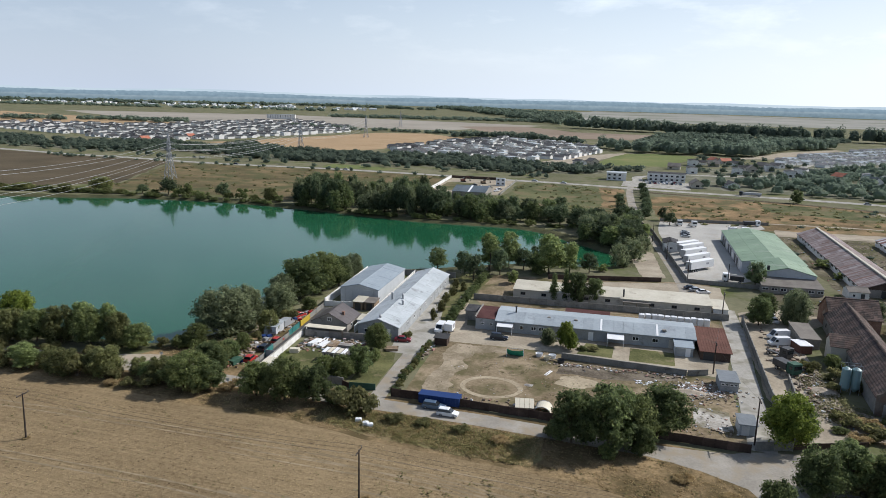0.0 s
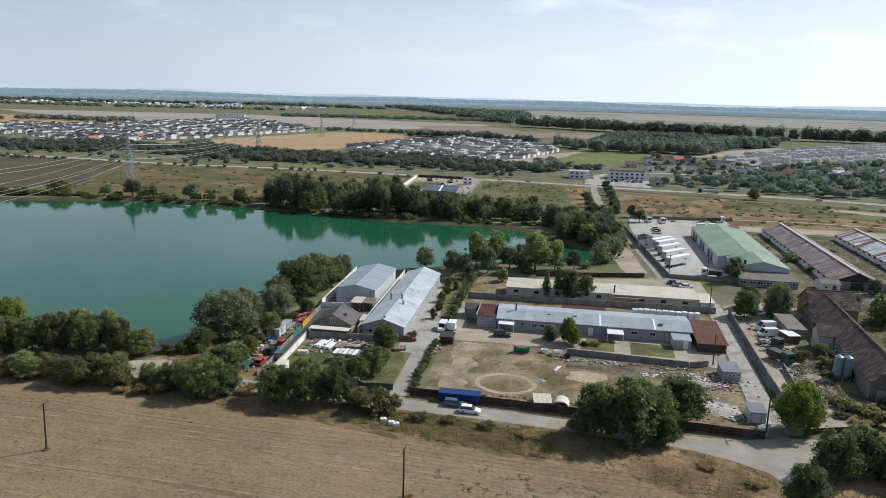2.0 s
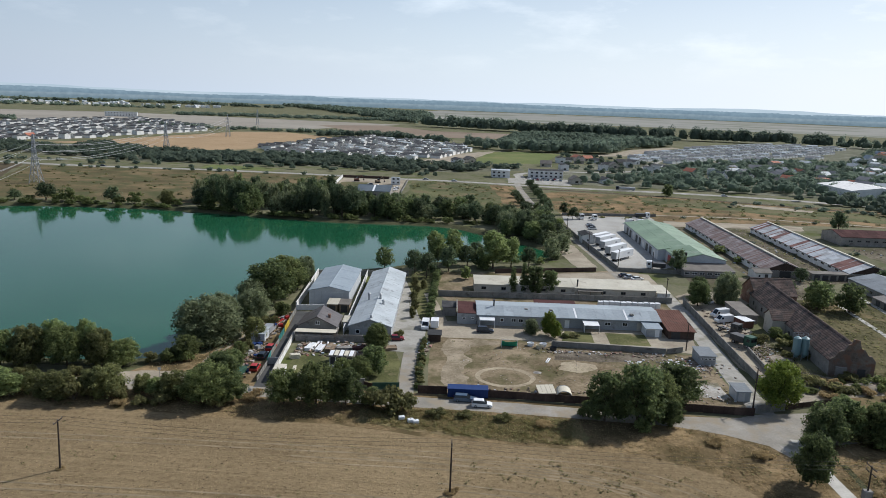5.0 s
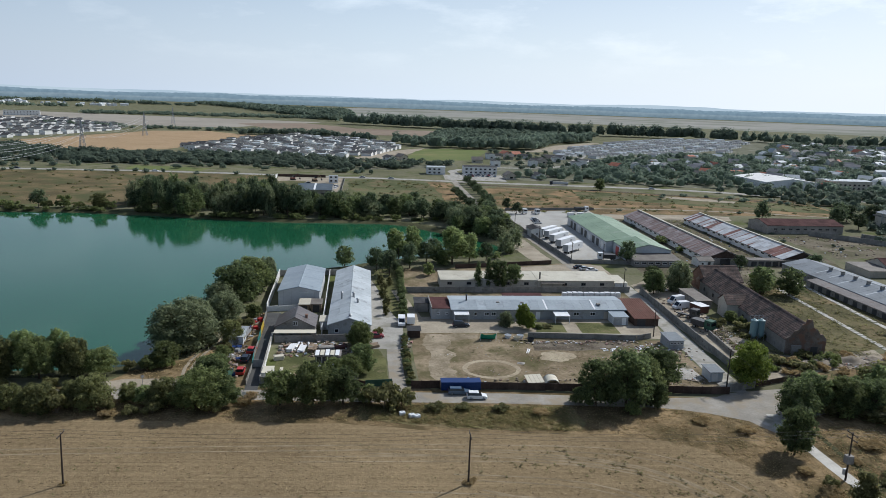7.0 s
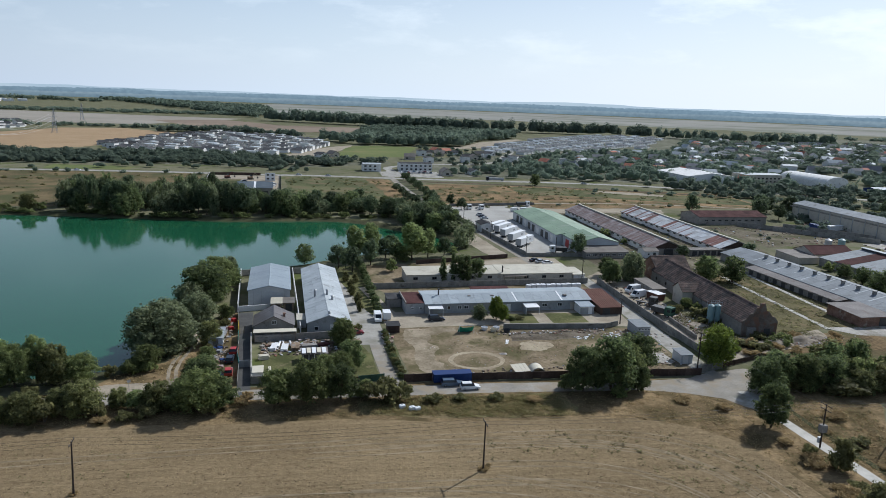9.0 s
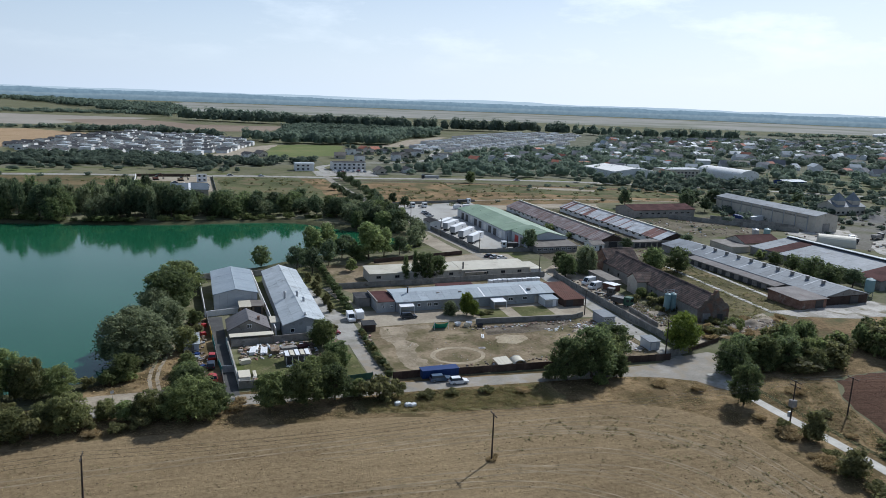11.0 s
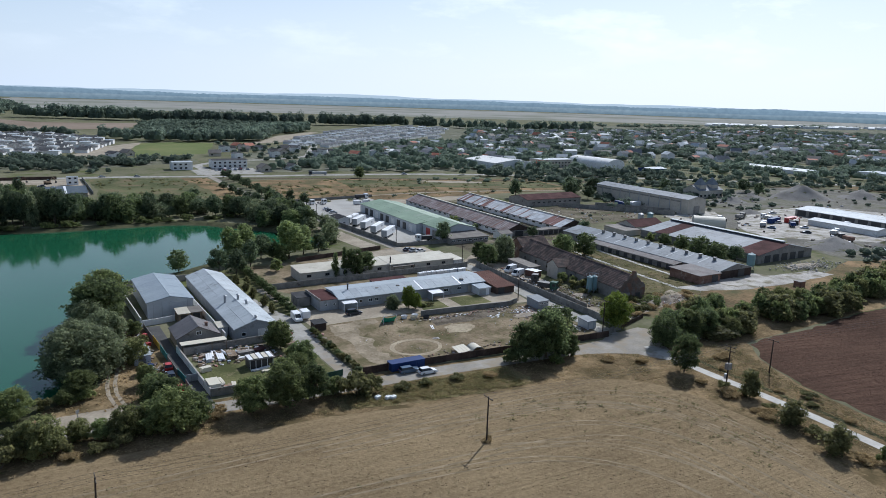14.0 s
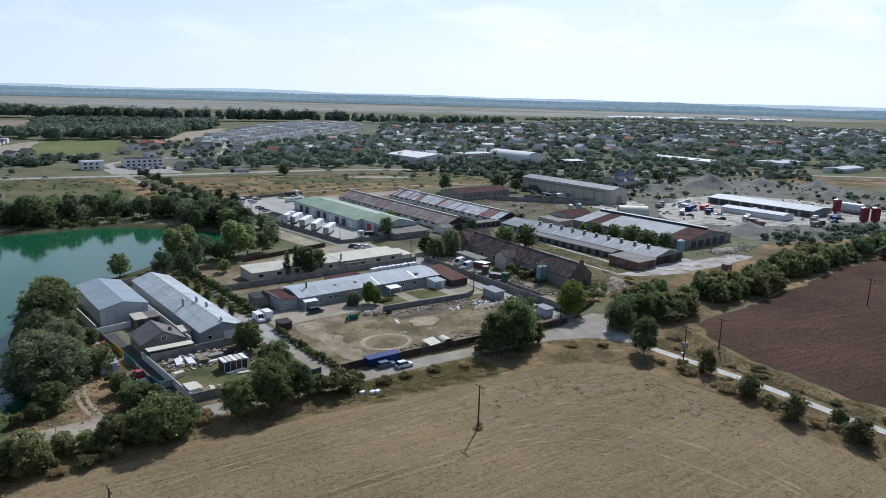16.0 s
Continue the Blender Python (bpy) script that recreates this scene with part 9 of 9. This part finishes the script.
stack("timber_stack", "stack of weathered timber planks", -61.4, 152, 88, 4.2, 2.0, 0.9, "timber")
stack("board_stack", "stack of white-painted boards", -66.4, 152.6, 80, 4.6, 1.4, 0.8, "white", 3, 3)
stack("board_stack", "stack of white-painted boards", -63.9, 152.2, 84, 4.6, 1.6, 0.6, "white", 2, 4)
stack("timber_stack", "stack of pale sawn timber", -67.2, 137.6, 92, 3.6, 0.7, 0.6, "cream", 2, 2)
stack("timber_stack", "stack of pale sawn timber", -68.6, 145.6, 10, 2.4, 1.4, 1.0, "cream", 3, 3)
stack("timber_stack", "loose pile of split firewood", -46.8, 153.8, 20, 3.0, 2.2, 0.7, "timber", 4, 6)
stack("timber_stack", "pile of old boards", -58, 152.4, 4, 4.0, 1.6, 0.7, "dull_wall", 3, 4)
stack("timber_stack", "pile of old boards", -54.6, 152.8, 20, 3.0, 1.8, 0.7, "roof_red", 3, 4)
stack("sheet_stack", "stack of pale ribbed roofing sheets", -54.8, 136.2, 8, 3.4, 2.6, 1.2, "white", 3, 7)
bxx = thing("cabin", "small white cabin in the walled yard", "cabin", -69.6, 134.6)
part("body", boxm(-1.1, 1.1, -1.9, 1.9, 0, 1.9, 0.03), M["white_wall"], bxx)
part("roof", boxm(-1.2, 1.2, -2.0, 2.0, 1.9, 2.0), M["cream"], bxx)
# closed dark body behind the posts paints the shade within the open shed
fs_ = monopitch("open_shed", "open flat-roofed lumber shed", "shed", -60, -54.4, 142.2, 145.4, 2.0, 2.2, "dark_metal", "roof_dusty")
for k in range(5):
    part("cover_board", boxm(-2.9 + 1.15 * k, -2.0 + 1.15 * k, -1.9 + 0.2 * (k % 2), 1.5 + 0.2 * (k % 3), 2.34, 2.4), M["cream" if k % 2 else "white"], fs_)
    part("front_post", boxm(-2.7 + 1.3 * k, -2.58 + 1.3 * k, -1.74, -1.62, 0, 2.0), M["white"], fs_)
for k in range(16):
    c = random.choice(("timber", "dull_wall", "white", "dark_metal", "brick_wall", "cream", "roof_rusty"))
    p = thing("crate", "old crate among the yard's clutter", "crate", random.uniform(-69.5, -52), random.choice((random.uniform(148.6, 156), random.uniform(133, 136))), 0, random.uniform(0, 90), group="yard clutter")
    part("body", boxm(-0.5, 0.5, -0.4, 0.4, 0, random.uniform(0.4, 0.9), 0.02), M[c], p)
    part("base_board", boxm(-0.52, 0.52, -0.42, 0.42, 0.0, 0.06), M["timber"], p)
for k in range(22):
    x, y = random.uniform(-80.5, -77), random.uniform(133, 180)
    c = random.choice(("dull_wall", "white", "dark_metal", "bright_red", "steel", "blue", "timber"))
    p = thing("crate", "scrap box in the shore garden", "crate", x, y, 0, random.uniform(0, 90), group="garden clutter")
    part("body", boxm(-0.6, 0.6, -0.5, 0.5, 0, random.uniform(0.4, 1.1), 0.02), M[c], p)
gsh = monopitch("garden_shed", "small grey garden shed beside the alley", "shed", -81.8, -78.4, 155.4, 160, 2.1, 2.4, "metal_wall", "roof_white")
door(gsh, 0, -2.33, 0, 1.0, 1.9, "-y", "dull_wall")
tr1 = thing("skip", "dark green scrap skip by the shore", "skip", -78.4, 135.0, 0, 80)
part("tub", boxm(-1.6, 1.6, -0.9, 0.9, 0.1, 1.1, 0.05), M["fence_green"], tr1)
part("rim", boxm(-1.66, 1.66, -0.96, 0.96, 1.1, 1.18), M["fence_green"], tr1)

for x, y, rz, l in ((-65.2, 154.6, 82, 4.0), (-64.2, 154.4, 96, 4.2), (-62.4, 154.2, 100, 4.0)):
    p = thing("pipe", "white plastic drain pipe lying in the yard", "pipe", x, y, 0.28, rz, group="drain pipes")
    bm = bmesh.new()
    tube(bm, (-l / 2, 0, 0), (l / 2, 0, 0), 0.3, n=12)
    part("barrel", bm, M["white"], p)
    bm = bmesh.new()
    tube(bm, (l / 2 - 0.2, 0, 0), (l / 2 + 0.02, 0, 0), 0.34, n=12)
    part("collar", bm, M["steel"], p)
for x, y, rz, l, c in ((-57.6, 141.2, 10, 4.4, "white"), (-56, 139.4, -8, 3.8, "cream"), (-66.4, 134.4, 70, 3.2, "timber"), (-65.2, 135.2, 82, 3.6, "cream"), (-58.8, 149.8, 4, 3.6, "white"), (-55.4, 149.2, -6, 3.8, "timber"), (-52.6, 143, 60, 3.0, "white")):
    stack("board_stack", "loose boards lying in the walled yard", x, y, rz, l, 0.9, 0.35, c, 2, 2)
# the practice yard
gn = thing("goal_net", "bright green net on a metal goal frame", "goal", -17.2, 157.8)
bm = bmesh.new()
for a, b in (((-2, 0, 0), (-2, 0, 2.2)), ((2, 0, 0), (2, 0, 2.2)), ((-2, 0, 2.2), (2, 0, 2.2)), ((-2, 0, 2.2), (-2, 1.6, 0)), ((2, 0, 2.2), (2, 1.6, 0))):
    tube(bm, a, b, 0.05, 0.05, 6, "fan")
bmesh.ops.remove_doubles(bm, verts=bm.verts, dist=0.001)
part("frame", bm, M["white"], gn)
bm = bmesh.new()
nn = 12
gv = [[bm.verts.new((-2 + 4 * i / nn, 0.1 + 1.4 * j / nn + 0.12 * noise.noise((i * 0.6, j * 0.6, 2)), max(0.04, 1.9 * (1 - j / nn) - 0.35 * math.sin(math.pi * i / nn) + 0.15 * noise.noise((i * 0.5, j * 0.5, 0))))) for j in range(nn + 1)] for i in range(nn + 1)]
for i in range(nn):
    for j in range(nn):
        bm.faces.new((gv[i][j], gv[i + 1][j], gv[i + 1][j + 1], gv[i][j + 1]))
part("net", bm, M["net"], gn)
for x, y, mt in ((-11.6, 160.2, "white"), (-8.4, 160.0, "white"), (-9.6, 158.6, "cream"), (-6.2, 157.4, "dark_metal")):
    p = thing("tub", "round white plastic tub", "tub", x, y)
    bm = bmesh.new()
    tube(bm, (0, 0, 0), (0, 0, 0.8), 0.75, 0.9, 16, False)
    tube(bm, (0, 0, 0.1), (0, 0, 0.12), 0.74, 0.74, 16)
    part("shell", bm, M[mt], p)
    bm = bmesh.new()
    tube(bm, (0, 0, 0.78), (0, 0, 0.84), 0.95, 0.95, 16, False)
    part("rim", bm, M[mt], p)
sd = thing("board", "white board lying on the earth", "board", -8.5, 150, 0.06, 70)
part("panel", boxm(-1.6, 1.6, -0.35, 0.35, 0, 0.06), M["white"], sd)
part("batten", boxm(-1.5, 1.5, -0.05, 0.05, 0.06, 0.1), M["timber"], sd)
heap(-12, 142, 1.2, 0.9, 0.3, 3.3, "dull_wall", "earth_mound", "small dark heap of earth")
cf_ = thing("cold_frame", "low white sheet-covered frame in the yard", "cover", -11.6, 130.6, 0, 8)
part("frame", boxm(-1.9, 1.9, -1.5, 1.5, 0, 0.5, 0.03), M["timber"], cf_)
for k in range(4):
    bm = bmesh.new()
    hexa(bm, [(-1.9 + 0.96 * k, -1.55, 0.52), (-1.0 + 0.96 * k, -1.55, 0.52), (-1.0 + 0.96 * k, 1.5, 1.25), (-1.9 + 0.96 * k, 1.5, 1.25), (-1.9 + 0.96 * k, -1.55, 0.58), (-1.0 + 0.96 * k, -1.55, 0.58), (-1.0 + 0.96 * k, 1.5, 1.31), (-1.9 + 0.96 * k, 1.5, 1.31)])
    part("sheet", bm, M["cream"], cf_)
for x, rz in ((-7.8, -4),):
    p = thing("tunnel_cover", "cream half-barrel plastic cover", "cover", x, 130.2, 0, rz, group="barrel covers")
    bm = bmesh.new()
    ro = [(1.7 * math.cos(a), 1.4 * math.sin(a)) for a in np.linspace(0.0, math.pi, 13)]
    ri = [(1.62 * math.cos(a), 1.32 * math.sin(a)) for a in np.linspace(math.pi, 0.0, 13)]
    prism(bm, ro + ri, "y", -1.6, 1.6)
    part("shell", bm, M["cream"], p)
    for y in (-1.6, 1.6):
        bm = bmesh.new()
        prism(bm, [(1.74 * math.cos(a), 1.44 * math.sin(a)) for a in np.linspace(0.0, math.pi, 13)] + [(1.6 * math.cos(a), 1.3 * math.sin(a)) for a in np.linspace(math.pi, 0.0, 13)], "y", y - 0.05, y + 0.05)
        part("hoop", bm, M["steel"], p)
for k in range(11):
    p = thing("wrapped_bale", "white plastic-wrapped bale behind the house", "bale", 13.6 + 1.75 * k, 196.6 + random.uniform(-0.3, 0.3), 0, random.uniform(-10, 10), group="wrapped bales")
    part("wrap", boxm(-0.8, 0.8, -0.8, 0.8, 0, 2.3, 0.25), M["white"], p)
    part("band", boxm(-0.815, 0.815, -0.1, 0.1, 0.02, 2.315), M["steel"], p)
monopitch("back_store", "low store with red sheet roof behind the house", "shed", -7.2, 4.6, 188, 192.4, 2.6, 3.0, "dull_wall", "roof_red")
for x, y in ((-39.6, 114.4), (-38.6, 114.0), (-41.4, 115.4)):
    p = thing("rubbish_sack", "white plastic sack dumped on the verge", "sack", x, y, 0, random.uniform(0, 90), group="rubbish sacks")
    part("bag", boxm(-0.6, 0.6, -0.45, 0.45, 0, 0.7, 0.2), M["white"], p)
    part("neck", boxm(-0.12, 0.12, -0.12, 0.12, 0.68, 0.85, 0.04), M["white"], p)


def debris(name, label, spots, lo, hi, material):
    """Loose rubble: many small uneven blocks."""
    vs, fs = [], []
    for x, y, z in spots:
        s = np.array([random.uniform(lo, hi) for _ in range(3)]) * (1, 1, 0.6)
        a = random.uniform(0, 6.28)
        c, d = math.cos(a), math.sin(a)
        b = len(vs)
        for i, (u, v, w) in enumerate(((-1, -1, -1), (1, -1, -1), (1, 1, -1), (-1, 1, -1), (-1, -1, 1), (1, -1, 1), (1, 1, 1), (-1, 1, 1))):
            px, py, pz = (q * e * random.uniform(0.7, 1.1) / 2 for q, e in zip((u, v, w), s))
            vs.append((x + c * px - d * py, y + d * px + c * py, z + pz))
        for f in ((3, 2, 1, 0), (4, 5, 6, 7), (0, 1, 5, 4), (1, 2, 6, 5), (2, 3, 7, 6), (3, 0, 4, 7)):
            fs.append(tuple(b + i for i in f))
    return tagged(obj(name, vs, fs, M[material]), label, "rubble", kind="stuff")


mdb, tdb, bdb, pdb = shader("mixed_rubble")
link(tdb, ramp_node(tdb, pdb.outputs["Random Per Island"], [(0.0, (0.08, 0.065, 0.05)), (0.3, (0.20, 0.15, 0.105)), (0.55, (0.24, 0.19, 0.14)), (0.78, (0.33, 0.29, 0.24)), (0.86, (0.30, 0.12, 0.08)), (0.92, (0.66, 0.66, 0.65)), (1.0, (0.12, 0.2, 0.28))]), bdb.inputs["Base Color"])
bdb.inputs["Roughness"].default_value = 0.9
M["mixed"] = mdb
M["clod"] = surface("dry_soil_clod", (0.085, 0.062, 0.04), (0.2, 0.155, 0.1), 0.5, 4.0, 0.95, bump=0.2)
M["red_clod"] = surface("red_brown_soil_clod", (0.035, 0.02, 0.015), (0.14, 0.08, 0.058), 0.5, 4.0, 0.95, bump=0.2)
debris("rubble", "scattered rubble and scrap in the yard", [(random.gauss(25, 3.2), random.gauss(149.6, 2.4), 0.1) for _ in range(520)], 0.15, 0.62, "mixed")
debris("rubble", "scattered rubble and scrap in the yard", [(random.uniform(16, 30), random.uniform(128, 146), 0.08) for _ in range(90)], 0.12, 0.5, "mixed")
debris("rubble", "white plastic and paper scraps on the rubble", [(random.gauss(24, 3.4), random.gauss(150.4, 2.0), 0.22) for _ in range(46)] + [(random.gauss(12.6, 1.2), random.gauss(150.7, 0.6), 0.12) for _ in range(22)] + [(random.gauss(0.5, 3.6), random.gauss(156.6, 0.7), 0.12) for _ in range(14)], 0.15, 0.55, "white")
debris("rubble", "small stones and scraps on the yard's earth", [(x, y, 0.06) for x, y, _, _ in scatter([(-32, 129), (28, 125), (28, 150), (20, 156), (-32, 162)], 620, (1, 2), (1, 2))], 0.06, 0.26, "mixed")
tufts_at = [(x, y) for x, y, _, _ in scatter([(-32, 129), (28, 125), (28, 150), (20, 156), (-32, 162)], 240, (1, 2), (1, 2)) if math.hypot(x + 19.7, y - 138.6) > 7.5]
debris("rubble", "scrap along the courtyard wall", [(random.uniform(-9, 22), 156.2 + random.gauss(0, 0.9), 0.1) for _ in range(120)], 0.2, 0.8, "mixed")
debris("rubble", "broken bricks beside the ruin", [(random.gauss(68, 8), random.gauss(140.4, 2.0), 0.4) for _ in range(480)], 0.12, 0.5, "mixed")
debris("rubble", "broken bricks beside the yard", [(random.gauss(48.6, 2.5), random.gauss(161, 6), 0.2) for _ in range(150)], 0.15, 0.6, "mixed")
debris("rubble", "scrap metal around the wrecks", [(random.gauss(47.4, 1.6), random.gauss(176, 7), 0.2) for _ in range(90)], 0.2, 0.9, "mixed")
debris("rubble", "rubble on the apron's edge", [(random.gauss(164, 8), random.gauss(150, 3), 0.5) for _ in range(300)], 0.2, 0.8, "concrete")
debris("rubble", "scrap and stones across the gravel works", [(random.uniform(200, 450), random.uniform(125, 310), 0.4) for _ in range(260)], 0.5, 1.7, "mixed")
debris("rubble", "household scrap in the shore garden", [(random.gauss(-79.2, 1.2), random.uniform(132, 180), 0.2) for _ in range(260)], 0.2, 0.9, "mixed")
debris("rubble", "small scrap among the yard stacks", [(random.uniform(-69.5, -51.5), random.uniform(147, 156.5), 0.15) for _ in range(200)], 0.2, 0.8, "mixed")
debris("rubble", "stones and scrap among the farm sheds", [(x, y, 0.1) for x, y, _, _ in scatter([(54, 218), (86, 216), (110, 242), (138, 244), (138, 350), (104, 354), (82, 350), (80, 246)], 420, (1, 2), (1, 2))], 0.25, 1.0, "mixed")
debris("rubble", "stones and scrap beside the grey hall", [(x, y, 0.1) for x, y, _, _ in scatter([(152, 260), (205, 268), (232, 330), (208, 312), (152, 310)], 220, (1, 2), (1, 2))], 0.3, 1.1, "mixed")
debris("rubble", "scrap along the hedge", [(random.gauss(-38.6, 0.5), random.uniform(150, 160), 0.2) for _ in range(50)], 0.3, 0.9, "mixed")

for x, y, turn in ((-94.7, 131.2, 30), (-72.6, 122.0, 10)):
    sg = thing("road_sign", "small white road sign on a steel post", "sign", x, y)
    part("post", boxm(-0.04, 0.04, -0.04, 0.04, 0, 2.3), M["steel"], sg)
    part("board", boxm(-0.35, 0.35, -0.065, -0.045, 1.75, 2.35), M["white_wall"], sg)
    sg.matrix_basis = pose(x, y, 0, 0, 0, turn)

debris("scrap", "scrap timber and sheet along the garden wall", [(random.uniform(-68, -52), random.gauss(155, 1.0), 0.25) for _ in range(70)], 0.3, 1.1, "mixed")
debris("scrap", "scrap and boxes beside the garden wall", [(random.gauss(-52.6, 0.7), random.uniform(134, 156), 0.2) for _ in range(50)], 0.25, 0.9, "mixed")
debris("scrap", "scrap left along the yard fence", [(random.uniform(-30, 28), random.gauss(131.2, 0.9), 0.15) for _ in range(60)], 0.2, 0.7, "mixed")
debris("scrap", "machine scrap in the vehicle yard", [(random.gauss(47.4, 1.8), random.uniform(145, 200), 0.2) for _ in range(70)], 0.25, 1.0, "mixed")


# ---- grasses ----
def tufts(name, label, spots, h, material, blades=4, size=0.17):
    """Matted grass: small leaning blades scattered round each spot up to that height."""
    n = len(spots) * blades
    p = np.repeat(np.array(spots), blades, axis=0) + rng.normal(size=(n, 2)) * 0.35
    lift = h * np.repeat(0.35 + 0.65 * rng.random(len(spots)), blades) * rng.random(n)
    pts = np.column_stack([p, 0.04 + lift])
    up = np.tile(np.array([[0.25, 0.15, 0.9]]), (n, 1))
    q = leaf_tris(pts, up, size, rng, 0.3)
    q[:, 2] = np.maximum(q[:, 2], 0.045)
    f = np.arange(n)[:, None] * 3 + np.arange(3)[None, :]
    return tagged(obj(name, q.tolist(), f.tolist(), M[material]), label, "grass", kind="stuff")


VERGE = [(-125, 117.5), (-95, 116), (-74, 114), (-53, 113), (-38, 110), (-22, 108), (-1, 105.6), (13, 99.5), (18, 93), (20.5, 84), (21, 68), (18, 50), (29, 50), (30.5, 70), (30.5, 98), (29.5, 105), (24, 112), (14, 116), (-7, 118.6), (-25, 120), (-48, 121), (-76, 123.4), (-125, 124)]
DITCH = [(35, 104), (34.5, 84), (34.8, 62), (33.5, 45), (40, 42), (42, 62), (45, 80), (52, 95), (56, 103), (44, 109)]
tufts("dry_grass", "matted dry yellow grass on the verge", [(x, y) for x, y, _, _ in scatter(VERGE, 2600, (1, 2), (1, 2))], 0.2, "leaf_dry", 7, 0.1)
tufts("weeds", "olive green weeds on the verge", [(x, y) for x, y, _, _ in scatter([(-48, 113.5), (-30, 109.5), (-10, 107.6), (-8, 117.4), (-28, 119.4), (-48, 120.4)], 1300, (1, 2), (1, 2))], 0.6, "leaf_reed", 8, 0.12)
tufts("dry_grass", "tall dry grass among the weeds of the verge", [(x, y) for x, y, _, _ in scatter([(-49, 113.8), (-30, 109.8), (-8, 107.4), (-6, 117.0), (-28, 119.2), (-49, 120.2)], 900, (1, 2), (1, 2))], 0.4, "leaf_dry", 8, 0.1)
tufts("weeds", "olive green weeds on the verge", [(x, y) for x, y, _, _ in scatter(VERGE, 420, (1, 2), (1, 2))], 0.35, "leaf_weed", 6, 0.13)
tufts("dry_grass", "matted dry yellow grass beside the ditch", [(x, y) for x, y, _, _ in scatter(DITCH, 1200, (1, 2), (1, 2))], 0.22, "leaf_dry", 7, 0.1)
tufts("weeds", "olive green weeds beside the ditch", [(x, y) for x, y, _, _ in scatter(DITCH, 900, (1, 2), (1, 2))], 0.6, "leaf_weed", 6, 0.13)
tufts("stubble", "short pale stubble on the harrowed field", [(x, y) for x, y, _, _ in scatter([(-150, 36), (15, 36), (19, 84), (12, 98), (-38, 108), (-150, 114)], 9000, (1, 2), (1, 2))], 0.05, "leaf_dry", 3, 0.075)
debris("clods", "small soil clods on the harrowed field", [(x, y, 0.035) for x, y, _, _ in scatter([(-150, 36), (15, 36), (19, 84), (12, 98), (-38, 108), (-150, 114)], 4200, (1, 2), (1, 2))], 0.06, 0.26, "clod")
tufts("reeds", "pale reeds along the lake shore", [(x, y) for x, y in ((a + random.gauss(0, 3.6), b + random.gauss(0, 3.6)) for a, b in LAKE for _ in range(30)) if x > -420 and float(lake_distance(np.array([x]), np.array([y]))[0]) > 3.4], 1.1, "leaf_weed")
tufts("dry_grass", "dry grass on the sandy shore", [(x, y) for x, y, _, _ in scatter([(-100, 136), (-78, 131), (-77, 180), (-82, 180), (-88, 165)], 450, (1, 2), (1, 2))], 0.4, "leaf_dry")
tufts("weeds", "weeds around the ruined barn", [(x, y) for x, y, _, _ in scatter([(46, 140), (84, 146), (74, 150), (54, 150), (54, 175), (47, 172)], 1500, (1, 2), (1, 2))], 0.6, "leaf_weed")
tufts("weeds", "dry weeds between the slab paths and sheds", [(x, y) for x, y, _, _ in scatter([(74, 210), (112, 226), (113, 168), (100, 150), (86, 150), (70, 146), (72, 190)], 900, (1, 2), (1, 2))] + [(x, y) for x, y, _, _ in scatter([(54, 218), (86, 216), (110, 242), (138, 244), (138, 350), (104, 354), (82, 350), (80, 246)], 900, (1, 2), (1, 2))], 0.4, "leaf_weed", 6, 0.22)
tufts("weeds", "low weeds growing in the yard", tufts_at, 0.25, "leaf_weed", 7, 0.13)
tufts("field_weeds", "dark weeds along the field's headland", [(x, y) for x, y, _, _ in scatter([(-30, 92), (-8, 88), (6, 60), (17, 62), (17, 84), (8, 98), (-28, 104)], 170, (1, 2), (1, 2))], 0.4, "leaf_weed", 7, 0.15)
tufts("field_weeds", "small dark weeds standing in the harrowed field", [(x, y) for x, y, _, _ in scatter([(-150, 36), (15, 36), (19, 84), (12, 98), (-38, 108), (-150, 114)], 420, (1, 2), (1, 2))], 0.3, "leaf_weed", 5, 0.12)
debris("clods", "dark clods of the ploughed field", [(x, y, 0.05) for x, y, _, _ in scatter([(46, 60), (50, 82), (60, 100), (128, 102), (190, 106), (190, 60), (60, 40)], 4200, (1, 2), (1, 2))], 0.08, 0.24, "red_clod")
